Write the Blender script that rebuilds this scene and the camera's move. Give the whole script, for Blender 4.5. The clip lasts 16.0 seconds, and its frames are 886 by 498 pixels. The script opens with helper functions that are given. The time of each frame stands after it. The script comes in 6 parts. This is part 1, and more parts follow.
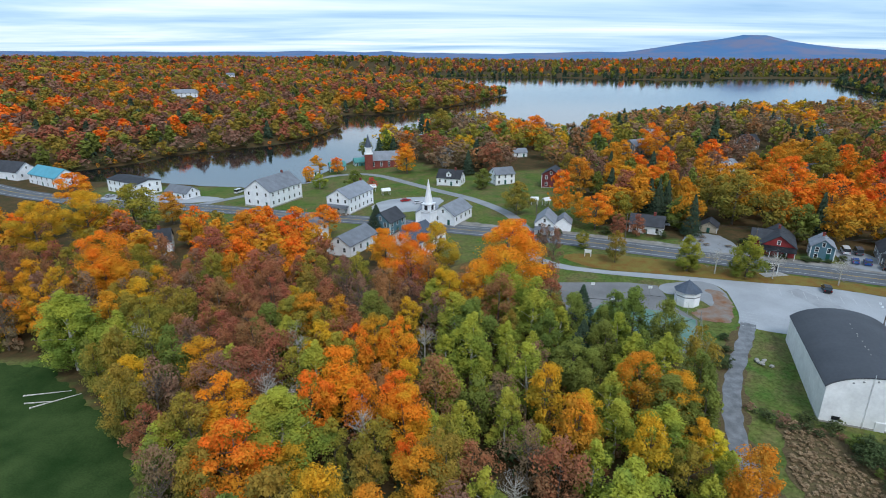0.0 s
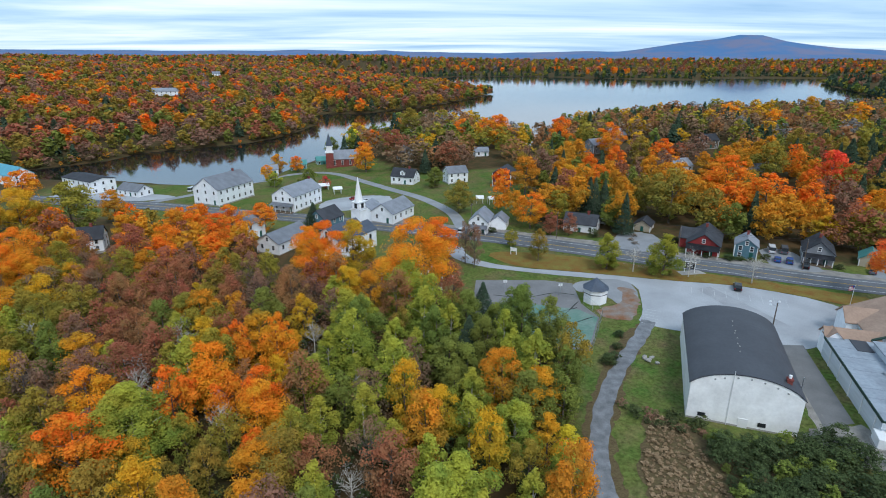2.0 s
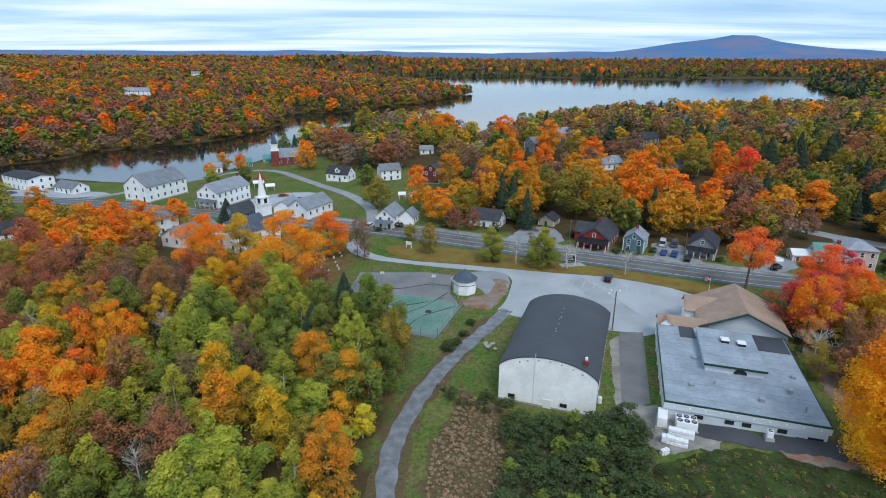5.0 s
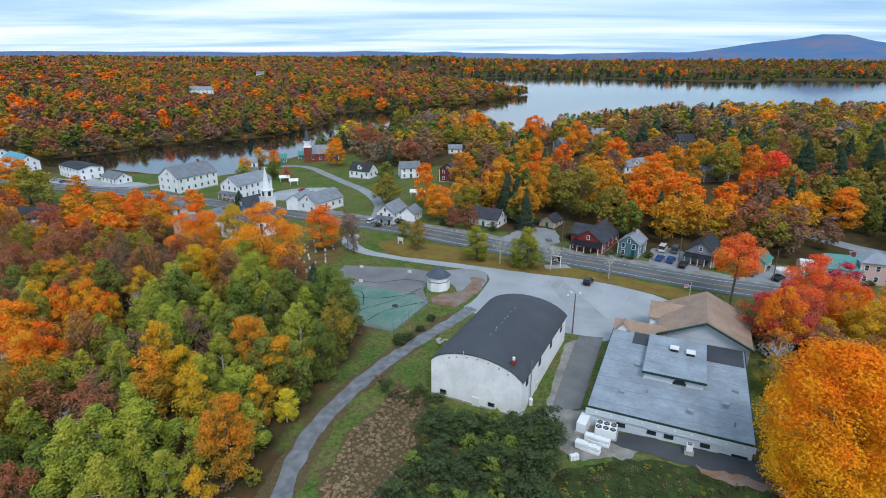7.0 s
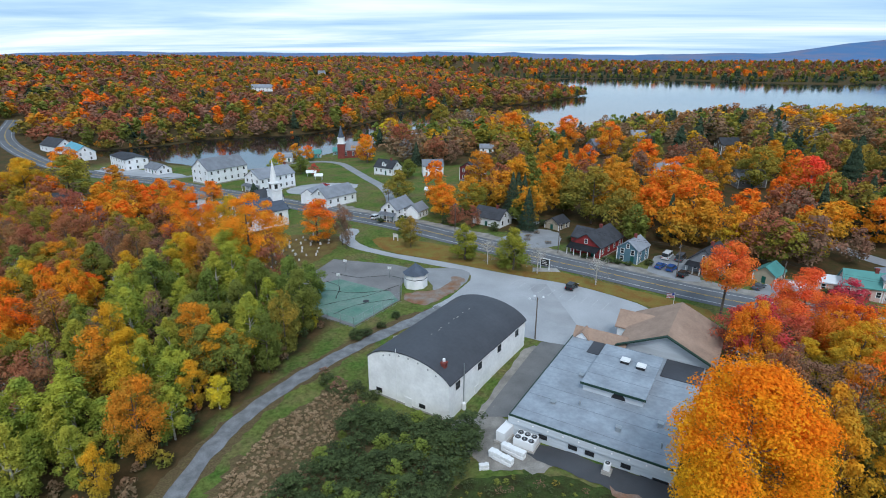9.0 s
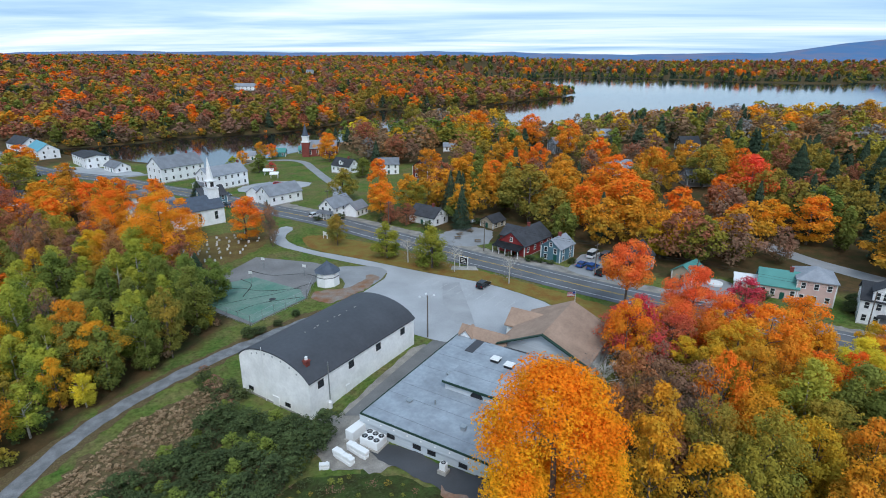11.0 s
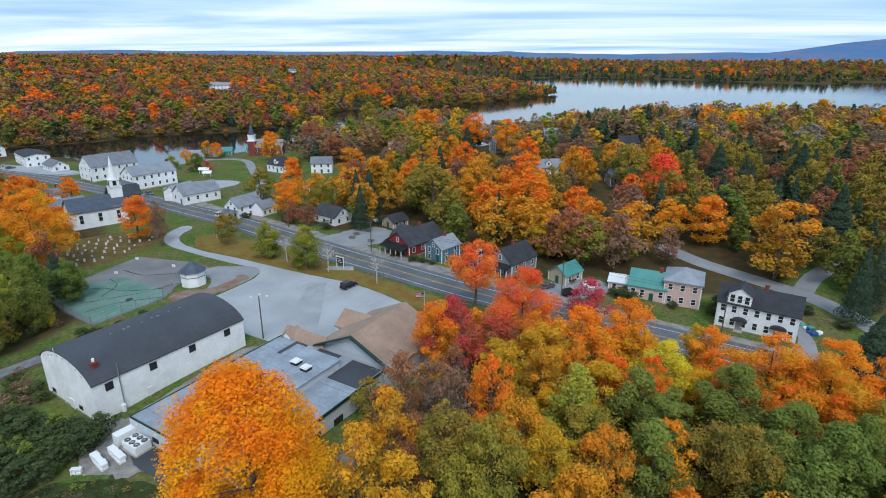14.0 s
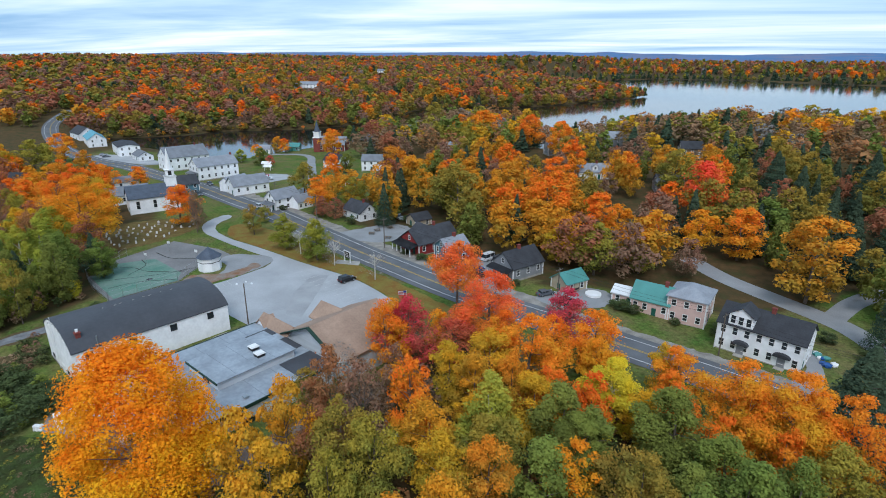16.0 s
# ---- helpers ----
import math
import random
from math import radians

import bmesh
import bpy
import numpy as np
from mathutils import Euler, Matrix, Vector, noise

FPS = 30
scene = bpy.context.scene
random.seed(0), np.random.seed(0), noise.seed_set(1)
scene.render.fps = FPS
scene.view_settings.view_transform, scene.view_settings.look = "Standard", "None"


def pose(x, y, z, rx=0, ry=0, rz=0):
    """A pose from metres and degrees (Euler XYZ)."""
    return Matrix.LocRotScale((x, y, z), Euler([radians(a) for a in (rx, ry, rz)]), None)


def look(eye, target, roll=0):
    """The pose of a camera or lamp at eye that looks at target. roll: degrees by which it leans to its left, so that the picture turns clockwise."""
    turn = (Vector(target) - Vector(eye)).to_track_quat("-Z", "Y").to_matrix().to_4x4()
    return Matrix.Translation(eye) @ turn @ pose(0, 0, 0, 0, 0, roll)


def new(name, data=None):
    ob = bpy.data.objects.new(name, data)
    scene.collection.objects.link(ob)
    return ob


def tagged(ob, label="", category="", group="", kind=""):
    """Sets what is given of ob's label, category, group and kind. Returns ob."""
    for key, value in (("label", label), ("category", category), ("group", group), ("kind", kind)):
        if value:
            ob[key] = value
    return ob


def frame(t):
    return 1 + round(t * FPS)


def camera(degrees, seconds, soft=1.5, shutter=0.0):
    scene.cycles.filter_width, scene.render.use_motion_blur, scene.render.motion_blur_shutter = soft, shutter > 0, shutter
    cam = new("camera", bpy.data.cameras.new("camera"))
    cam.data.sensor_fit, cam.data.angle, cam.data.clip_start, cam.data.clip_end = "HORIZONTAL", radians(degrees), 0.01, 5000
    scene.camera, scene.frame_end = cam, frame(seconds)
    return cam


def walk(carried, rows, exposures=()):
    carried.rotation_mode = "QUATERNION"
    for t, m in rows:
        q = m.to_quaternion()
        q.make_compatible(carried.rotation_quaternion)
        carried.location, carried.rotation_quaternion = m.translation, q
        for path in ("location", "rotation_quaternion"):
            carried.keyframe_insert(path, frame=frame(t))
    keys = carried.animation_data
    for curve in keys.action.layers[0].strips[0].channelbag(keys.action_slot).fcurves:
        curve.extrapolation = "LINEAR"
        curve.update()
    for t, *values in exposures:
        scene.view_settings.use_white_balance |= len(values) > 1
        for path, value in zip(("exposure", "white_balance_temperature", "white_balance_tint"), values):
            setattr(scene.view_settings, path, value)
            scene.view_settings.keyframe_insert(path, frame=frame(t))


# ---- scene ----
cam = camera(76.8, 16.0, soft=1.0)
METRES, EYE, TILT, LEAN, TURN = 180.0, 58.8, -19.2, 0.0, 0.0
ROWS = [
    (0.0, 0.0, 0.0, 0.0, 0.0, 0.0, -0.0),
    (0.5, 0.0311, -0.0027, -0.0008, -0.02, 0.0, -0.07),
    (1.0, 0.0627, -0.0034, -0.0013, -0.03, -0.02, -0.08),
    (1.5, 0.0943, -0.0039, -0.0016, -0.06, -0.04, -0.11),
    (2.0, 0.1256, -0.0048, -0.0023, -0.08, -0.07, -0.1),
    (2.5, 0.1563, -0.0054, -0.0038, -0.1, -0.06, -0.13),
    (3.0, 0.1872, -0.0094, -0.0055, -0.12, -0.06, -0.09),
    (3.5, 0.217, -0.0152, -0.0075, -0.15, -0.06, -0.06),
    (4.0, 0.2462, -0.0222, -0.0101, -0.2, -0.05, -0.03),
    (4.5, 0.2751, -0.0284, -0.0125, -0.23, -0.04, -0.04),
    (6.4, 0.3940, -0.0300, -0.0168, -0.20, -0.05, -0.04),
    (6.8, 0.4190, -0.0287, -0.0174, 2.62, -0.05, -0.95),
    (7.0, 0.4324, -0.0274, -0.0177, 6.15, -0.07, -2.18),
    (7.5, 0.4602, -0.0215, -0.0181, 12.24, -0.38, -4.34),
    (8.0, 0.4895, -0.0125, -0.017, 12.54, -0.4, -4.47),
    (8.5, 0.5194, -0.0033, -0.0158, 12.57, -0.39, -4.49),
    (9.0, 0.5493, 0.006, -0.0149, 12.59, -0.37, -4.49),
    (11.5, 0.7018, 0.0476, -0.0048, 12.75, -0.43, -4.59),
    (12.0, 0.7322, 0.0561, -0.0023, 12.79, -0.44, -4.6),
    (12.5, 0.7622, 0.0652, 0.0001, 12.81, -0.45, -4.61),
    (13.0, 0.7924, 0.0739, 0.0031, 12.84, -0.47, -4.63),
    (13.5, 0.8224, 0.0829, 0.0059, 12.87, -0.48, -4.65),
    (14.0, 0.8522, 0.0918, 0.0083, 12.88, -0.47, -4.68),
    (14.5, 0.8822, 0.1001, 0.0113, 12.89, -0.46, -4.69),
    (15.0, 0.9131, 0.109, 0.0141, 14.51, -0.58, -5.23),
    (15.5, 0.9434, 0.1187, 0.0174, 18.13, -0.93, -6.42),
    (16.0, 0.9723, 0.1302, 0.0212, 22.04, -1.39, -7.69),
]
walk(cam, [(t, pose(0, 0, EYE, TILT, LEAN, TURN) @ pose(METRES * x, METRES * y, METRES * z, 90 + pitch, roll, yaw)) for t, x, y, z, yaw, pitch, roll in ROWS], ((0.0, 0.10, 5900, 8), (16.0, 0.10, 5900, 8)))

# ---- light ----
LAKE = -7.0
world = bpy.data.worlds.new("sky")
scene.world = world
world.use_nodes = True
wn, wl = world.node_tree.nodes, world.node_tree.links
wn.clear()


def wnode(kind, **values):
    n = wn.new(kind)
    for k, v in values.items():
        n.inputs[k].default_value = v
    return n


sky = wn.new("ShaderNodeTexSky")
sky.sky_type, sky.sun_disc = "NISHITA", False
sky.sun_elevation, sky.sun_rotation = radians(52), radians(159)
sky.air_density, sky.dust_density = 1.0, 1.0
coord = wn.new("ShaderNodeTexCoord")
split = wn.new("ShaderNodeSeparateXYZ")
wl.new(coord.outputs["Generated"], split.inputs[0])
# the layers of cloud lie flat overhead: directions are spread onto a high plane
high = wn.new("ShaderNodeMath"); high.operation = "MAXIMUM"; high.inputs[1].default_value = 0.0
wl.new(split.outputs["Z"], high.inputs[0])
lift = wn.new("ShaderNodeMath"); lift.operation = "ADD"; lift.inputs[1].default_value = 0.05
wl.new(high.outputs[0], lift.inputs[0])
flat = []
for axis, scale in (("X", 0.13), ("Y", 0.30)):
    d = wn.new("ShaderNodeMath"); d.operation = "DIVIDE"
    wl.new(split.outputs[axis], d.inputs[0]); wl.new(lift.outputs[0], d.inputs[1])
    s = wn.new("ShaderNodeMath"); s.operation = "MULTIPLY"; s.inputs[1].default_value = scale
    wl.new(d.outputs[0], s.inputs[0])
    flat.append(s)
plane = wn.new("ShaderNodeCombineXYZ")
wl.new(flat[0].outputs[0], plane.inputs[0]); wl.new(flat[1].outputs[0], plane.inputs[1])
clouds = wnode("ShaderNodeTexNoise", Scale=0.85, Detail=6.0, Roughness=0.55, Distortion=0.35)
wl.new(plane.outputs[0], clouds.inputs["Vector"])
cover = wn.new("ShaderNodeValToRGB")
el = cover.color_ramp.elements
el[0].position, el[0].color = 0.34, (0.30, 0.50, 0.74, 1)
el[1].position, el[1].color = 0.66, (1.15, 1.15, 1.15, 1)
e = el.new(0.47); e.color = (0.58, 0.76, 0.92, 1)
wl.new(clouds.outputs["Fac"], cover.inputs[0])
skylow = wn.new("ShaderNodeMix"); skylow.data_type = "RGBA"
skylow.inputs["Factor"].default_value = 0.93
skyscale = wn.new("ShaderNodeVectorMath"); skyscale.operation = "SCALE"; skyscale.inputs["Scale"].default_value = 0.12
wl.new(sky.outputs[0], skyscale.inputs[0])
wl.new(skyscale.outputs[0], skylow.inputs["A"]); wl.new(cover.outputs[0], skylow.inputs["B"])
# brightest towards the horizon; the unseen sky overhead is dimmed to weaken fill light
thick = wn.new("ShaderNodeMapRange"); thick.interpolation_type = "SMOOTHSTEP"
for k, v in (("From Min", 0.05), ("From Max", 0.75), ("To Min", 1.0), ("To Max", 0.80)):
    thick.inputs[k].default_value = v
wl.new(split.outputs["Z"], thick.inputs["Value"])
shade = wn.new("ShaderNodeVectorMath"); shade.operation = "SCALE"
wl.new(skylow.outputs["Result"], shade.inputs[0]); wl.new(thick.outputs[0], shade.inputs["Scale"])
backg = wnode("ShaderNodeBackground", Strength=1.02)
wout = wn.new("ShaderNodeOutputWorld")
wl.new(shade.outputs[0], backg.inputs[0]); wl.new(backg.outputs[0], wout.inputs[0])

sun = new("sun", bpy.data.lights.new("sun", "SUN"))
sun.data.energy, sun.data.angle, sun.data.color = 1.6, radians(20), (1.0, 0.97, 0.93)
sun.matrix_world = look((110, -45, 208), (50, 110, 0))


# ---- materials ----
def material(name, base, rough=0.8, metal=0.0, vary=0.25, scale=3.0, fine=40.0, bump=0.2, spec=0.3, tint=None, per_object=0.0, per_island=0.0, stretch=(1, 1, 1), detail_bump=None):
    """A surface with colour variation at two scales, and relief."""
    m = bpy.data.materials.new(name)
    m.use_nodes = True
    n, l = m.node_tree.nodes, m.node_tree.links
    p = n["Principled BSDF"]
    p.inputs["Roughness"].default_value, p.inputs["Metallic"].default_value = rough, metal
    p.inputs["Specular IOR Level"].default_value = spec
    tc = n.new("ShaderNodeTexCoord")
    mp = n.new("ShaderNodeMapping"); mp.inputs["Scale"].default_value = stretch
    l.new(tc.outputs["Object"], mp.inputs[0])
    big = n.new("ShaderNodeTexNoise"); big.inputs["Scale"].default_value = 1.0 / scale; big.inputs["Detail"].default_value = 4
    small = n.new("ShaderNodeTexNoise"); small.inputs["Scale"].default_value = fine / 4; small.inputs["Detail"].default_value = 3
    l.new(mp.outputs[0], big.inputs["Vector"]); l.new(mp.outputs[0], small.inputs["Vector"])
    dark = [c * (1 - vary) for c in base]
    light = [min(1, c * (1 + vary)) for c in base] if tint is None else list(tint)
    r = n.new("ShaderNodeValToRGB")
    r.color_ramp.elements[0].position, r.color_ramp.elements[1].position = 0.32, 0.68
    r.color_ramp.elements[0].color, r.color_ramp.elements[1].color = (*dark, 1), (*light, 1)
    l.new(big.outputs["Fac"], r.inputs[0])
    h = n.new("ShaderNodeHueSaturation")
    v = n.new("ShaderNodeMapRange")
    v.inputs["From Min"].default_value, v.inputs["From Max"].default_value = 0.3, 0.7
    v.inputs["To Min"].default_value, v.inputs["To Max"].default_value = 1 - vary * 0.6, 1 + vary * 0.6
    l.new(small.outputs["Fac"], v.inputs["Value"])
    l.new(v.outputs[0], h.inputs["Value"]); l.new(r.outputs[0], h.inputs["Color"])
    out = h.outputs[0]
    for amount, kind, socket in ((per_object, "ShaderNodeObjectInfo", "Random"), (per_island, "ShaderNodeNewGeometry", "Random Per Island")):
        if amount:
            o = n.new(kind)
            h2 = n.new("ShaderNodeHueSaturation")
            v2 = n.new("ShaderNodeMapRange")
            v2.inputs["To Min"].default_value, v2.inputs["To Max"].default_value = 1 - amount, 1 + amount
            l.new(o.outputs[socket], v2.inputs["Value"])
            l.new(v2.outputs[0], h2.inputs["Value"]); l.new(out, h2.inputs["Color"])
            out = h2.outputs[0]
    l.new(out, p.inputs["Base Color"])
    if bump:
        b = n.new("ShaderNodeBump"); b.inputs["Strength"].default_value = bump; b.inputs["Distance"].default_value = 0.05
        l.new(small.outputs["Fac"], b.inputs["Height"]); l.new(b.outputs[0], p.inputs["Normal"])
    return m


def leaf_material(name, base, other, hue=0.02, value=0.15):
    """Leaves: autumn crowns turn from the top down, greens and needles get darker towards the bottom; two colours mixed
    clump by clump, with some light let through.
    """
    m = bpy.data.materials.new(name)
    m.use_nodes = True
    n, l = m.node_tree.nodes, m.node_tree.links
    p = n["Principled BSDF"]
    p.inputs["Roughness"].default_value, p.inputs["Specular IOR Level"].default_value = 0.8, 0.05
    g, o, tc = n.new("ShaderNodeNewGeometry"), n.new("ShaderNodeObjectInfo"), n.new("ShaderNodeTexCoord")
    ns = n.new("ShaderNodeTexNoise"); ns.inputs["Scale"].default_value = 0.30; ns.inputs["Detail"].default_value = 1.5
    l.new(g.outputs["Position"], ns.inputs["Vector"])
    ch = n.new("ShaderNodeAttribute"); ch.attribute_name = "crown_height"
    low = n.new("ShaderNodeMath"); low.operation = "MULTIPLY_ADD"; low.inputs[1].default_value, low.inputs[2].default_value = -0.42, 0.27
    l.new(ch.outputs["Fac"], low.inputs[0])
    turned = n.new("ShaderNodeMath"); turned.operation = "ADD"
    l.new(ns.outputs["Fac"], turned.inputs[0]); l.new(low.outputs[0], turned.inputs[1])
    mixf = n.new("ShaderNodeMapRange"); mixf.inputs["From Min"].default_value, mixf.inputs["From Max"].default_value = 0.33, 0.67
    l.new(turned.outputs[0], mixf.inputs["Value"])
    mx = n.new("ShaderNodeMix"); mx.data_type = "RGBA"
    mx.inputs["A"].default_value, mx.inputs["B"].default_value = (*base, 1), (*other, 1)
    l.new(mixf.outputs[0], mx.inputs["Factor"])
    h = n.new("ShaderNodeHueSaturation")
    for source, socket, amount in ((o.outputs["Random"], "Hue", hue), (g.outputs["Random Per Island"], "Value", value)):
        r = n.new("ShaderNodeMapRange")
        mid = 0.5 if socket == "Hue" else 1.0
        r.inputs["To Min"].default_value, r.inputs["To Max"].default_value = mid - amount, mid + amount
        l.new(source, r.inputs["Value"]); l.new(r.outputs[0], h.inputs[socket])
    l.new(mx.outputs["Result"], h.inputs["Color"])
    l.new(h.outputs[0], p.inputs["Base Color"])
    t = n.new("ShaderNodeBsdfTranslucent"); l.new(h.outputs[0], t.inputs["Color"])
    s = n.new("ShaderNodeMixShader"); s.inputs[0].default_value = 0.2
    l.new(p.outputs[0], s.inputs[1]); l.new(t.outputs[0], s.inputs[2])
    l.new(s.outputs[0], n["Material Output"].inputs["Surface"])
    return m


LEAF = {
    "amber": leaf_material("leaf_amber", (0.92, 0.275, 0.010), (0.88, 0.47, 0.014), hue=0.0),
    "orange": leaf_material("leaf_orange", (0.88, 0.235, 0.020), (0.74, 0.36, 0.028), hue=0.016),
    "gold": leaf_material("leaf_gold", (0.75, 0.355, 0.024), (0.42, 0.285, 0.034)),
    "yellow": leaf_material("leaf_yellow", (0.82, 0.60, 0.034), (0.56, 0.47, 0.044)),
    "lime": leaf_material("leaf_yellow_green", (0.45, 0.435, 0.055), (0.22, 0.275, 0.046), hue=0.012),
    "linden": leaf_material("leaf_linden", (0.36, 0.34, 0.040), (0.19, 0.225, 0.036), hue=0.01),
    "green": leaf_material("leaf_green", (0.225, 0.260, 0.052), (0.140, 0.165, 0.038)),
    "olive": leaf_material("leaf_olive", (0.38, 0.275, 0.042), (0.215, 0.215, 0.044)),
    "red": leaf_material("leaf_red", (0.86, 0.140, 0.045), (0.80, 0.27, 0.038)),
    "crimson": leaf_material("leaf_crimson", (0.62, 0.062, 0.072), (0.56, 0.150, 0.085)),
    "russet": leaf_material("leaf_russet", (0.42, 0.165, 0.078), (0.30, 0.165, 0.075)),
    "brown": leaf_material("leaf_brown", (0.30, 0.165, 0.100), (0.25, 0.175, 0.105)),
    "pine": leaf_material("needle_dark", (0.078, 0.112, 0.066), (0.052, 0.080, 0.050), value=0.3),
    "grey": leaf_material("twig_grey", (0.24, 0.215, 0.20), (0.30, 0.27, 0.25), value=0.2),
    "straw": leaf_material("dry_straw", (0.40, 0.30, 0.17), (0.28, 0.205, 0.11), value=0.25),
    "bush": leaf_material("leaf_dark_bush", (0.098, 0.125, 0.048), (0.066, 0.085, 0.038), value=0.3),
}
BARK = material("bark", (0.13, 0.105, 0.085), 0.9, vary=0.35, scale=0.6, fine=30, bump=0.6, per_object=0.2)
BIRCH = material("birch_bark", (0.50, 0.47, 0.42), 0.8, vary=0.3, scale=0.4, fine=20, bump=0.3)
ASPHALT = material("asphalt_road", (0.070, 0.073, 0.080), 0.85, vary=0.18, scale=6, fine=30, bump=0.15)
ROADTOP = material("worn_highway_asphalt", (0.125, 0.130, 0.142), 0.85, vary=0.18, scale=6, fine=30, bump=0.15)
LOT = material("old_asphalt_lot", (0.37, 0.378, 0.395), 0.88, vary=0.13, scale=9, fine=14, bump=0.15)
LOTFADE = material("faded_asphalt_strip", (0.325, 0.33, 0.342), 0.88, vary=0.12, scale=5, fine=14, bump=0.15)
LOTPATCH = material("patched_asphalt", (0.27, 0.275, 0.285), 0.88, vary=0.12, scale=5, fine=14, bump=0.15)
DRIVE = material("dark_drive_asphalt", (0.165, 0.162, 0.16), 0.88, vary=0.16, scale=4, fine=18, bump=0.2)
GRAVEL = material("gravel", (0.19, 0.195, 0.205), 0.95, vary=0.25, scale=1.5, fine=24, bump=0.6)
GRAVEL2 = material("gravel_yard", (0.255, 0.235, 0.21), 0.95, vary=0.3, scale=2.5, fine=24, bump=0.6)
LINE = material("road_paint_white", (0.60, 0.60, 0.59), 0.7, vary=0.15, scale=2)
YELLOWLINE = material("road_paint_yellow", (0.62, 0.40, 0.04), 0.7, vary=0.15, scale=2)
FIELDGRASS = material("meadow_grass", (0.028, 0.062, 0.015), 0.95, vary=0.3, scale=8, fine=16, bump=0.6, tint=(0.055, 0.085, 0.025), spec=0.05)
DRYGRASS = material("dry_grass", (0.275, 0.195, 0.110), 0.95, vary=0.6, scale=1.3, fine=12, bump=0.9, tint=(0.135, 0.108, 0.052), stretch=(1, 2.5, 1), spec=0.05)
ROUGH = material("rough_autumn_grass", (0.068, 0.066, 0.028), 0.95, vary=0.45, scale=2.5, fine=14, bump=0.9, tint=(0.055, 0.085, 0.024), spec=0.05)
GRAVEYARD = material("leafy_churchyard_grass", (0.19, 0.125, 0.05), 0.95, vary=0.35, scale=2.5, fine=14, bump=0.7, tint=(0.17, 0.135, 0.05), spec=0.05)
VERGE = material("leaf_strewn_verge", (0.29, 0.155, 0.045), 0.95, vary=0.3, scale=3, fine=14, bump=0.6, tint=(0.20, 0.17, 0.045), spec=0.05)
COURT = material("worn_green_court", (0.125, 0.27, 0.205), 0.85, vary=0.22, scale=5, fine=8, bump=0.1, tint=(0.185, 0.26, 0.22))
COURTGREY = material("worn_grey_court", (0.20, 0.195, 0.195), 0.88, vary=0.15, scale=7, fine=8, bump=0.1)
LEAFY = material("fallen_orange_leaves", (0.33, 0.155, 0.075), 0.95, vary=0.3, scale=3, fine=18, bump=0.6, tint=(0.25, 0.225, 0.20))
WHITE = material("white_clapboard", (0.86, 0.87, 0.89), 0.6, vary=0.07, scale=2, fine=6, bump=0.08, per_object=0.04)
CREAM = material("cream_block_wall", (0.85, 0.845, 0.835), 0.7, vary=0.08, scale=2.5, fine=8, bump=0.1)
PINK = material("pale_pink_clapboard", (0.66, 0.46, 0.42), 0.6, vary=0.07, scale=2, fine=6, bump=0.08)
REDWALL = material("red_clapboard", (0.26, 0.035, 0.035), 0.65, vary=0.15, scale=2, fine=6, bump=0.08)
BLUEWALL = material("slate_blue_clapboard", (0.10, 0.19, 0.24), 0.65, vary=0.12, scale=2, fine=6)
GREYWALL = material("grey_clapboard", (0.24, 0.25, 0.27), 0.65, vary=0.12, scale=2, fine=6)
TEALWALL = material("teal_clapboard", (0.07, 0.22, 0.22), 0.65, vary=0.12, scale=2, fine=6)
BARNRED = material("dark_barn_red", (0.16, 0.035, 0.035), 0.75, vary=0.15, scale=2)
TANWALL = material("tan_clapboard", (0.42, 0.36, 0.27), 0.7, vary=0.1, scale=2)
BRICK = material("dark_brick", (0.21, 0.055, 0.045), 0.85, vary=0.2, scale=1.5, fine=12)
SHINGLE = material("grey_shingle", (0.225, 0.24, 0.27), 0.85, vary=0.14, scale=2.5, fine=14, bump=0.3, per_object=0.25)
DARKSHINGLE = material("charcoal_shingle", (0.048, 0.050, 0.058), 0.85, vary=0.2, scale=2.5, fine=14, bump=0.3, per_object=0.15)
TANSHINGLE = material("tan_shingle", (0.34, 0.235, 0.175), 0.85, vary=0.15, scale=3, fine=10, bump=0.3)
HALLROOF = material("black_felt_roof", (0.066, 0.069, 0.080), 0.6, vary=0.12, scale=6, fine=6, bump=0.15)
MEMBRANE = material("grey_roof_membrane", (0.29, 0.325, 0.37), 0.5, vary=0.17, scale=3.5, fine=6, bump=0.1)
TEALROOF = material("green_metal_roof", (0.09, 0.27, 0.25), 0.45, 0.0, vary=0.1, scale=3)
BLUEROOF = material("bright_blue_metal_roof", (0.10, 0.33, 0.42), 0.45, 0.0, vary=0.1, scale=3)
SLATE = material("blue_slate", (0.075, 0.092, 0.125), 0.6, vary=0.15, scale=1.5, fine=10, bump=0.3)
WHITEROOF = material("white_metal_roof", (0.72, 0.74, 0.76), 0.45, vary=0.06, scale=3)
SHOPWALL = material("pale_blue_grey_siding", (0.56, 0.60, 0.64), 0.6, vary=0.08, scale=2, fine=6, bump=0.1, stretch=(0.2, 0.2, 3))
TRIM = material("white_trim", (0.80, 0.80, 0.80), 0.55, vary=0.05)
GREENTRIM = material("dark_green_trim", (0.02, 0.05, 0.035), 0.6, vary=0.1)
DARK = material("dark_metal", (0.03, 0.03, 0.033), 0.5, 0.3, vary=0.15)
STEEL = material("galvanised_steel", (0.45, 0.46, 0.47), 0.45, 0.8, vary=0.12)
CONCRETE = material("concrete", (0.36, 0.34, 0.31), 0.9, vary=0.15, scale=2)
WOOD = material("weathered_wood", (0.17, 0.125, 0.085), 0.85, vary=0.3, scale=1)
POLEWOOD = material("pole_wood", (0.13, 0.105, 0.085), 0.9, vary=0.25, scale=1)
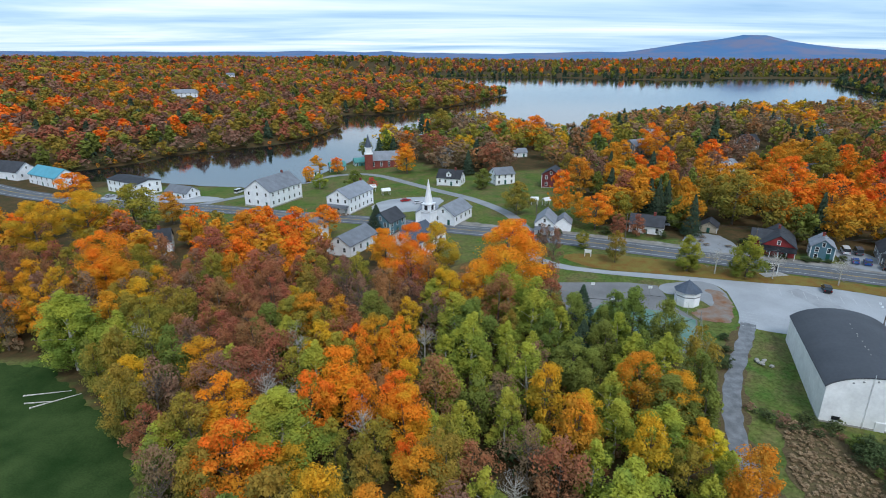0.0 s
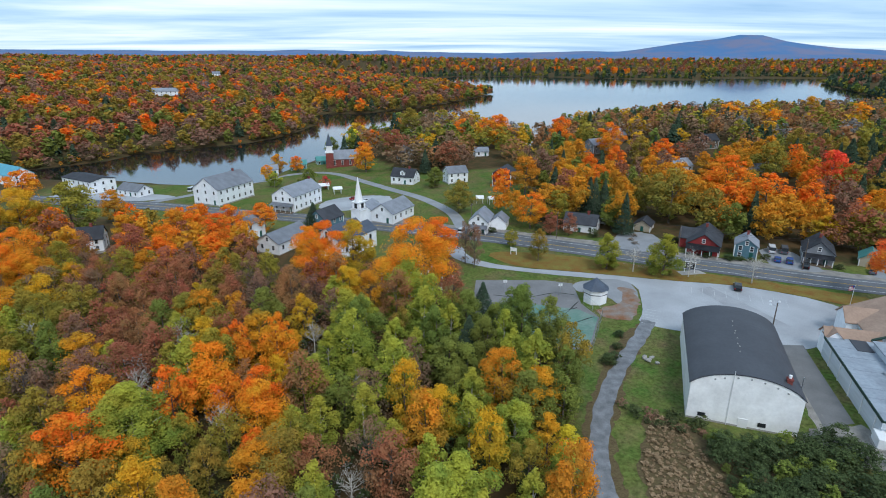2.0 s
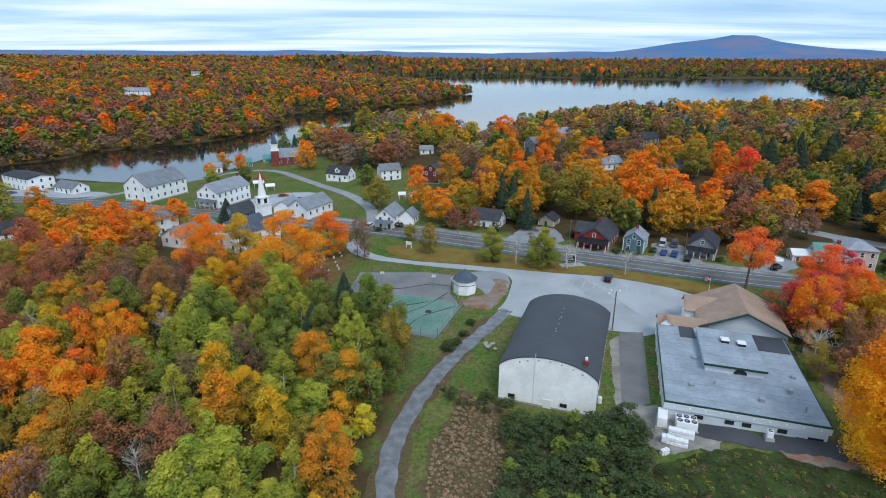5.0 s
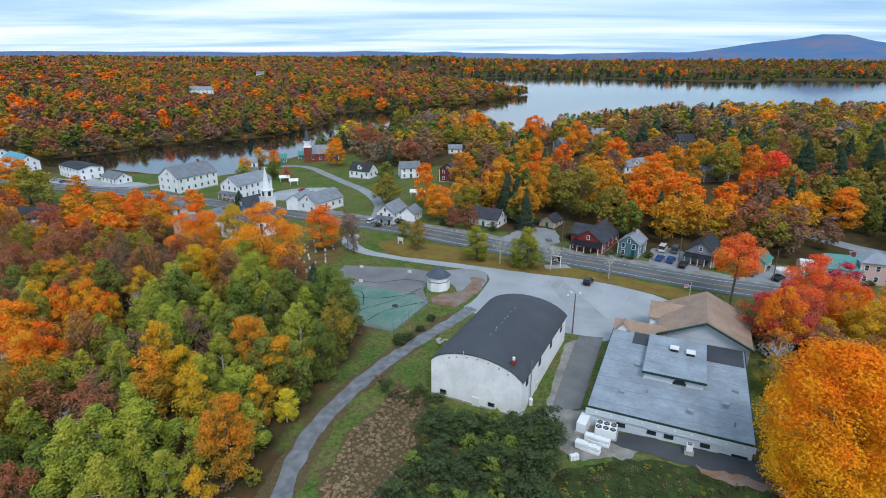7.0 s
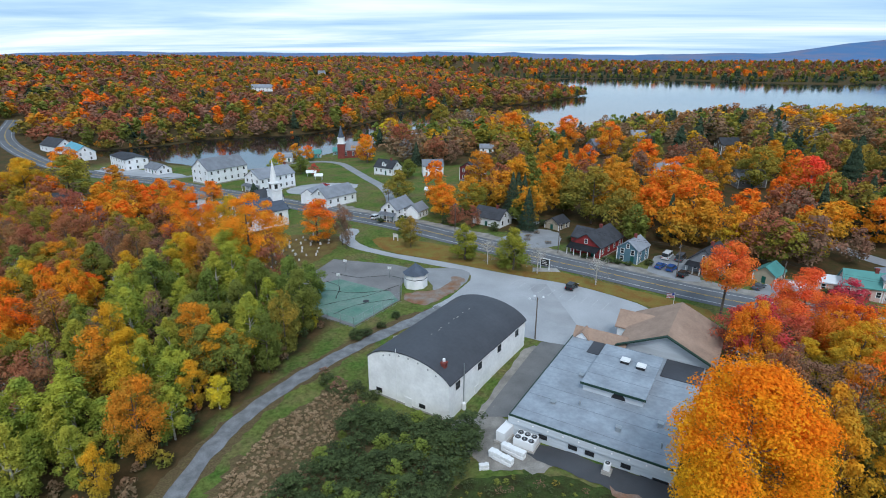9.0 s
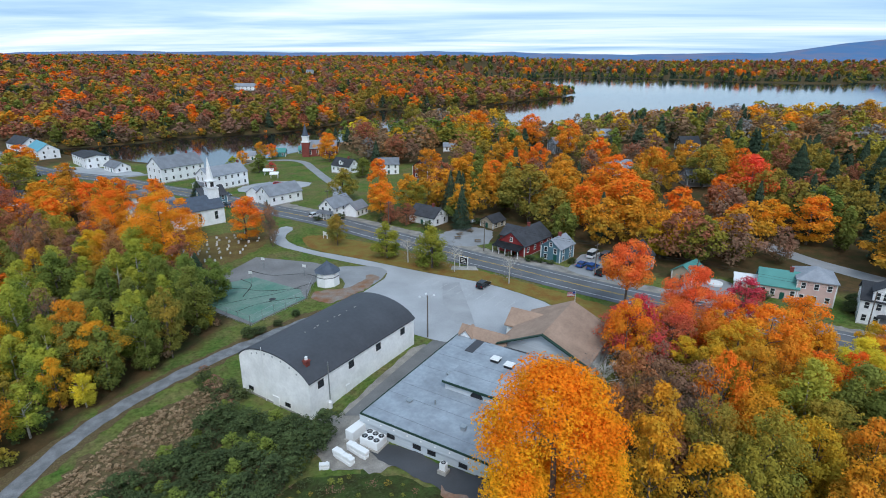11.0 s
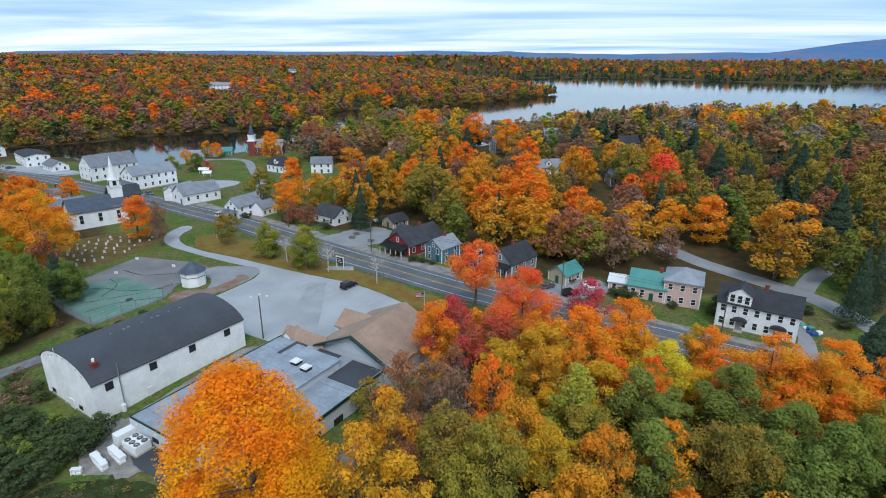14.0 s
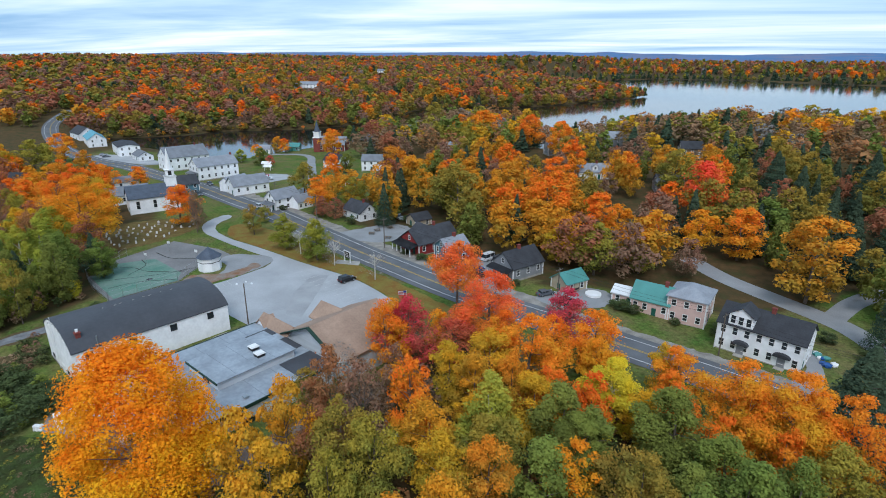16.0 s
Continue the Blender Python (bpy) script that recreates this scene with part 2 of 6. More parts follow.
STONE = material("pale_headstone", (0.58, 0.57, 0.55), 0.8, vary=0.2, scale=0.8, per_object=0.3)
GREEND = material("green_door_paint", (0.02, 0.10, 0.08), 0.5, vary=0.1)
GLASS = material("window_glass", (0.025, 0.03, 0.035), 0.08, vary=0.2, scale=1, bump=0, spec=0.7)
RUBBER = material("tyre_rubber", (0.015, 0.015, 0.015), 0.85, vary=0.1)


# ---- ground ----
HEIGHTS = [
    (90, 125, 0), (70, 118, -.2), (62, 128, -.4), (55, 107, -.9), (35, 135, -.9), (66, 80, -1.9), (82, 78, -1.9), (92, 103, -.6),
    (98, 66, 0.9), (93, 71, 0.8), (112, 63, 1.3), (121, 66, 1.4), (89.5, 79, -.3), (110, 130, 0), (40, 181, -.4), (74, 164, 0), (106, 150, 0), (133, 141, -.9), (164, 134, -2.3), (195, 124, -2.6),
    (240, 106, -3), (10, 206, -2), (-30, 228, -3.4), (-69, 226, -4.4), (-112, 240, -5.4), (-157, 250, -6), (-214, 272, -6),
]
HEIGHTS += [
    (-290, 306, -5), (-360, 381, -1), (-42, 318, -5.4), (2, 272, -3), (108, 166, -1), (180, 150, -2.8), (200, 160, -2.5), (50, 255, 0),
    (140, 270, 3), (137, 365, 8), (60, 335, 1), (240, 360, 8), (300, 250, 3), (-10, 165, -1.5), (-60, 150, -3), (-80, 95, -3.5),
    (0, 70, -3), (45, 60, -2.6), (75, 50, -2.6), (130, 60, .6), (170, 70, -2.5), (0, -60, -4), (200, -60, -4), (-200, 60, -6), (380, 120, -2),
]
hp = np.array(HEIGHTS, float)
dist = np.hypot(hp[:, None, 0] - hp[None, :, 0], hp[:, None, 1] - hp[None, :, 1])
hw = np.linalg.solve(dist + np.eye(len(hp)) * -2.0, hp[:, 2] - hp[:, 2].mean())
SHORE = [(-186, 300), (-161, 299), (-125, 290), (-92, 284), (-73, 297), (-70, 324), (-62, 350), (-50, 400), (-30, 475), (8, 512), (54, 532), (70, 445), (84, 408), (98, 450), (115, 492),
         (150, 530), (260, 575), (420, 620), (640, 700), (713, 898), (775, 1045), (930, 1396), (1180, 1560), (1500, 1640), (1500, 1760), (1120, 1700), (973, 1731),
         (818, 1722), (736, 1569), (512, 1640), (313, 1790), (74, 1775), (-150, 1500), (-60, 1180), (40, 1080), (110, 994), (54, 858), (6, 753), (-35, 706)]
SHORE += [(-70, 660), (-118, 664), (-116, 600), (-99, 549), (-110, 468), (-127, 433), (-159, 406), (-183, 391), (-196, 350), (-230, 322), (-215, 306)]


def inside(px, py, poly):
    """Which of the points lie in the polygon."""
    px, py = np.asarray(px, float), np.asarray(py, float)
    res = np.zeros(px.shape, bool)
    for (ax, ay), (bx, by) in zip(poly, poly[1:] + poly[:1]):
        if ay != by:
            res ^= ((ay > py) != (by > py)) & (px < (bx - ax) * (py - ay) / (by - ay) + ax)
    return res


def edge_distance(px, py, poly, closed=True):
    px, py = np.asarray(px, float), np.asarray(py, float)
    best = np.full(px.shape, 1e9)
    ends = poly[1:] + poly[:1] if closed else poly[1:]
    for (ax, ay), (bx, by) in zip(poly, ends):
        dx, dy = bx - ax, by - ay
        s = np.clip(((px - ax) * dx + (py - ay) * dy) / (dx * dx + dy * dy + 1e-9), 0, 1)
        best = np.minimum(best, np.hypot(px - ax - s * dx, py - ay - s * dy))
    return best


def bumps(px, py, size, seed):
    """A cheap smooth roll of the land: sums of sines in several directions."""
    r = np.random.RandomState(seed)
    total = np.zeros(np.shape(px))
    for i in range(7):
        a, ph, f = r.uniform(0, 6.28), r.uniform(0, 6.28), r.uniform(0.6, 1.7) / size
        total = total + np.sin((px * np.cos(a) + py * np.sin(a)) * f * 6.28 + ph)
    return total / 7


def rise(v, a, b):
    s = np.clip((v - a) / (b - a), 0, 1)
    return s * s * (3 - 2 * s)


def ground(px, py):
    px, py = np.asarray(px, float), np.asarray(py, float)
    z = np.full(px.shape, hp[:, 2].mean())
    for (hx, hy, _), w in zip(HEIGHTS, hw):
        z = z + w * np.hypot(px - hx, py - hy)
    z = np.clip(z, -6.6, 12)
    d0 = np.hypot(px - 60, py - 130)
    far = rise(d0, 300, 520)
    # hills beyond the near arm of the lake, the low far shore and the ridge on this side
    west = 37 * rise(-px * 0.75 + py * 0.66, 330, 1150) * (0.86 + 0.3 * bumps(px, py, 900, 3))
    ridge = 10 * rise(px, 100, 300) * (1 - rise(py, 330, 560)) + 2
    hill = np.where(px + 0.12 * py < 150 + 0 * py, np.maximum(west, ridge * 0), ridge)
    north = rise(py, 1720, 3000) * (28 + 10 * bumps(px, py, 1500, 5))
    mount = 104 * np.exp(-((px - 2230) / 270) ** 2 - ((py - 4300) / 420) ** 2) + 66 * np.exp(-((px - 1780) / 300) ** 2 - ((py - 4350) / 300) ** 2) \
        + 48 * np.exp(-((px - 2700) / 420) ** 2 - ((py - 4250) / 400) ** 2) + (42 + 22 * bumps(px, py, 1900, 8) + 7 * bumps(px, py, 420, 9)) * rise(py, 3300, 4250)
    back = 12 * rise(-py, 200, 900)
    wild = np.maximum(hill, north) + mount + back
    z = z * (1 - far) + np.maximum(wild, -5) * far
    d = edge_distance(px, py, SHORE)
    wet = inside(px, py, SHORE)
    bank = LAKE + 0.35 + d * 0.16
    z = np.where(wet, LAKE - np.minimum(3, d * 0.3) - 0.25, np.minimum(np.maximum(z, LAKE + 0.35), bank))
    return z


def gz(x, y):
    return float(ground(np.array([x], float), np.array([y], float))[0])


def mesh_object(name, verts, faces, mats, parent=None, label="", smooth=False, index=None):
    me = bpy.data.meshes.new(name)
    me.from_pydata([tuple(v) for v in verts], [], [tuple(f) for f in faces])
    for m in mats:
        me.materials.append(m)
    if index is not None:
        me.polygons.foreach_set("material_index", np.asarray(index, np.int32))
    if smooth:
        me.polygons.foreach_set("use_smooth", np.ones(len(me.polygons), bool))
    me.update()
    ob = new(name, me)
    ob.parent = parent
    if label:
        ob["label"] = label
    return ob


def spaced(lo, fine_lo, fine_hi, hi, step):
    mid = list(np.arange(fine_lo, fine_hi + 0.1, step))
    a, s = [fine_lo], step
    while a[-1] > lo:
        s *= 1.085
        a.append(a[-1] - s)
    b, s = [fine_hi], step
    while b[-1] < hi:
        s *= 1.085
        b.append(b[-1] + s)
    return np.array(a[:0:-1] + mid + b[1:])


gx, gy = spaced(-4200, -70, 240, 5200, 2.6), spaced(-900, 30, 260, 4950, 2.6)
GX, GY = np.meshgrid(gx, gy)
GZ = ground(GX, GY)
nx, ny = len(gx), len(gy)
cells = np.arange(nx * ny).reshape(ny, nx)
quads = np.stack([cells[:-1, :-1], cells[:-1, 1:], cells[1:, 1:], cells[1:, :-1]], -1).reshape(-1, 4)
TOWN = [(-170, 236), (-60, 205), (0, 165), (20, 140), (30, 118), (50, 112), (44, 70), (46, 40), (75, 20), (92, 60), (130, 62), (132, 118), (220, 100), (230, 112), (206, 138), (186, 147), (166, 152), (120, 164), (84, 176), (56, 190), (62, 230),
        (60, 300), (10, 300), (-20, 345), (-62, 340), (-85, 280), (-170, 285)]
FIELD = [(-170, 110), (-86, 106), (-71, 93), (-57, 82), (-46, 68), (-42, 40), (-60, 0), (-170, 0)]


def land_material():
    """Mown grass where the cover is open, leaf litter under the trees, with a soft edge between them."""
    m = bpy.data.materials.new("land")
    m.use_nodes = True
    n, l = m.node_tree.nodes, m.node_tree.links
    p = n["Principled BSDF"]
    p.inputs["Roughness"].default_value, p.inputs["Specular IOR Level"].default_value = 0.95, 0.04
    at = n.new("ShaderNodeAttribute"); at.attribute_name = "open_cover"
    tc = n.new("ShaderNodeTexCoord")
    mids = []
    for a, b, s in (((0.070, 0.140, 0.026), (0.150, 0.165, 0.045), 0.12), ((0.115, 0.072, 0.034), (0.050, 0.046, 0.022), 0.25)):
        ns = n.new("ShaderNodeTexNoise"); ns.inputs["Scale"].default_value = s; ns.inputs["Detail"].default_value = 8; ns.inputs["Roughness"].default_value = 0.65
        l.new(tc.outputs["Object"], ns.inputs["Vector"])
        r = n.new("ShaderNodeValToRGB"); r.color_ramp.elements[0].position, r.color_ramp.elements[1].position = 0.35, 0.65
        r.color_ramp.elements[0].color, r.color_ramp.elements[1].color = (*a, 1), (*b, 1)
        l.new(ns.outputs["Fac"], r.inputs[0])
        mids.append((r, ns))
    dn = n.new("ShaderNodeTexNoise"); dn.inputs["Scale"].default_value = 0.09; dn.inputs["Detail"].default_value = 10; dn.inputs["Roughness"].default_value = 0.7
    l.new(tc.outputs["Object"], dn.inputs["Vector"])
    df = n.new("ShaderNodeMapRange"); df.inputs["From Min"].default_value, df.inputs["From Max"].default_value = 0.45, 0.68
    l.new(dn.outputs["Fac"], df.inputs["Value"])
    dry_mix = n.new("ShaderNodeMix"); dry_mix.data_type = "RGBA"; dry_mix.inputs["B"].default_value = (0.185, 0.140, 0.070, 1)
    l.new(df.outputs[0], dry_mix.inputs["Factor"]); l.new(mids[0][0].outputs[0], dry_mix.inputs["A"])
    mn = n.new("ShaderNodeTexNoise"); mn.inputs["Scale"].default_value = 1.3; mn.inputs["Detail"].default_value = 8; mn.inputs["Roughness"].default_value = 0.7
    l.new(tc.outputs["Object"], mn.inputs["Vector"])
    mr = n.new("ShaderNodeMapRange")
    for key, value in (("From Min", 0.3), ("From Max", 0.7), ("To Min", 0.45), ("To Max", 1.4)):
        mr.inputs[key].default_value = value
    l.new(mn.outputs["Fac"], mr.inputs["Value"])
    mottled = n.new("ShaderNodeHueSaturation")
    l.new(mr.outputs[0], mottled.inputs["Value"]); l.new(dry_mix.outputs["Result"], mottled.inputs["Color"])
    edge = n.new("ShaderNodeMath"); edge.operation = "ADD"; edge.inputs[1].default_value = -0.5
    l.new(mids[1][1].outputs["Fac"], edge.inputs[0])
    add = n.new("ShaderNodeMath"); add.operation = "ADD"; add.use_clamp = True
    l.new(at.outputs["Fac"], add.inputs[0]); l.new(edge.outputs[0], add.inputs[1])
    mx = n.new("ShaderNodeMix"); mx.data_type = "RGBA"
    l.new(add.outputs[0], mx.inputs["Factor"]); l.new(mids[1][0].outputs[0], mx.inputs["A"]); l.new(mottled.outputs[0], mx.inputs["B"])
    # far wooded slopes: distance haze is put into their bluish base colour
    far = n.new("ShaderNodeAttribute"); far.attribute_name = "far_haze"
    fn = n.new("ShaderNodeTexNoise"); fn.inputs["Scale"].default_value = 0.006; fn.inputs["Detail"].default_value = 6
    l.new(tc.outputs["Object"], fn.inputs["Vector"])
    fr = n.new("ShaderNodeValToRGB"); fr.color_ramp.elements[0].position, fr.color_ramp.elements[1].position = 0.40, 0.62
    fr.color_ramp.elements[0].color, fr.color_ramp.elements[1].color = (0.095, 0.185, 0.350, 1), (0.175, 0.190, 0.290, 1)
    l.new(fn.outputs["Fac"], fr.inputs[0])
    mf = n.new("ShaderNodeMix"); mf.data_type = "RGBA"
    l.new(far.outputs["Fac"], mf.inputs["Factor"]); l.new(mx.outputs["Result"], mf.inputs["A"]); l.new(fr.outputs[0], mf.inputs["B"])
    l.new(mf.outputs["Result"], p.inputs["Base Color"])
    fine = n.new("ShaderNodeTexNoise"); fine.inputs["Scale"].default_value = 3; fine.inputs["Detail"].default_value = 4
    l.new(tc.outputs["Object"], fine.inputs["Vector"])
    b = n.new("ShaderNodeBump"); b.inputs["Strength"].default_value = 0.5; b.inputs["Distance"].default_value = 0.15
    l.new(fine.outputs["Fac"], b.inputs["Height"]); l.new(b.outputs[0], p.inputs["Normal"])
    return m


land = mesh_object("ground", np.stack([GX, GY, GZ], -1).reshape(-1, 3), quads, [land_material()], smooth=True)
tagged(land, "rolling ground with mown grass and autumn leaf litter", "ground", kind="structure")
EAST = [(146, 139), (190, 128), (262, 98), (280, 150), (240, 205), (214, 176), (203, 166), (190, 158), (150, 162)]
openness = np.maximum(np.maximum(inside(GX, GY, TOWN), inside(GX, GY, FIELD)), inside(GX, GY, EAST)).astype(float).reshape(-1)
for key, value in (("open_cover", openness), ("far_haze", rise(GY, 2600, 3600).reshape(-1))):
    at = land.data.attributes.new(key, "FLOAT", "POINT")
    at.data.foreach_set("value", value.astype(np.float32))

WATER = bpy.data.materials.new("lake_water")
WATER.use_nodes = True
p = WATER.node_tree.nodes["Principled BSDF"]
p.inputs["Base Color"].default_value, p.inputs["Roughness"].default_value = (0.012, 0.014, 0.014, 1), 0.07
p.inputs["Specular IOR Level"].default_value, p.inputs["IOR"].default_value = 0.6, 2.8
wtc, wns, wb = [WATER.node_tree.nodes.new("ShaderNode" + k) for k in ("TexCoord", "TexNoise", "Bump")]
wns.inputs["Scale"].default_value, wns.inputs["Detail"].default_value = 0.35, 5
wb.inputs["Strength"].default_value, wb.inputs["Distance"].default_value = 0.05, 0.3
WATER.node_tree.links.new(wtc.outputs["Object"], wns.inputs["Vector"])
WATER.node_tree.links.new(wns.outputs["Fac"], wb.inputs["Height"])
WATER.node_tree.links.new(wb.outputs[0], p.inputs["Normal"])
lake = mesh_object("water", [(-300, 260, LAKE), (1700, 260, LAKE), (1700, 1850, LAKE), (-300, 1850, LAKE)], [(0, 1, 2, 3)], [WATER])
tagged(lake, "calm lake water mirroring the pale sky", "lake", kind="structure")


# ---- roads and paved areas ----
def curve(points, n=8):
    """A smooth line through the points."""
    pts = [Vector(p) for p in points]
    ext = [pts[0] * 2 - pts[1]] + pts + [pts[-1] * 2 - pts[-2]]
    res = []
    for a, b, c, d in zip(ext, ext[1:], ext[2:], ext[3:]):
        for i in range(n):
            t = i / n
            res.append(0.5 * (2 * b + (c - a) * t + (2 * a - 5 * b + 4 * c - d) * t * t + (3 * b - 3 * c + d - a) * t ** 3))
    return res + [pts[-1]]


def ribbon(name, line, lo, hi, mat, dz, cols=4, dash=None, parent=None, label="", category="", wobble=0.0):
    """A strip of paving from lo to hi metres beside a line, laid on the ground."""
    verts, faces = [], []
    total = 0.0
    for i, c in enumerate(line):
        a, b = line[max(i - 1, 0)], line[min(i + 1, len(line) - 1)]
        t = (b - a).normalized()
        nrm = Vector((-t.y, t.x))
        for k in range(cols + 1):
            w = lo + (hi - lo) * k / cols
            if wobble and k in (0, cols):
                w += wobble * noise.noise((c.x * 0.35, c.y * 0.35, k))
            q = c + nrm * w
            verts.append((q.x, q.y))
        if i:
            total += (c - line[i - 1]).length
            if dash is None or total % (dash[0] + dash[1]) < dash[0]:
                o = (i - 1) * (cols + 1)
                faces += [(o + k, o + cols + 1 + k, o + cols + 2 + k, o + k + 1) for k in range(cols)]
    v = np.array(verts)
    z = ground(v[:, 0], v[:, 1]) + dz
    ob = mesh_object(name, np.column_stack([v, z]), [f[::-1] for f in faces], [mat], parent, "", smooth=True)
    if parent is None:
        tagged(ob, label, category, kind="structure")
    return ob


def drape(name, poly, mat, dz, step=2.5, rounds=0, rough=0.0, parent=None, label="", category=""):
    """A flat area with the given outline, laid on the ground."""
    for _ in range(rounds):
        poly = [q for (ax, ay), (bx, by) in zip(poly, poly[1:] + poly[:1]) for q in ((ax * .75 + bx * .25, ay * .75 + by * .25), (ax * .25 + bx * .75, ay * .25 + by * .75))]
    if rough:
        pts = []
        for (ax, ay), (bx, by) in zip(poly, poly[1:] + poly[:1]):
            n = max(1, int(math.hypot(bx - ax, by - ay) / 0.9))
            pts += [(ax + (bx - ax) * i / n, ay + (by - ay) * i / n) for i in range(n)]
        poly = [(x + rough * noise.noise((x * .45, y * .45, 1)) + rough * .6 * noise.noise((x * 1.6, y * 1.6, 5)), y + rough * noise.noise((x * .45, y * .45, 9)) + rough * .6 * noise.noise((x * 1.6, y * 1.6, 7))) for x, y in pts]
    bm = bmesh.new()
    bm.faces.new([bm.verts.new((x, y, 0)) for x, y in poly])
    for axis in (0, 1):
        lo, hi = min(q[axis] for q in poly), max(q[axis] for q in poly)
        for k in range(int(lo // step) + 1, int(hi // step) + 1):
            co, no = [0, 0, 0], [0, 0, 0]
            co[axis], no[axis] = k * step, 1
            bmesh.ops.bisect_plane(bm, geom=bm.verts[:] + bm.edges[:] + bm.faces[:], plane_co=co, plane_no=no)
    co = np.array([(v.co.x, v.co.y) for v in bm.verts])
    for v, z in zip(bm.verts, ground(co[:, 0], co[:, 1])):
        v.co.z = z + dz
    bmesh.ops.recalc_face_normals(bm, faces=bm.faces[:])
    if sum(f.normal.z for f in bm.faces) < 0:
        bmesh.ops.reverse_faces(bm, faces=bm.faces[:])
    me = bpy.data.meshes.new(name)
    bm.to_mesh(me); bm.free()
    me.materials.append(mat)
    ob = new(name, me)
    ob.parent = parent
    if parent is None:
        tagged(ob, label, category, kind="structure")
    return ob


HIGHWAY = curve([(-360, 381), (-298, 320), (-214, 272), (-157, 250), (-112, 241), (-69, 226), (-28, 211), (12, 193), (40, 180.5), (74, 164), (106, 150.3), (133, 141), (164, 134.5), (195, 125), (240, 107), (330, 62), (460, -20)], 14)
road = ribbon("road", HIGHWAY, -5.8, 5.8, ROADTOP, 0.10, 6, label="two-lane grey asphalt highway through the village", category="road")
for name, lo, hi, mat in (("edge_line", -3.95, -3.75, LINE), ("edge_line", 3.75, 3.95, LINE), ("centre_line", -0.25, -0.11, YELLOWLINE), ("centre_line", 0.11, 0.25, YELLOWLINE)):
    ribbon(name, HIGHWAY, lo, hi, mat, 0.118, 1, parent=road)
drape("shoulder", [(-10, 218), (20, 200), (70, 177), (110, 160), (150, 147), (190, 136), (215, 128), (212, 121), (150, 138), (106, 153), (60, 173), (-10, 208)], GRAVEL2, 0.05, 3, rough=0.7, label="dusty grey gravel shoulder beside the road", category="shoulder")
drape("parking_lot", [(29.5, 172), (30, 163), (36, 156), (47, 151), (56, 149), (67, 146), (84, 141), (99, 138), (107, 135), (119, 128.5), (124, 118), (120, 112), (100, 103), (99, 105), (93, 106.5), (76, 112), (68, 116), (71, 121), (73, 128), (75, 137), (71, 141.5), (64, 143), (52, 146.5), (42, 150), (34, 153), (27, 159), (24, 166), (24, 174)], LOT, 0.07, 2.5, 1, label="wide pale grey asphalt parking lot", category="parking lot")
drape("verge", [(36, 164), (43, 166), (55, 163), (66, 159.5), (84, 151.5), (106, 142.5), (124, 135.5), (135, 130), (128, 124), (120, 128), (107, 135.2), (99, 138.2), (84, 141.2), (67, 146.2), (56, 149.2), (47, 151.5), (40, 157)], VERGE, 0.085, 2.5, 1, rough=0.5, label="grass verge strewn with orange leaves", category="verge")
drape("tennis_court", [(30, 125), (32, 143), (51, 142), (58, 139.5), (57.5, 127), (60, 119), (54, 104), (43, 108), (35, 112)], COURTGREY, 0.07, 2.5, label="worn grey asphalt games court", category="court")
drape("court_surface", [(33, 122), (40, 129), (56, 123.5), (59.6, 119), (54, 105), (44, 109), (36, 112.5)], COURT, 0.09, 2.5, label="faded green tennis court with cracks", category="court")
drape("turning_loop", [(57.5, 139.5), (64, 142), (71.5, 142), (74, 138), (73.5, 131), (70.5, 126), (66.5, 124.5), (65.5, 130), (62, 133.5), (58, 134)], LOTPATCH, 0.078, 2, 2, rough=.3, label="worn dark asphalt loop beside the booth", category="asphalt patch")
drape("leaf_patch", [(59.5, 121.5), (64, 117.6), (67, 117), (70, 122), (73, 130), (72.6, 136), (70, 137), (69, 130), (66, 125.5), (61.5, 124.5)], LEAFY, 0.092, 2, 2, rough=1.2, label="drift of fallen orange leaves on the ground", category="leaves")
drape("rough_ground", [(86, 62), (92, 64), (99, 66), (109, 62.5), (118, 61), (126, 62), (124, 46), (84, 40), (83, 50)], ROUGH, 0.055, 2.5, 1, rough=1.4, label="rough olive grass with fallen leaves", category="grass")
drape("churchyard", [(-4, 148), (3, 141), (13, 129.5), (24, 130), (29, 146), (28, 156), (25, 164), (18, 168), (6, 160)], GRAVEYARD, 0.055, 2.5, 1, rough=1.2, label="leafy churchyard grass under the maples", category="grass")
drape("hay_field", [(-170, 110), (-86, 106), (-71, 93), (-57, 82), (-46, 68), (-42, 40), (-60, 0), (-170, 0)], FIELDGRASS, 0.06, 6, 1, 1.5, label="deep green mown meadow beside the wood", category="meadow")
PATH = curve([(71, 117), (68.4, 112.5), (64.2, 106.2), (60, 100), (56, 93.4), (52.3, 86), (49.6, 79), (47.8, 72.5), (46.9, 66), (47.3, 57), (51, 40), (60, 20), (75, -20)], 8)
ribbon("gravel_path", PATH, -1.6, 1.6, GRAVEL, 0.09, 4, label="grey gravel track beside the woods", category="track", wobble=0.5)
drape("track_edge", [(72, 118), (67, 107.5), (61.8, 100), (56.6, 90), (51.8, 78), (49.4, 66), (50.2, 48), (43.6, 48), (44.2, 66), (46, 78), (51.6, 91), (57.5, 103), (64, 113)], DRYGRASS, 0.05, 2.5, 1, rough=1.2, label="thin worn grass edging the track", category="dry grass")
drape("dry_field", [(64, 82), (60, 84), (57, 79), (53, 70), (52, 60), (53, 45), (62, 30), (80, 34), (86, 58), (84, 66), (72, 70), (66, 76)], DRYGRASS, 0.05, 2.5, 2, rough=1.6, label="rough dry brown grass", category="dry grass")
drape("drive_edge", [(91.6, 102), (93.8, 104), (95, 103), (88, 78), (86, 78)], GRAVEL2, 0.06, 2.5, 0, .4, label="narrow gravel strip beside the drive", category="gravel")
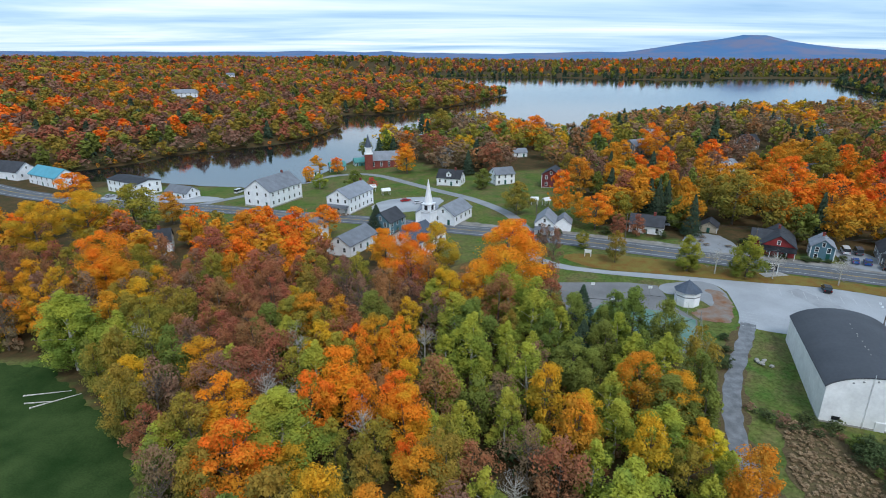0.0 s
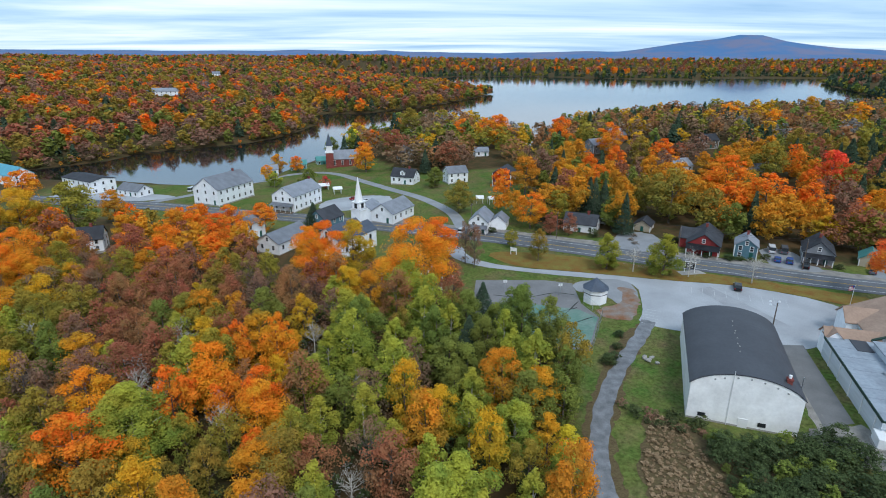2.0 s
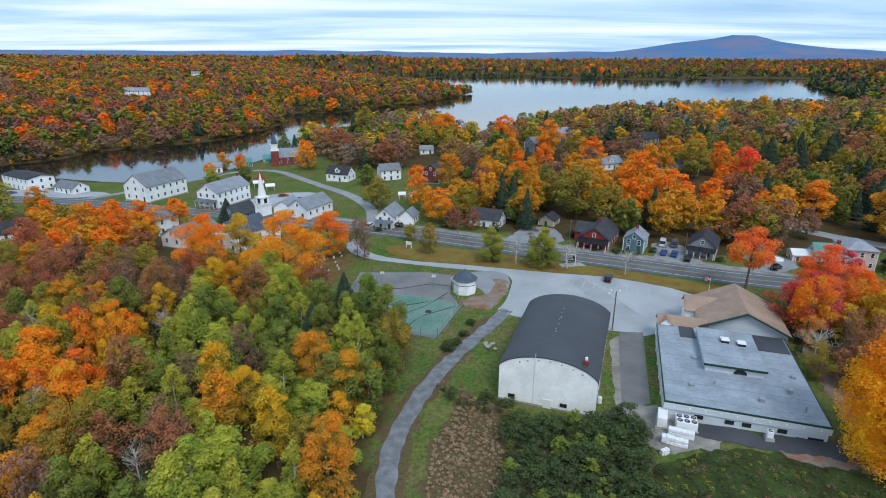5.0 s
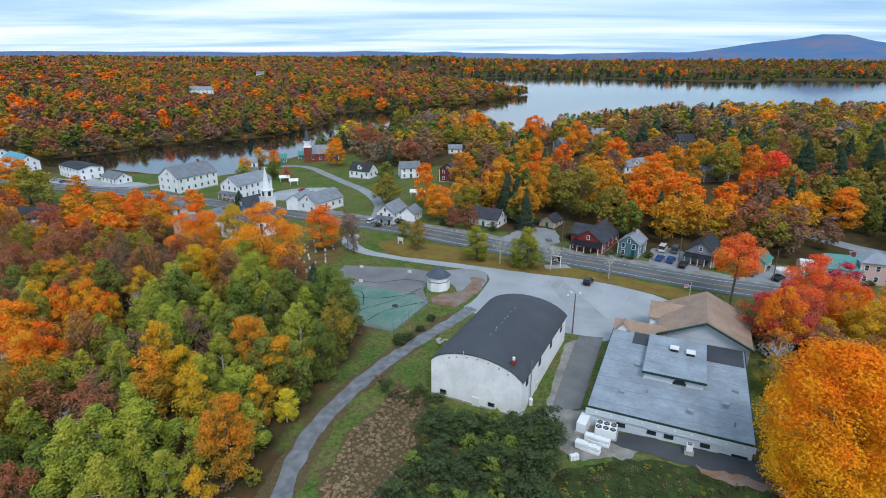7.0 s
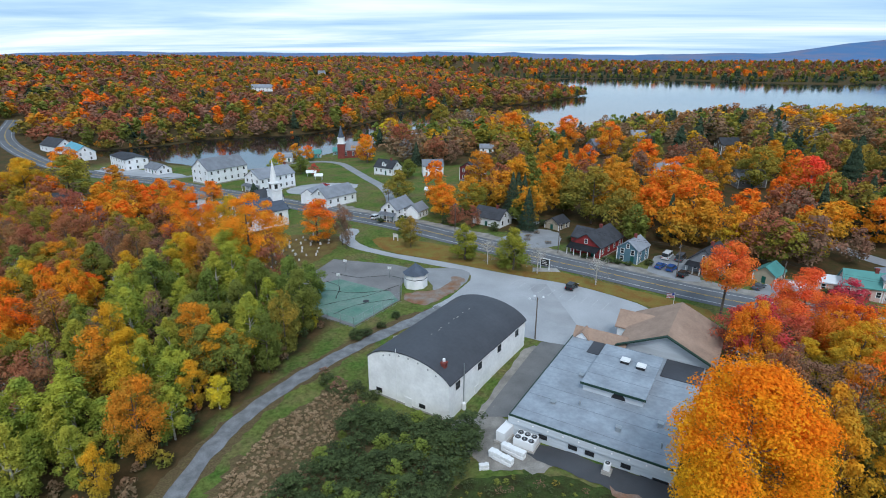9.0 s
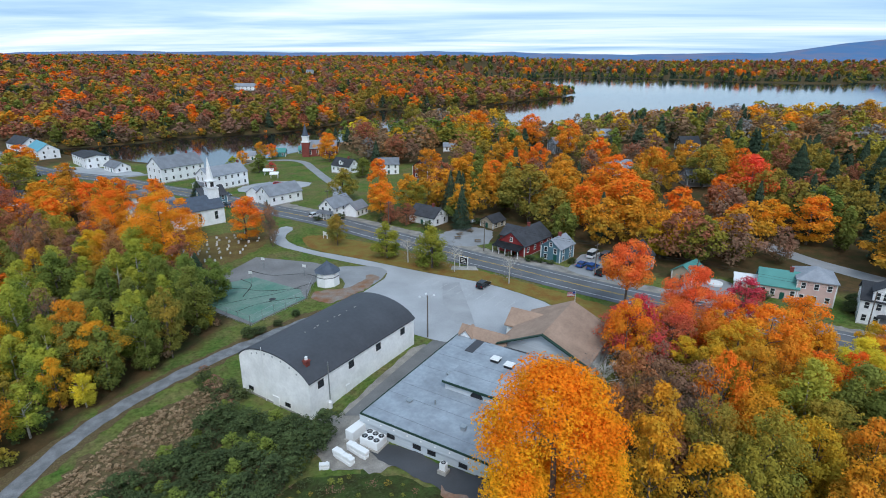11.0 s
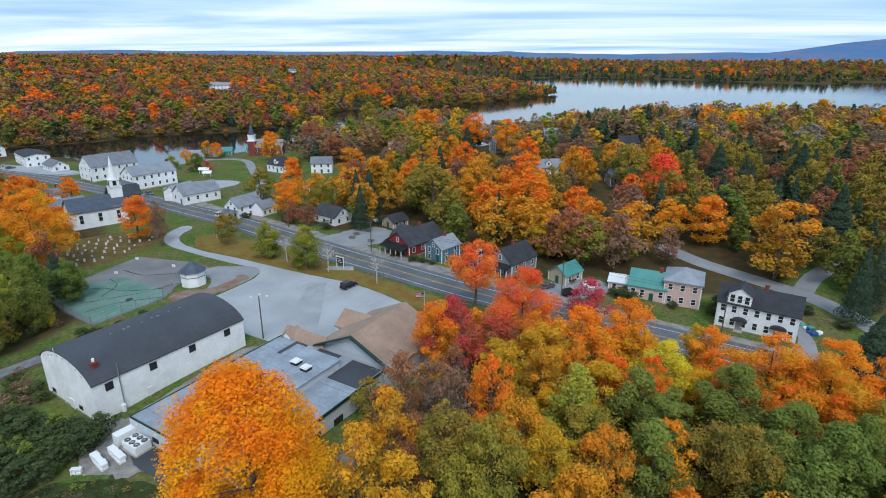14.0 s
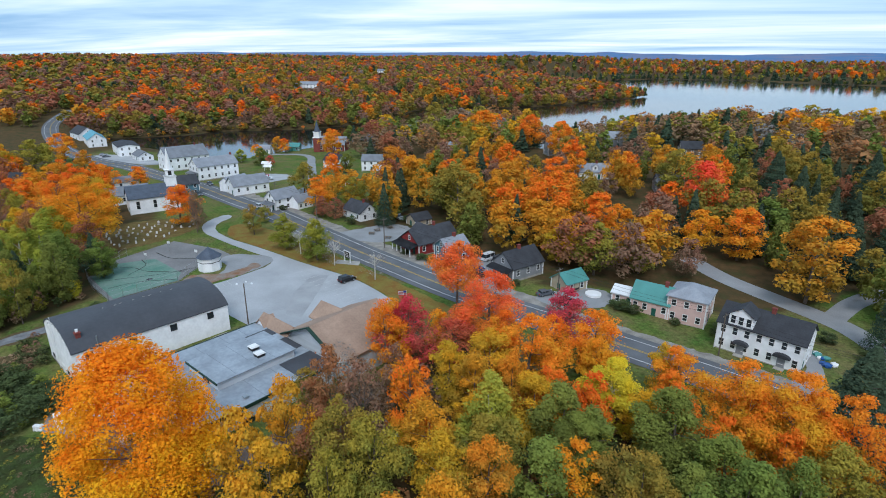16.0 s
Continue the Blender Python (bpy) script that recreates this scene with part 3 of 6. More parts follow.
drape("driveway", [(93.6, 102), (95, 105.8), (100, 105.2), (92, 78), (87, 78)], DRIVE, 0.075, 2.5, label="dark asphalt driveway between two buildings", category="driveway")
drape("wet_yard_strip", [(93, 72.6), (116.5, 65.2), (119, 68), (121, 67), (118.5, 61), (109, 62.5), (98, 67.5), (94, 69.5)], ASPHALT, 0.075, 2.5, 1, .6, label="dark damp asphalt strip along the shop wall", category="yard")
drape("leaf_bank", [(117.4, 66), (120, 66.5), (130.5, 99), (134, 101), (131, 84), (126, 68), (122, 62)], LEAFY, 0.07, 2.5, 1, rough=1.0, label="bank of fallen red leaves beside the shop", category="leaves")
drape("leaf_drift", [(106, 64.6), (113, 62.2), (121, 61.5), (123, 58.5), (114, 60), (107, 62.4)], LEAFY, 0.09, 2, 1, rough=1.0, label="thin drift of red leaves on the yard", category="leaves")
drape("gravel_yard", [(80, 77), (92, 79), (93, 72), (100, 69), (98, 65), (94, 65), (90, 64.5), (86, 69)], GRAVEL2, 0.06, 2.5, 1, rough=1.3, label="bare gravel yard behind the building", category="yard")
SIDE = curve([(180, 192), (189, 181), (199, 173), (208, 166), (214, 160), (219, 150), (226, 134), (234, 116)], 8)
ribbon("side_road", SIDE, -3, 3, LOTPATCH, 0.08, 4, label="narrow grey asphalt side road", category="road")
ribbon("side_road", curve([(211, 164), (218, 176), (227, 185), (249, 201), (285, 218)], 8), -2.4, 2.4, LOTPATCH, 0.075, 4, label="narrow grey lane branching between lawns", category="road")
CHURCHSTREET = curve([(-112, 243), (-95, 262), (-76, 288), (-66, 304), (-49, 313), (-35, 306), (-19, 285), (-2, 262), (14, 240), (26, 215), (30, 192)], 8)
ribbon("village_street", CHURCHSTREET, -2.3, 2.3, LOTPATCH, 0.08, 4, label="pale asphalt village street round the green", category="street")


# ---- building blocks ----
def part(name, bm, mat, parent, label="", smooth=False):
    me = bpy.data.meshes.new(name)
    bm.to_mesh(me); bm.free()
    for m in (mat if isinstance(mat, (list, tuple)) else [mat]):
        me.materials.append(m)
    if smooth:
        for f in me.polygons:
            f.use_smooth = True
    ob = new(name, me)
    ob.parent = parent
    if label:
        ob["label"] = label
    return ob


def thing(name, m, label, category, group="", kind=""):
    ob = new(name)
    ob.empty_display_size = 0.5
    ob.matrix_world = m
    return tagged(ob, label, category, group, kind)


def box(bm, x0, x1, y0, y1, z0, z1):
    m = Matrix.Translation(((x0 + x1) / 2, (y0 + y1) / 2, (z0 + z1) / 2)) @ Matrix.Diagonal((x1 - x0, y1 - y0, z1 - z0, 1))
    return bmesh.ops.create_cube(bm, size=1, matrix=m)["verts"]


def rod(bm, a, b, r0, r1=None, n=8):
    a, b = Vector(a), Vector(b)
    d = b - a
    m = Matrix.Translation((a + b) / 2) @ d.to_track_quat("Z", "Y").to_matrix().to_4x4()
    return bmesh.ops.create_cone(bm, cap_ends=True, segments=n, radius1=r0, radius2=r0 if r1 is None else r1, depth=d.length, matrix=m)["verts"]


def prism(bm, profile, y0, y1):
    """A solid with an (x, z) outline between two y planes."""
    a = [bm.verts.new((x, y0, z)) for x, z in profile]
    b = [bm.verts.new((x, y1, z)) for x, z in profile]
    n = len(profile)
    bm.faces.new(a); bm.faces.new(b[::-1])
    for i in range(n):
        bm.faces.new((a[i], b[i], b[(i + 1) % n], a[(i + 1) % n]))
    bmesh.ops.recalc_face_normals(bm, faces=bm.faces[:])


WINDOWS = {}


def window(parent, x, y, z, angle, w=0.9, h=1.5, frame_mat=TRIM, name="window"):
    """A sash window on a wall; the wall's outward side is the local -y turned by angle."""
    key = (round(w, 2), round(h, 2), frame_mat.name)
    if key not in WINDOWS:
        bm = bmesh.new()
        f = 0.12
        box(bm, -w / 2 - f, w / 2 + f, -0.07, 0.05, h / 2, h / 2 + f)
        box(bm, -w / 2 - f, w / 2 + f, -0.11, 0.05, -h / 2 - f, -h / 2)
        box(bm, -w / 2 - f, -w / 2, -0.07, 0.05, -h / 2, h / 2)
        box(bm, w / 2, w / 2 + f, -0.07, 0.05, -h / 2, h / 2)
        box(bm, -w / 2, w / 2, -0.055, 0.03, -0.035, 0.035)
        a = bpy.data.meshes.new("window_frame"); bm.to_mesh(a); bm.free(); a.materials.append(frame_mat)
        bm = bmesh.new()
        box(bm, -w / 2, w / 2, -0.03, 0.02, -h / 2, h / 2)
        b = bpy.data.meshes.new("pane"); bm.to_mesh(b); bm.free(); b.materials.append(GLASS)
        WINDOWS[key] = (a, b)
    a, b = WINDOWS[key]
    ob = new(name, a)
    ob.parent, ob.matrix_basis = parent, pose(x, y, z, 0, 0, angle)
    pane = new("pane", b)
    pane.parent = ob
    return ob


def roof_gable(bm, L, W, eave, rise_, over=0.4, thick=0.22, x0=None, x1=None):
    """Two slabs meeting at a ridge along x, closed at the ends."""
    s = rise_ / (W / 2)
    x0, x1 = (-L / 2 if x0 is None else x0) - over, (L / 2 if x1 is None else x1) + over
    e = W / 2 + over
    prof = [(-e, eave - over * s), (0, eave + rise_), (e, eave - over * s), (e, eave - over * s + thick), (0, eave + rise_ + thick), (-e, eave - over * s + thick)]
    v0 = [bm.verts.new((x0, y, z)) for y, z in prof]
    v1 = [bm.verts.new((x1, y, z)) for y, z in prof]
    for i in range(6):
        j = (i + 1) % 6
        bm.faces.new((v0[i], v1[i], v1[j], v0[j]))
    for v in (v0, v1):
        bm.faces.new((v[0], v[1], v[4], v[5])); bm.faces.new((v[1], v[2], v[3], v[4]))
    bmesh.ops.recalc_face_normals(bm, faces=bm.faces[:])


def gable_walls(bm, L, W, eave, rise_, base=-0.6):
    prof = [(-W / 2, base), (W / 2, base), (W / 2, eave), (0, eave + rise_), (-W / 2, eave)]
    a = [bm.verts.new((-L / 2, y, z)) for y, z in prof]
    b = [bm.verts.new((L / 2, y, z)) for y, z in prof]
    bm.faces.new(a); bm.faces.new(b)
    for i in range(5):
        bm.faces.new((a[i], b[i], b[(i + 1) % 5], a[(i + 1) % 5]))
    bmesh.ops.recalc_face_normals(bm, faces=bm.faces[:])


def house(x, y, yaw, L, W, eave, rise_, wall, roof, label, storeys=2, bays=4, ends=2, chimney=0.2, door="side", porch=None, dormer=False, name="house", z=None, foundation=True, trim=TRIM, wing=None, hip=False, category="house", winw=0.9, winh=1.4):
    """A timber house with its ridge along local x."""
    h = thing(name, pose(x, y, gz(x, y) if z is None else z, 0, 0, yaw), label, category)
    bm = bmesh.new(); gable_walls(bm, L, W, eave, 0.02 if hip else rise_); part("wall", bm, wall, h)
    bm = bmesh.new()
    if hip:
        o = 0.45
        base = [bm.verts.new((sx * (L / 2 + o), sy * (W / 2 + o), zz)) for zz in (eave, eave + .25) for sx, sy in ((-1, -1), (1, -1), (1, 1), (-1, 1))]
        top = [bm.verts.new((sx * max(L - W, .6) / 2, 0, eave + rise_)) for sx in (-1, 1)]
        bm.faces.new(base[:4])
        for i in range(4):
            bm.faces.new((base[i], base[(i + 1) % 4], base[4 + (i + 1) % 4], base[4 + i]))
        for f in ((base[4], base[5], top[1], top[0]), (base[5], base[6], top[1]), (base[6], base[7], top[0], top[1]), (base[7], base[4], top[0])):
            bm.faces.new(f)
        bmesh.ops.recalc_face_normals(bm, faces=bm.faces[:])
    else:
        roof_gable(bm, L, W, eave, rise_)
    r = part("roof", bm, roof, h)
    for sx in (-1, 1):
        for sy in (-1, 1):
            bm = bmesh.new(); box(bm, sx * L / 2 - 0.12, sx * L / 2 + 0.12, sy * W / 2 - 0.12, sy * W / 2 + 0.12, -0.5, eave - 0.1); part("corner_trim", bm, trim, h)
    for sy in (-1, 1):
        bm = bmesh.new(); box(bm, -L / 2 - .1, L / 2 + .1, sy * W / 2 - .1, sy * W / 2 + .1, eave - .42, eave - .12); part("frieze", bm, trim, h)
    if foundation:
        bm = bmesh.new(); box(bm, -L / 2 - 0.06, L / 2 + 0.06, -W / 2 - 0.06, W / 2 + 0.06, -1.2, 0.25); part("foundation", bm, CONCRETE, h)
    if chimney is not None:
        cx = chimney * L
        bm = bmesh.new()
        box(bm, cx - 0.4, cx + 0.4, -0.35, 0.35, eave + rise_ - 0.6, eave + rise_ + 1.2)
        box(bm, cx - 0.48, cx + 0.48, -0.43, 0.43, eave + rise_ + 1.0, eave + rise_ + 1.15)
        part("chimney", bm, BRICK, r)
    sh = eave / storeys
    for k in range(storeys):
        zc = sh * k + sh * 0.58
        for i in range(bays):
            xc = -L / 2 + L * (i + 0.5) / bays
            for sy, ang in ((-1, 0), (1, 180)):
                if door == "side" and k == 0 and i == bays // 2:
                    continue
                window(h, xc, sy * W / 2, zc, ang, winw, winh)
        for i in range(ends):
            yc = -W / 2 + W * (i + 0.5) / ends
            for sx, ang in ((-1, -90), (1, 90)):
                if door == "end" and k == 0 and i == 0:
                    continue
                window(h, sx * L / 2, yc, zc, ang, winw, winh)
    if rise_ > 2.2 and not hip:
        for sx, ang in ((-1, -90), (1, 90)):
            window(h, sx * L / 2, 0, eave + rise_ * 0.35, ang, winw * 0.85, winh * 0.85)
    for sgn in (-1, 1):
        bm = bmesh.new()
        box(bm, -0.5, 0.5, -0.06, 0.04, 0.05, 2.15)
        if door == "side":
            d = part("door", bm, GREEND, h); d.matrix_basis = pose(-L / 2 + L * (bays // 2 + 0.5) / bays, sgn * W / 2, 0.15, 0, 0, 0 if sgn < 0 else 180)
        else:
            d = part("door", bm, GREEND, h); d.matrix_basis = pose(sgn * L / 2, -W / 2 + W * 0.5 / ends, 0.15, 0, 0, 90 * sgn)
    if porch:
        side, depth, ph = porch
        a = {"-y": 0, "+y": 180, "-x": -90, "+x": 90}[side]
        span = L if side[1] == "y" else W
        off = W / 2 if side[1] == "y" else L / 2
        pb = new("porch"); pb.parent = h; pb.matrix_basis = pose(0, 0, 0, 0, 0, a)
        bm = bmesh.new(); box(bm, -span / 2 + .1, span / 2 - .1, -off - depth, -off - 0.05, -0.5, 0.3); part("deck", bm, WOOD, pb)
        bm = bmesh.new()
        v = [bm.verts.new(q) for q in ((-span / 2 - .1, -off - depth - .3, ph), (span / 2 + .1, -off - depth - .3, ph), (span / 2 + .1, -off - .02, ph + .8), (-span / 2 - .1, -off - .02, ph + .8))]
        f = bm.faces.new(v)
        bmesh.ops.solidify(bm, geom=[f], thickness=0.15)
        part("porch_roof", bm, roof, pb)
        for i in range(5):
            bm = bmesh.new(); xx = -span / 2 + .3 + (span - .6) * i / 4
            box(bm, xx - .09, xx + .09, -off - depth + .05, -off - depth + .23, 0.3, ph + 0.02); part("post", bm, trim, pb)
    if dormer:
        db = bmesh.new(); gable_walls(db, 2.6, 2.4, 1.3, 1.0, -1.5)
        d = part("dormer", db, wall, h); d.matrix_basis = pose(0, -W * 0.28, eave + 0.9, 0, 0, 90)
        db = bmesh.new(); roof_gable(db, 2.6, 2.4, 1.3, 1.0, 0.25, 0.15); part("dormer_roof", db, roof, d)
        window(d, -1.3, 0, 0.6, -90, 0.8, 1.0)
    if wing:
        wx, wy, wl, ww, we, wr, wroof, wyaw = wing
        wb = new("wing"); wb.parent = h; wb.matrix_basis = pose(wx, wy, 0, 0, 0, wyaw)
        bm = bmesh.new(); gable_walls(bm, wl, ww, we, wr); part("wall", bm, wall, wb)
        bm = bmesh.new(); roof_gable(bm, wl, ww, we, wr, 0.3); part("roof", bm, wroof, wb)
        for i in range(3):
            window(h, *(Matrix(pose(wx, wy, 0, 0, 0, wyaw)) @ Vector((-wl / 2 + wl * (i + .5) / 3, -ww / 2, we * .55))), wyaw, 0.8, 1.2)
    return h


# ---- the arched hall ----
HALL = pose(78.6, 93.1, -1.85, 0, 0, -19.8)      # local x across the gable, y along the hall
hall = thing("hall", HALL, "long cream hall with a black arched roof", "hall")
HW, HL, HE, HR = 8.65, 14.3, 7.0, 3.0
arc = [(HW * math.sin(a) / math.sin(1.15), HE + HR * (math.cos(a) - math.cos(1.15)) / (1 - math.cos(1.15))) for a in [1.15 * k / 12 for k in range(-12, 13)]]
bm = bmesh.new(); prism(bm, [(-HW, -1)] + [(x, z) for x, z in arc] + [(HW, -1)], -HL, HL)
part("wall", bm, CREAM, hall)
bm = bmesh.new()
prism(bm, [(x * 1.025, z - 0.02) for x, z in arc] + [(x * 1.025, z + 0.18) for x, z in arc[::-1]], -HL - 0.12, HL + 0.12)
hall_roof = part("roof", bm, HALLROOF, hall)
bm = bmesh.new(); box(bm, -HW - .06, HW + .06, -HL - .06, HL + .06, -1.6, 0.35); part("foundation", bm, CONCRETE, hall)
for i in range(4):
    window(hall, HW, -HL + 2.6 + i * 7.4, 5.9, 90, 1.05, 1.1, DARK)
for x in (-6.2, 3.2):
    window(hall, x, -HL, 1.2, 0, 1.0, 0.45, DARK)
bm = bmesh.new(); box(bm, 5.9, 6.7, -HL + 1.6, -HL + 2.4, 7.2, 9.9); box(bm, 5.8, 6.8, -HL + 1.5, -HL + 2.5, 9.6, 9.8); chim = part("chimney", bm, BRICK, hall_roof)
bm = bmesh.new(); rod(bm, (6.3, -HL + 2, 9.8), (6.3, -HL + 2, 10.4), .25); part("chimney_cap", bm, TRIM, chim)
bm = bmesh.new(); box(bm, -.75, .75, -HL - .12, -HL + .02, -.2, 2.1); part("door", bm, TRIM, hall).location = (0.3, 0, -0.3)
bm = bmesh.new(); rod(bm, (-2.2, -HL - .12, 0), (-2.2, -HL - .12, 10.6), .05); part("pipe", bm, TRIM, hall)
bm = bmesh.new(); rod(bm, (HW + .25, -HL + 4.2, -.5), (HW + .25, -HL + 4.2, 9.2), .09); part("vent_pipe", bm, STEEL, hall)
for k in range(8):
    bm = bmesh.new(); box(bm, -.09, .09, -.1 - .12 * (k % 3), .12 + .1 * (k % 2), 0, .06); box(bm, -.05, .05, -.06, .06, .06, .1)
    part("roof_patch", bm, CONCRETE, hall_roof).location = (-.5 + .22 * (k % 2), -6.0 + k * 1.8 + .4 * math.sin(k * 2.1), 10.15)
for k in (-5, -3.6, -1.6, 0.4, 2.4, 4.4, 6.0):
    bm = bmesh.new(); rod(bm, (k, -HL - .06, 0), (k, -HL + .02, 0), .17, n=10)
    part("round_vent", bm, STEEL, hall).location = (0, 0, HE + HR * (1 - (k / HW) ** 2) - .55)

# ---- the flat-roofed shop ----
SHOP = pose(103.7, 69.6, -1.0, 0, 0, -17.6)      # local x along the back wall, y away from the yard
shop = thing("shop_building", SHOP, "white flat-roofed shop with a tan shingled gable front", "shop")
SW, SL, SE = 11.9, 29.5, 5.1
bm = bmesh.new(); box(bm, -SW, SW, 0, SL, -1, SE - .12); part("wall", bm, SHOPWALL, shop)
bm = bmesh.new(); box(bm, -SW - .1, SW + .1, -.1, SL + .1, SE - .35, SE); flat_roof = part("roof", bm, MEMBRANE, shop)
bm = bmesh.new()
for a in ((-SW - .22, SW + .22, -.24, -.1), (-SW - .22, -SW - .1, -.1, SL + .1), (SW + .1, SW + .22, -.1, SL + .1)):
    box(bm, *a, SE - .45, SE + .12)
part("edge_trim", bm, GREENTRIM, shop)
bm = bmesh.new(); box(bm, -SW - .28, SW + .28, -.30, -.242, SE - 1.3, SE - .2); part("fascia", bm, SHOPWALL, shop)
# raised roof block
bm = bmesh.new(); box(bm, -4.6, 5.0, 12.2, 26.5, SE - .02, SE + 1.35); block = part("raised_block", bm, SHOPWALL, shop)
bm = bmesh.new(); box(bm, -4.9, 5.3, 11.9, 26.8, SE + 1.35, SE + 1.55); part("block_roof", bm, MEMBRANE, block)
bm = bmesh.new(); box(bm, -5.0, 5.4, 11.78, 11.9, SE + 1.2, SE + 1.6); part("block_trim", bm, GREENTRIM, block)
bm = bmesh.new(); prism(bm, [(1.1 * math.cos(a), 1.0 * math.sin(a)) for a in [math.pi * k / 10 for k in range(11)]], 12.12, 12.28)
part("arched_vent", bm, DARK, block).location = (1.2, 0, SE + .12)
for x, y in ((-0.2, 21.8), (2.6, 21.2)):
    bm = bmesh.new(); box(bm, -.7, .7, -.7, .7, 0, .5); kerb = part("skylight", bm, DARK, block); kerb.location = (x, y, SE + 1.55)
    bm = bmesh.new(); box(bm, -.78, .78, -.78, .78, .5, .6); box(bm, -.6, .6, -.6, .6, .6, .72); part("dome", bm, TRIM, kerb)
for x, y, h in ((3.2, 4.4, .6), (-3.6, 7.6, .8), (8.3, 8.6, .6), (9.4, 3.6, .9), (-7.4, 6.1, .25), (-6, 16, .3), (10, 14, .3)):
    bm = bmesh.new()
    if h > .7:
        rod(bm, (0, 0, 0), (0, 0, h), .13)
    else:
        box(bm, -.35, .35, -.35, .35, 0, h); box(bm, -.42, .42, -.42, .42, h, h + .12)
    part("roof_vent", bm, STEEL, flat_roof).location = (x, y, SE)
# shingled gable across the front
GA = new("gable_wing"); GA.parent = shop; GA.matrix_basis = pose(4.9, 38.3, 0, 0, 0, 90)
bm = bmesh.new(); gable_walls(bm, 15.5, 16.4, 5.5, 3.9, -1); part("wall", bm, SHOPWALL, GA)
bm = bmesh.new(); roof_gable(bm, 15.5, 16.4, 5.5, 3.9, .5, .25); part("roof", bm, TANSHINGLE, GA)
bm = bmesh.new(); roof_gable(bm, 0.2, 16.5, 5.5, 3.86, .55, .22, -8.35, -8.25); part("rake_trim", bm, GREENTRIM, GA)
bm = bmesh.new(); gable_walls(bm, 6, 6, 5.4, 2.2, -1); fg = part("cross_gable", bm, WHITE, shop); fg.matrix_basis = pose(-2.6, 41.0, 0, 0, 0, 0)
bm = bmesh.new(); roof_gable(bm, 6, 6, 5.4, 2.2, .4, .22); part("roof", bm, TANSHINGLE, fg)
bm = bmesh.new(); gable_walls(bm, 9.5, 3.4, 5.0, 1.5, -1); pg = part("front_arcade", bm, WHITE, shop); pg.matrix_basis = pose(-7, 31.3, 0, 0, 0, 0)
bm = bmesh.new(); roof_gable(bm, 9.5, 3.4, 5.0, 1.5, .35, .2); part("roof", bm, TANSHINGLE, pg)
bm = bmesh.new(); gable_walls(bm, 2.6, 2.6, 5.2, 1.3, 4); en = part("entry_gable", bm, WHITE, shop); en.matrix_basis = pose(-10.2, 30.6, 0, 0, 0, 90)
bm = bmesh.new(); roof_gable(bm, 2.6, 2.6, 5.2, 1.3, .3, .18); part("roof", bm, TANSHINGLE, en)
for x0, x1, y0, y1 in ((-7.8, -4.9, 24.5, 29.3), (-2.2, 2.8, 26.95, 29.6), (5.5, 11.7, 23.0, 29.5)):
    bm = bmesh.new()
    box(bm, x0, x1, y0, y1, SE + .02, SE + .12)
    part("dark_roof_mat", bm, HALLROOF, flat_roof)
SEAM = material("roof_seam", (0.19, 0.21, 0.24), 0.5, vary=0.2)
for k, y_ in enumerate((2.2, 6.9, 10.1, 16.4, 21.3, 25.2)):
    bm = bmesh.new(); box(bm, -SW, SW, -.035, .035, 0, .015); part("roof_seam", bm, SEAM, flat_roof).location = (0, y_, SE)
for k in range(3):
    bm = bmesh.new(); box(bm, -4.9, 5.3, -.03, .03, 0, .015); part("roof_seam", bm, SEAM, block).location = (0, 15.5 + 3.6 * k, SE + 1.55)
for x in (-6.6, -2.0, 0.5, 5.6):
    window(shop, x, -.02, 3.0, 0, 1.1, .45, DARK)
bm = bmesh.new(); box(bm, 7.6, 8.8, -.12, .02, 0, 2.4); part("door", bm, DARK, shop)
window(shop, 10.3, -.02, 2.0, 0, 1.9, 1.3, DARK)
for i in range(10):
    bm = bmesh.new(); rod(bm, (0, -.36, 0), (0, -.28, 0), .13, n=10); part("wall_lamp", bm, TRIM, shop).location = (-SW + 1.4 + i * 2.35, 0, SE - .62)
for i in range(5):
    bm = bmesh.new(); box(bm, -.16, .02, -.08, .08, .1, SE - .5); part("downpipe", bm, TRIM, shop).location = (-SW - .02, 2.4 + i * 5.6, 0)
for i in range(4):
    window(shop, SW, 3.2 + i * 5, 1.9, 90, 1.8, 1.6, DARK)

# ---- octagonal booth ----
booth = thing("octagonal_booth", pose(61.3, 128.6, -.4, 0, 0, 10), "white octagonal booth with a slate-blue pointed roof", "booth")
bm = bmesh.new(); bmesh.ops.create_cone(bm, cap_ends=True, segments=8, radius1=3.0, radius2=3.0, depth=4.2, matrix=Matrix.Translation((0, 0, 1.6))); part("wall", bm, WHITE, booth)
bm = bmesh.new(); bmesh.ops.create_cone(bm, cap_ends=True, segments=8, radius1=3.4, radius2=.15, depth=2.5, matrix=Matrix.Translation((0, 0, 4.95)))
rod(bm, (0, 0, 6.1), (0, 0, 6.6), .12, .03)
part("roof", bm, SLATE, booth)
bm = bmesh.new(); bmesh.ops.create_cone(bm, cap_ends=True, segments=8, radius1=3.06, radius2=3.06, depth=.14, matrix=Matrix.Translation((0, 0, 2.5))); part("band", bm, DARK, booth)
for k in range(8):
    a = radians(45 * k + 22.5)
    bm = bmesh.new(); box(bm, -.9, .9, -.04, .04, -.35, .35)
    s = part("shutter", bm, TRIM, booth); s.matrix_basis = pose(2.80 * math.cos(a), 2.80 * math.sin(a), 3.1, 0, 0, 45 * k + 22.5 + 90)

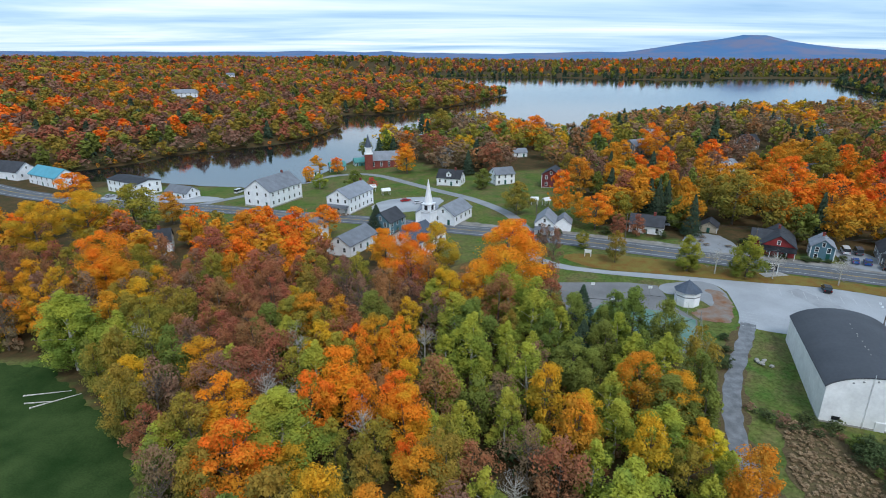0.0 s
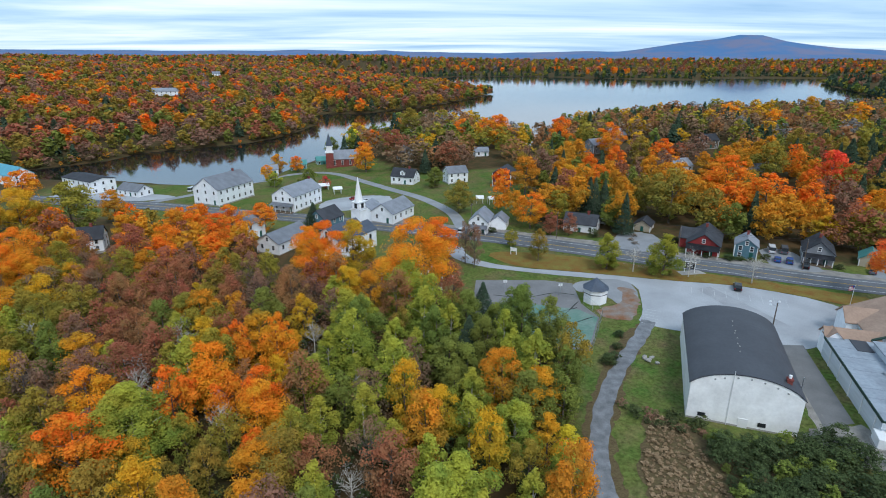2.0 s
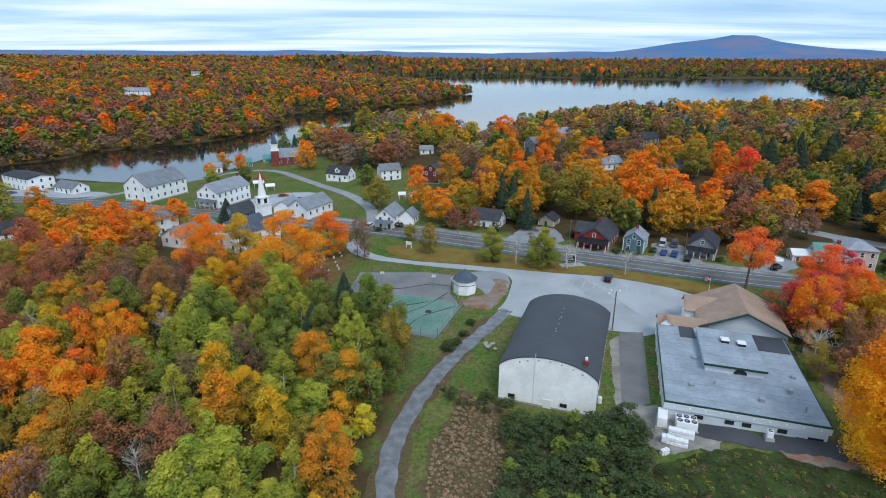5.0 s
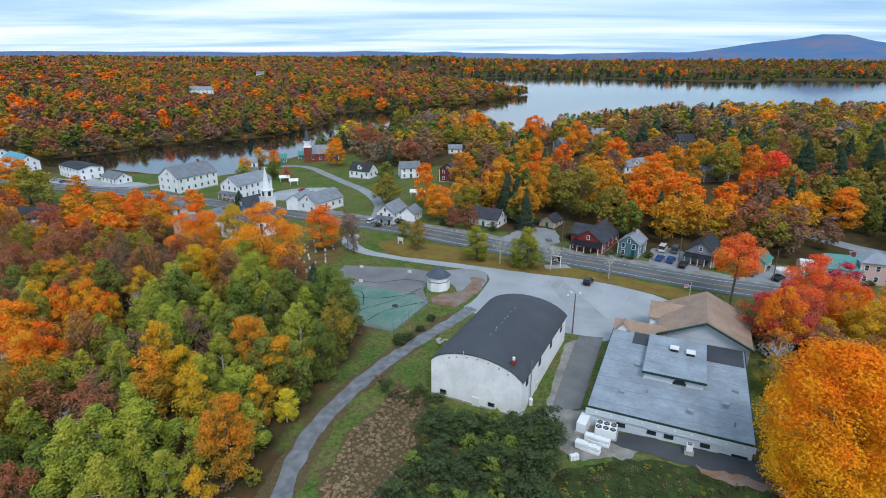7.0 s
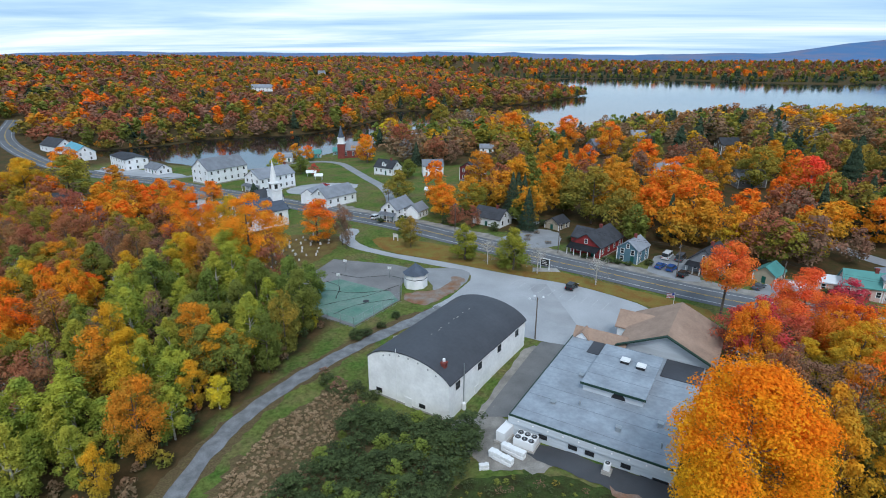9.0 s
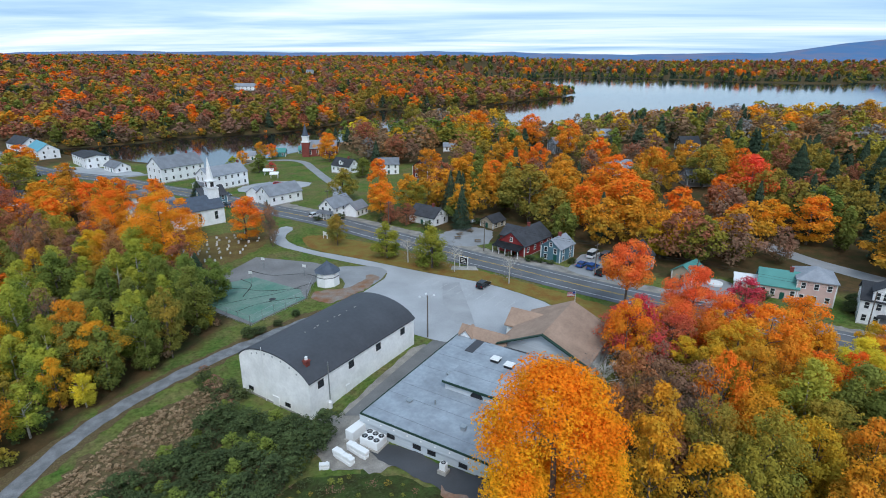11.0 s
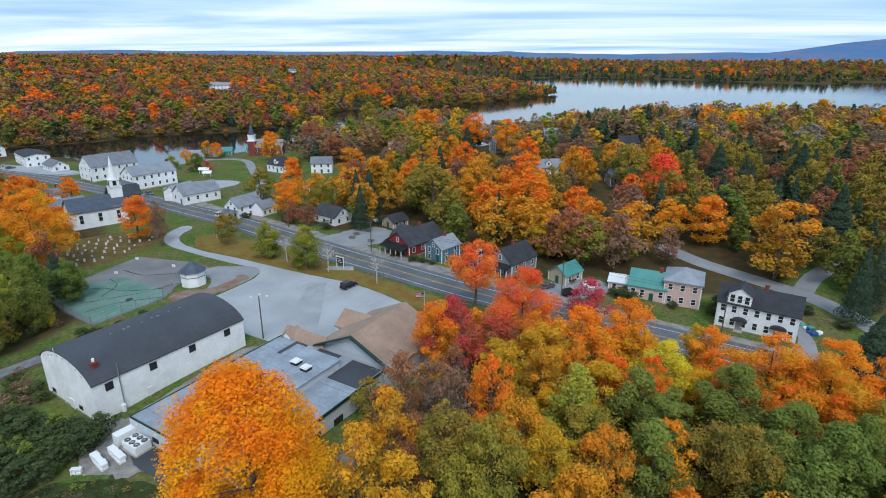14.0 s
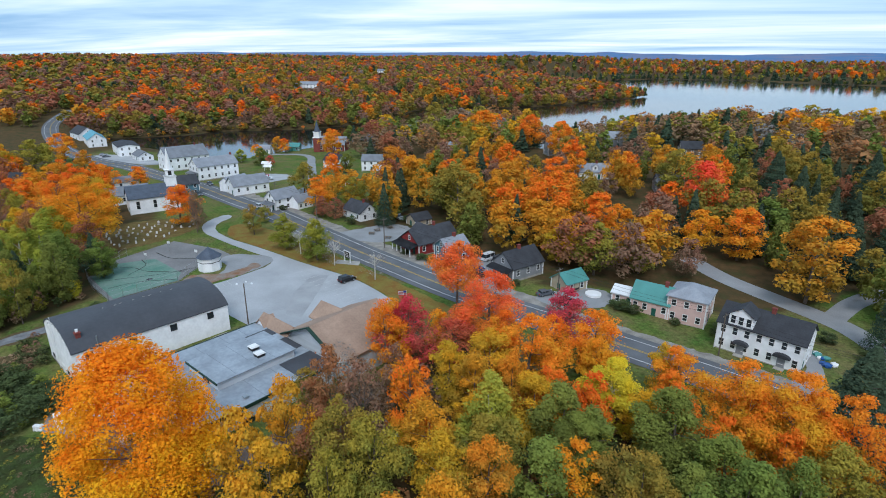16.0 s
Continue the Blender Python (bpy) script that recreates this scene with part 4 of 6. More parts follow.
# ---- village houses ----
# chapel with its steeple
chapel = house(-8.5, 170.5, 57, 17, 11, 6.0, 3.6, WHITE, SLATE, "white wooden chapel with a tall white steeple", 1, 3, 2, None, "end", name="chapel", category="church", winw=1.1, winh=2.8)
bm = bmesh.new(); box(bm, -1.9, 1.9, -1.9, 1.9, 5.5, 12.3); box(bm, -2.1, 2.1, -2.1, 2.1, 12.0, 12.3); box(bm, -1.5, 1.5, -1.5, 1.5, 12.3, 14.8); box(bm, -1.75, 1.75, -1.75, 1.75, 14.6, 14.85)
tower = part("tower", bm, WHITE, chapel); tower.location = (7.0, 0, 0)
bm = bmesh.new(); bmesh.ops.create_cone(bm, cap_ends=True, segments=8, radius1=1.45, radius2=.05, depth=8.0, matrix=Matrix.Translation((0, 0, 18.8))); part("spire", bm, TRIM, tower)
for k in range(4):
    bm = bmesh.new(); box(bm, -.6, .6, -.03, .03, -.8, .8)
    s = part("louvre", bm, DARK, tower); s.matrix_basis = pose(1.51 * math.cos(k * math.pi / 2), 1.51 * math.sin(k * math.pi / 2), 13.5, 0, 0, 90 * k + 90)
house(-77, 249, 67, 22, 14, 7.0, 4.8, WHITE, SHINGLE, "large white gabled hall with a grey roof", 2, 6, 3, .3, "end", z=-4.5)
house(-39.5, 233, 68, 20, 10.5, 6.6, 3.4, WHITE, SHINGLE, "white two-storey inn with a columned front porch", 2, 6, 3, .45, "end", porch=("-x", 2.4, 2.9), z=-3.4)
house(3.5, 208.5, 62, 15, 9.5, 4.2, 3.2, WHITE, SHINGLE, "white gabled house with grey roof near the road", 1, 4, 2, None, "end", z=-1.9, wing=(-2, 10, 11, 7, 3.4, 2.4, SHINGLE, 20))
house(36.5, 190.5, 75, 11, 6.5, 4.6, 2.8, WHITE, SHINGLE, "small white house with a grey roof and front porch", 2, 3, 2, None, "end", porch=("-x", 2, 2.6), wing=(4, -6, 7, 5.5, 3.2, 2.2, SHINGLE, 0), z=-.9)
house(107.5, 170.5, 62, 15, 9.5, 3.5, 3.3, REDWALL, DARKSHINGLE, "dark red house with charcoal roof and deep porch", 1, 4, 2, .1, "end", porch=("-x", 3.2, 2.7), z=-.9, wing=(1.0, 3.5, 8, 7, 3.5, 2.6, DARKSHINGLE, 90))
house(117.5, 164, 62, 7.8, 6.2, 4.3, 2.3, BLUEWALL, SHINGLE, "slate-blue house with a grey gable roof", 2, 2, 2, .1, "end", z=-.9)
house(138, 161, 60, 11, 8, 3.6, 3.4, GREYWALL, DARKSHINGLE, "grey bungalow with charcoal roof and front porch", 1, 3, 2, 0, "end", porch=("-x", 2.2, 2.5), z=-1)
house(94.5, 190, 60, 6.5, 5.5, 2.7, 1.8, TANWALL, DARKSHINGLE, "small tan shed with a dark roof", 1, 2, 1, None, "end", name="shed", category="shed", z=-.8)
house(72, 189, -25, 11, 7.5, 3.6, 2.8, WHITE, DARKSHINGLE, "white house with dark roof and mustard gable", 1, 3, 2, .2, "side", z=-.8)
house(181.2, 154.3, 78, 9.2, 8.2, 6.2, 2.5, PINK, SHINGLE, "pale pink two-storey house with grey hipped roof", 2, 3, 3, None, "side", z=-2.9, hip=True)
house(173.2, 154.8, -12, 8.6, 7, 3.9, 3.0, PINK, TEALROOF, "pale pink wing with a green metal roof", 1, 4, 1, .3, "side", z=-2.9)
house(166.8, 157.4, -12, 5.5, 5, 3.0, 1.2, PINK, WHITEROOF, "small pink lean-to with a white metal roof", 1, 2, 1, None, "side", z=-2.9)
white_house = house(195.2, 142.9, -20, 15.6, 9, 6.1, 2.9, WHITE, DARKSHINGLE, "large white two-storey house with black shingle roof", 2, 7, 3, .05, "end", z=-2.8, winw=.85, winh=1.5)
bm = bmesh.new(); gable_walls(bm, 4.4, 4.6, 2.6, 1.6, -.2); gd = part("wall_dormer", bm, WHITE, white_house); gd.matrix_basis = pose(-3.7, -2.42, 5.9, 0, 0, 90)
bm = bmesh.new(); roof_gable(bm, 4.4, 4.6, 2.6, 1.6, .3, .16); part("dormer_roof", bm, DARKSHINGLE, gd)
for y_ in (-1.45, 0, 1.45):
    window(gd, -2.2, y_, 1.5, -90, .85, 1.6)
for x_, w_ in ((-3.0, 1.5), (4.4, 1.6)):
    bm = bmesh.new(); prism(bm, [(w_ * math.cos(a_), .8 * math.sin(a_)) for a_ in [math.pi * k / 10 for k in range(11)]], -.95, 0); hd_ = part("door_hood", bm, DARKSHINGLE, white_house); hd_.location = (x_, -4.5, 2.5)
    bm = bmesh.new(); box(bm, -.7, .7, -.1, .02, 0, 2.4); part("front_door", bm, GREYWALL, white_house).location = (x_, -4.5, .1)
    bm = bmesh.new(); box(bm, -.9, .9, -1.3, 0, -.6, .2); part("step", bm, CONCRETE, white_house).location = (x_, -4.5, 0)
bm = bmesh.new(); box(bm, -7.9, 7.9, -.12, .12, 5.75, 6.0); part("cornice", bm, TRIM, white_house).location = (0, -4.6, 0)
house(152.5, 158, 55, 7, 5.5, 3.0, 2.0, TANWALL, TEALROOF, "small garage with a green metal roof", 1, 2, 1, None, "end", name="garage", category="garage", z=-2)
house(-154, 274, -30, 25, 12, 6.4, 1.2, WHITE, DARKSHINGLE, "white two-storey office block with a low dark roof", 2, 6, 3, None, "side", z=-6.4)
house(-125, 262, -25, 14, 8, 3.2, 2.4, WHITE, SHINGLE, "low white house with a grey gable roof", 1, 4, 2, None, "side", z=-6)
house(-205, 290, -30, 26, 11, 5.4, 3.8, WHITE, BLUEROOF, "white house with a bright blue metal roof", 2, 5, 2, None, "side", z=-6)
house(-236, 304, -20, 22, 12, 5.4, 4.4, WHITE, DARKSHINGLE, "white house with a dark roof by the road", 1, 4, 2, None, "side", z=-6)
house(-96, 176, 20, 11, 8, 4.5, 3.2, WHITE, DARKSHINGLE, "white house with a charcoal roof among trees", 2, 3, 2, .2, "side", z=-3.5)
house(-20, 196, 62, 10, 8, 5.0, 3.2, BLUEWALL, DARKSHINGLE, "dark blue house with charcoal roof", 2, 3, 2, None, "side")
house(-46, 188, 65, 9, 7, 6.0, 1.6, WHITE, SHINGLE, "narrow white house among orange trees", 2, 2, 2, None, "side")
house(-30, 176, 65, 16, 9, 4.0, 2.6, WHITE, SHINGLE, "long white building with a pale grey roof", 1, 4, 2, None, "side")
house(4, 276, -20, 12, 8, 4.0, 3.4, WHITE, DARKSHINGLE, "white house with a dark roof and dormer", 1, 4, 2, .2, "side", dormer=True)
house(29, 272, 20, 10, 8, 5.2, 2.6, WHITE, SHINGLE, "white house half hidden by trees", 2, 3, 2, None, "side")
house(52, 261, 70, 11, 8.5, 6.0, 2.6, BARNRED, DARKSHINGLE, "dark red barn-like house with grey roof", 2, 3, 2, None, "end")
house(46, 338, 10, 8, 6, 3.0, 2.0, WHITE, SHINGLE, "small white cottage with a grey roof", 1, 2, 1, None, "side")
house(139, 276, 25, 14, 8.5, 3.4, 3.0, WHITE, SHINGLE, "white house with a mauve-grey roof", 1, 4, 2, .1, "side", dormer=True)
house(112, 326, 30, 12, 9, 5, 3.0, GREYWALL, SHINGLE, "grey house among orange trees", 2, 3, 2, None, "side")
house(138, 372, 15, 14, 9, 5, 3.6, GREYWALL, SHINGLE, "grey house with pale dormers on the ridge", 2, 3, 2, .2, "side", dormer=True)
house(178, 330, 15, 10, 8, 5, 3, WOOD, DARKSHINGLE, "brown house half hidden by trees", 2, 3, 2, None, "side")
house(172, 262, 15, 12, 8, 4, 3, GREYWALL, SHINGLE, "pale grey house behind the trees", 1, 3, 2, None, "side")
house(-62, 325, 20, 9, 6, 3.4, 2.0, TEALWALL, TEALROOF, "low teal house by the lake", 1, 3, 2, None, "side", z=-5.8)
house(-50, 338, 20, 8, 6, 3.4, 2.0, TEALWALL, TEALROOF, "low teal cabin by the lake", 1, 3, 2, None, "side", z=-5.8)
house(-74, 312, 20, 7, 5, 3.2, 2.0, WHITE, SHINGLE, "small white porch house by the water", 1, 2, 1, None, "side", z=-6.0)
house(-304, 681, 12, 30, 10, 5, 3.6, WHITE, SHINGLE, "far white house on the wooded hill", 2, 6, 2, None, "side", wing=(-19, -2, 14, 8, 3.6, 2.4, SHINGLE, 0))
house(-345, 950, 20, 12, 9, 5, 3, WHITE, SHINGLE, "far white cottage high on the wooded hill", 2, 3, 2, None, "side")
# brick church
church = house(-35, 332, 12, 18, 9, 5.6, 4.4, BRICK, SHINGLE, "dark brick church with a pale belfry and blue spire", 1, 4, 2, None, "end", name="church", category="church", winw=1.0, winh=2.6, z=-5.4)
bm = bmesh.new(); box(bm, -2.2, 2.2, -2.2, 2.2, -.5, 9.5); tw = part("tower", bm, BRICK, church); tw.location = (-9.5, -3.5, 0)
bm = bmesh.new(); box(bm, -1.8, 1.8, -1.8, 1.8, 9.5, 13.2); box(bm, -2.4, 2.4, -2.4, 2.4, 9.3, 9.8); box(bm, -2.1, 2.1, -2.1, 2.1, 12.8, 13.2); part("belfry", bm, TRIM, tw)
bm = bmesh.new(); bmesh.ops.create_cone(bm, cap_ends=True, segments=8, radius1=2.0, radius2=.05, depth=7.5, matrix=Matrix.Translation((0, 0, 16.9))); part("spire", bm, SLATE, tw)


# ---- trees ----
def crown_points(shape, r, h, base, count, size, seed):
    """Leaf clumps of a crown: corners and faces. shape: round, oval, cone, sparse."""
    g = np.random.RandomState(seed)
    if shape == "cone":
        u = g.rand(count) ** 0.7
        z = base + (1 - u) * (h - base)
        layer = 0.72 + 0.28 * np.abs(np.sin(u * (h - base) * 2.2))
        rr = r * u * layer * np.sqrt(g.uniform(0.25, 1, count)) + 0.1
        a = g.uniform(0, 6.283, count)
        c = np.column_stack([rr * np.cos(a), rr * np.sin(a), z])
        out = np.column_stack([np.cos(a), np.sin(a), np.full(count, 0.45)])
    else:
        lobes = 110 if shape == "dome" else 36
        mid, hz = (base + h) / 2, (h - base) / 2
        hu = np.clip((np.arange(lobes) + .5) / lobes + g.uniform(-.05, .05, lobes), .03, .97)
        if shape == "dome":
            wide = np.where(hu < .36, .60 + 1.1 * hu, np.sqrt(np.clip(1 - (np.clip(hu - .36, 0, 1) / .62) ** 2, 0, 1)))
        elif shape == "oval":
            wide = np.where(hu < .3, .6 + 1.33 * hu, 1 - (np.clip(hu - .3, 0, 1) / .72) ** 1.7)
        else:
            wide = np.sin(np.pi * hu ** .85) ** .65
        wide = np.clip(wide, .08, 1) * (g.uniform(.92, 1.08, lobes) if shape == "dome" else g.uniform(.8, 1.15, lobes))
        la = np.arange(lobes) * 2.39996 + g.uniform(-.6, .6, lobes)
        reach = g.uniform(0.62, 0.80, lobes) if shape == "dome" else g.uniform(0.18, 0.86, lobes) ** .7
        lean = g.uniform(-.12, .12, 2) * r
        lc = np.column_stack([r * wide * np.cos(la) * reach + lean[0] * hu, r * wide * np.sin(la) * reach + lean[1] * hu, base + (h - base) * hu])
        size_l = r * g.uniform(0.20, 0.30, lobes) if shape == "dome" else r * g.uniform(0.15, 0.36, lobes) * (.55 + .5 * wide)
        weight = size_l ** 2 * g.uniform(.4, 1.5, lobes) * (g.rand(lobes) > .12)
        pick = g.choice(lobes, count, p=weight / weight.sum())
        d = g.normal(size=(count, 3)); d /= np.linalg.norm(d, axis=1)[:, None]
        d[:, 2] = np.where((d[:, 2] < -0.5) & (g.rand(count) < .6), -d[:, 2], d[:, 2])
        rad = size_l[pick] * (1.15 - 0.65 * g.rand(count) ** 1.3)
        c = lc[pick] + d * rad[:, None] * np.array([1, 1, 1.25 if shape == "oval" else .8])
        stray = g.rand(count) < (0.01 if shape == "dome" else 0.06)
        u = g.normal(size=(count, 3)); u /= np.linalg.norm(u, axis=1)[:, None]
        c = np.where(stray[:, None], np.array([0, 0, mid]) + u * np.array([r * .85, r * .85, hz]) * g.uniform(.4, .98, count)[:, None], c)
        out = d
    nrm = out * 0.8 + np.array([0, 0, .3]) + g.normal(size=(count, 3)) * 0.36
    nrm /= np.linalg.norm(nrm, axis=1)[:, None]
    side = np.cross(nrm, g.normal(size=(count, 3))); side /= np.linalg.norm(side, axis=1)[:, None] + 1e-9
    up = np.cross(nrm, side)
    s = size * g.uniform(0.55, 1.4, count)[:, None]
    k = g.uniform(0.6, 1.25, (count, 3, 1))
    v = np.stack([c + side * s * k[:, 0], c - side * s * .5 * k[:, 1] + up * s * .87, c - side * s * .5 - up * s * .87 * k[:, 2]], 1)
    f = np.arange(count * 3).reshape(-1, 3)
    return v.reshape(-1, 3), f


def fast_mesh(name, v, f, mats, index=None, height=None):
    """A mesh from arrays of corners and faces."""
    me = bpy.data.meshes.new(name)
    me.vertices.add(len(v)); me.vertices.foreach_set("co", np.asarray(v, np.float32).ravel())
    me.loops.add(f.size); me.loops.foreach_set("vertex_index", np.asarray(f, np.int32).ravel())
    me.polygons.add(len(f)); me.polygons.foreach_set("loop_start", np.arange(0, f.size, f.shape[1], dtype=np.int32))
    for m in mats:
        me.materials.append(m)
    if index is not None:
        me.polygons.foreach_set("material_index", np.asarray(index, np.int32))
    if height is not None:
        me.attributes.new("crown_height", "FLOAT", "POINT").data.foreach_set("value", np.asarray(height, np.float32))
    me.update()
    return me


def trunk_mesh(name, h, r, mat, seed, spread, base, bare=False):
    g = random.Random(seed)
    bm = bmesh.new()
    top = Vector((g.uniform(-.3, .3), g.uniform(-.3, .3), h * 0.8))
    fork = Vector((g.uniform(-.15, .15), g.uniform(-.15, .15), base + (h - base) * 0.25))
    rod(bm, (0, 0, -1.2), fork, r, r * .72, 7); rod(bm, fork, top, r * .72, r * .2, 6)
    for i in range(22 if bare else 7):
        a = i * 2.4 + g.uniform(-.4, .4)
        f = g.uniform(0.0, 0.75)
        s = fork.lerp(top, f)
        ln = spread * (1 - f * .6) * g.uniform(.6, .9)
        e = s + Vector((math.cos(a) * ln, math.sin(a) * ln, ln * g.uniform(.5, 1.1)))
        rod(bm, s, e, r * .32, r * .07, 5)
        if bare:
            for k in range(5):
                m_ = s.lerp(e, g.uniform(.35, .95))
                q = m_ + Vector((g.uniform(-1, 1), g.uniform(-1, 1), g.uniform(.3, 1.3))) * ln * .42
                rod(bm, m_, q, r * .13, r * .05, 4)
    me = bpy.data.meshes.new(name)
    bm.to_mesh(me); bm.free()
    me.materials.append(mat)
    return me


NAMES = {"bush": ("shrub", "dark green rounded garden shrub"), "amber": ("maple_tree", "large glowing orange maple beside the shop"), "orange": ("maple_tree", "bright orange maple in full autumn colour"), "gold": ("maple_tree", "golden orange maple with a rounded crown"),
         "linden": ("linden_tree", "neat green and yellow roadside linden"), "yellow": ("birch_tree", "yellow birch with a slender upright crown"), "lime": ("aspen_tree", "yellow-green aspen with an airy crown"),
         "green": ("ash_tree", "green broadleaf tree still in leaf"), "olive": ("oak_tree", "olive and bronze turning oak tree"),
         "red": ("maple_tree", "fiery red-orange maple with a dense crown"), "crimson": ("maple_tree", "crimson maple with thinning leaves"),
         "russet": ("oak_tree", "dull russet tree with thinning leaves"), "brown": ("beech_tree", "brown tree with sparse dry leaves"),
         "pine": ("pine_tree", "dark green pine with layered boughs"), "grey": ("bare_tree", "bare grey tree without leaves")}
THIN_STUFF = ("brown", "grey", "russet")
SHAPE = {"amber": "dome", "linden": "oval", "yellow": "oval", "lime": "oval", "green": "oval", "pine": "cone"}
THIN = {"russet": 0.7, "brown": 0.5, "crimson": 0.7, "grey": 0.12, "lime": 0.85, "pine": 0.6}
LIBRARY = {}


def tree_meshes(colour, variant, far=0, lift_=0.0):
    """Trunk and crown for a tree 12 m high with a crown 8 m across."""
    key = (colour, variant, far, lift_)
    if key not in LIBRARY:
        seed = 100 * sorted(NAMES).index(colour) + variant
        shape = SHAPE.get(colour, "round")
        r, base = {"round": (4.2, 1.2), "dome": (3.9, 0.8), "oval": (3.1, 1.2), "cone": (3.0, 0.6)}[shape]
        base += lift_
        n = int({0: 4600, 1: 5200, 2: 30000, 3: 10000}[far] * THIN.get(colour, 2.4 if colour == "amber" else 1.0))
        v, f = crown_points(shape, r, 12.0, base, n, {0: 0.190, 1: 0.205, 2: 0.088, 3: 0.135}[far] * (.7 if colour == "grey" else .8 if colour == "amber" else 1), seed)
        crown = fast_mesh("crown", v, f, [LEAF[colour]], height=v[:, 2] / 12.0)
        trunk = trunk_mesh("trunk", 12, 0.20, BIRCH if colour in ("yellow", "lime", "grey") else BARK, seed, r * .9, base + .8, colour in ("grey", "brown", "crimson"))
        LIBRARY[key] = (trunk, crown)
    return LIBRARY[key]


PLANTED = []


def tree(x, y, h, w, colour, variant=None, group="", z=None, far=0, lift_=0.0):
    """One tree h metres high and w metres across."""
    v = variant if variant is not None else int(abs(x * 7 + y * 3)) % 3
    across = {"oval": 5.4, "cone": 5.4}.get(SHAPE.get(colour, "round"), 7.5)
    if far == 0 and colour not in ("grey", "bush"):
        far = 0 if w / across < 1.12 else 3 if w / across < 1.75 else 2
    if colour == "pine":
        far = 2 if w / across > 1.6 else 3
    trunk, crown = tree_meshes(colour, v, far, lift_)
    turn = (x * 37.7 + y * 91.3) % 360
    m = pose(x, y, gz(x, y) if z is None else z, 0, 0, turn) @ Matrix.Diagonal((w / across, w / across, h / 12.0, 1))
    name, label = NAMES[colour]
    ob = thing(name, m, label, "tree", group)
    for n_, me in (("trunk", trunk), ("crown", crown)):
        c = new(n_, me)
        c.parent = ob
    PLANTED.append((x, y, w / 2))
    return ob


BIG = [
    (121.0, 60.2, 22.6, 18.5, "amber"), (70, 149.8, 10.5, 8.2, "linden"), (84.5, 144.9, 12, 9.4, "linden"), (51.5, 157.2, 10, 6.4, "olive"), (158, 126, 13.5, 11, "crimson"), (141, 108, 12, 9.5, "crimson"),
    (15.5, 126.5, 22.5, 19, "orange"), (-8.5, 135.5, 20, 14.5, "orange"), (20.5, 156.5, 14.5, 13, "orange"), (-2, 145, 17, 12, "gold"), (-17, 158, 12, 10, "orange"), (-49, 168, 14, 12, "orange"), (-60, 158, 14, 12, "orange"),
    (32, 152.5, 13, 5, "brown"), (29.5, 155.6, 13, 5, "brown"), (77, 147.5, 9, 7, "grey"), (91.2, 143.5, 9, 7, "grey"), (106.5, 139, 9, 7, "grey"), (66, 182, 8, 7, "russet"), (78, 197, 17, 8, "pine"), (82, 199, 16, 8, "pine"), (64, 197, 12, 10, "olive"),
    (74, 179.5, 3, 4, "bush"), (56, 185, 3, 4, "bush"),
]
SHRUBS = [(166, 151, 2.6, 5), (169, 150, 2.2, 4), (178.5, 148.6, 1.6, 2.6), (187.5, 147, 3, 4), (189, 150, 4, 5), (104, 161, 1.5, 3), (110, 159, 1.6, 4), (113, 158.5, 1.4, 3), (116, 157.6, 1.2, 2.4), (122, 160, 1.8, 3), (140, 153, 1.6, 3), (100, 176, 2, 3.5), (90, 190, 2.4, 4),
          (33, 182, 1.6, 3), (40, 186, 2, 3.5), (62, 110, 1.6, 2.5), (58, 101, 1.8, 3), (56.5, 99, 2.4, 3.5), (60, 105, 1.4, 2.4), (208, 152, 2.6, 4), (214, 146, 2.5, 4.5)]
for x, y, h, w in SHRUBS:
    tree(x, y, h, w, "bush", group="shrubs", far=1)
for x, y, h, w, c in BIG:
    tree(x, y, h, w, c, group="trees by the road")
tree(133.8, 127.2, 18, 11.5, "red", group="trees by the road", lift_=4.2)
TREES_VILLAGE = [
    (-74, 303, 8.6, 7.5, "orange"), (-74, 324, 11.5, 10.0, "gold"), (-60, 314, 9.7, 8.4, "orange"), (-20, 309, 16.8, 14.6, "orange"), (-37, 385, 13.6, 11.8, "yellow"), (-52, 378, 11.6, 10.1, "green"),
    (-5, 332, 19.6, 17.0, "russet"), (-2, 420, 21.0, 18.0, "olive"), (-24, 381, 12.6, 10.9, "orange"), (-62, 276, 7.9, 6.9, "lime"), (-44, 272, 9.7, 8.5, "green"), (-35, 269, 6.4, 5.6, "crimson"),
    (35, 381, 16.1, 14.0, "orange"), (58, 361, 21.0, 18.0, "orange"), (-49, 182, 13.3, 11.6, "orange"), (-41, 192, 11.7, 10.2, "orange"), (-24, 194, 10.8, 9.4, "pine"), (-109, 190, 20.6, 17.9, "olive"),
    (-107, 213, 12.9, 11.2, "gold"), (-160, 238, 17.0, 14.8, "orange"), (-86, 182, 11.1, 9.7, "gold"), (-66, 192, 11.7, 10.1, "orange"),
]
for x, y, h, w, c in TREES_VILLAGE:
    tree(x, y, h, w, c, group="village trees", far=1)
TREES_ROADSIDE = [
    (54, 190, 13.5, 11.8, "orange"), (73, 236, 12.5, 10.9, "gold"), (135, 228, 15.4, 13.4, "gold"), (138, 193, 20.2, 17.6, "orange"), (152, 177, 9.6, 8.4, "gold"), (29, 214, 13.0, 11.3, "olive"),
    (93, 339, 20.0, 17.4, "orange"), (53, 403, 17.1, 14.9, "orange"), (116, 314, 18.6, 16.2, "orange"), (152, 300, 7.9, 6.8, "orange"), (88, 232, 14.0, 12.2, "orange"), (173, 256, 18.3, 15.9, "olive"),
    (96, 210, 10.2, 8.9, "olive"), (60, 183, 7.7, 6.7, "russet"), (201, 209, 15.2, 13.2, "green"), (83, 190, 11.7, 10.1, "green"),
]
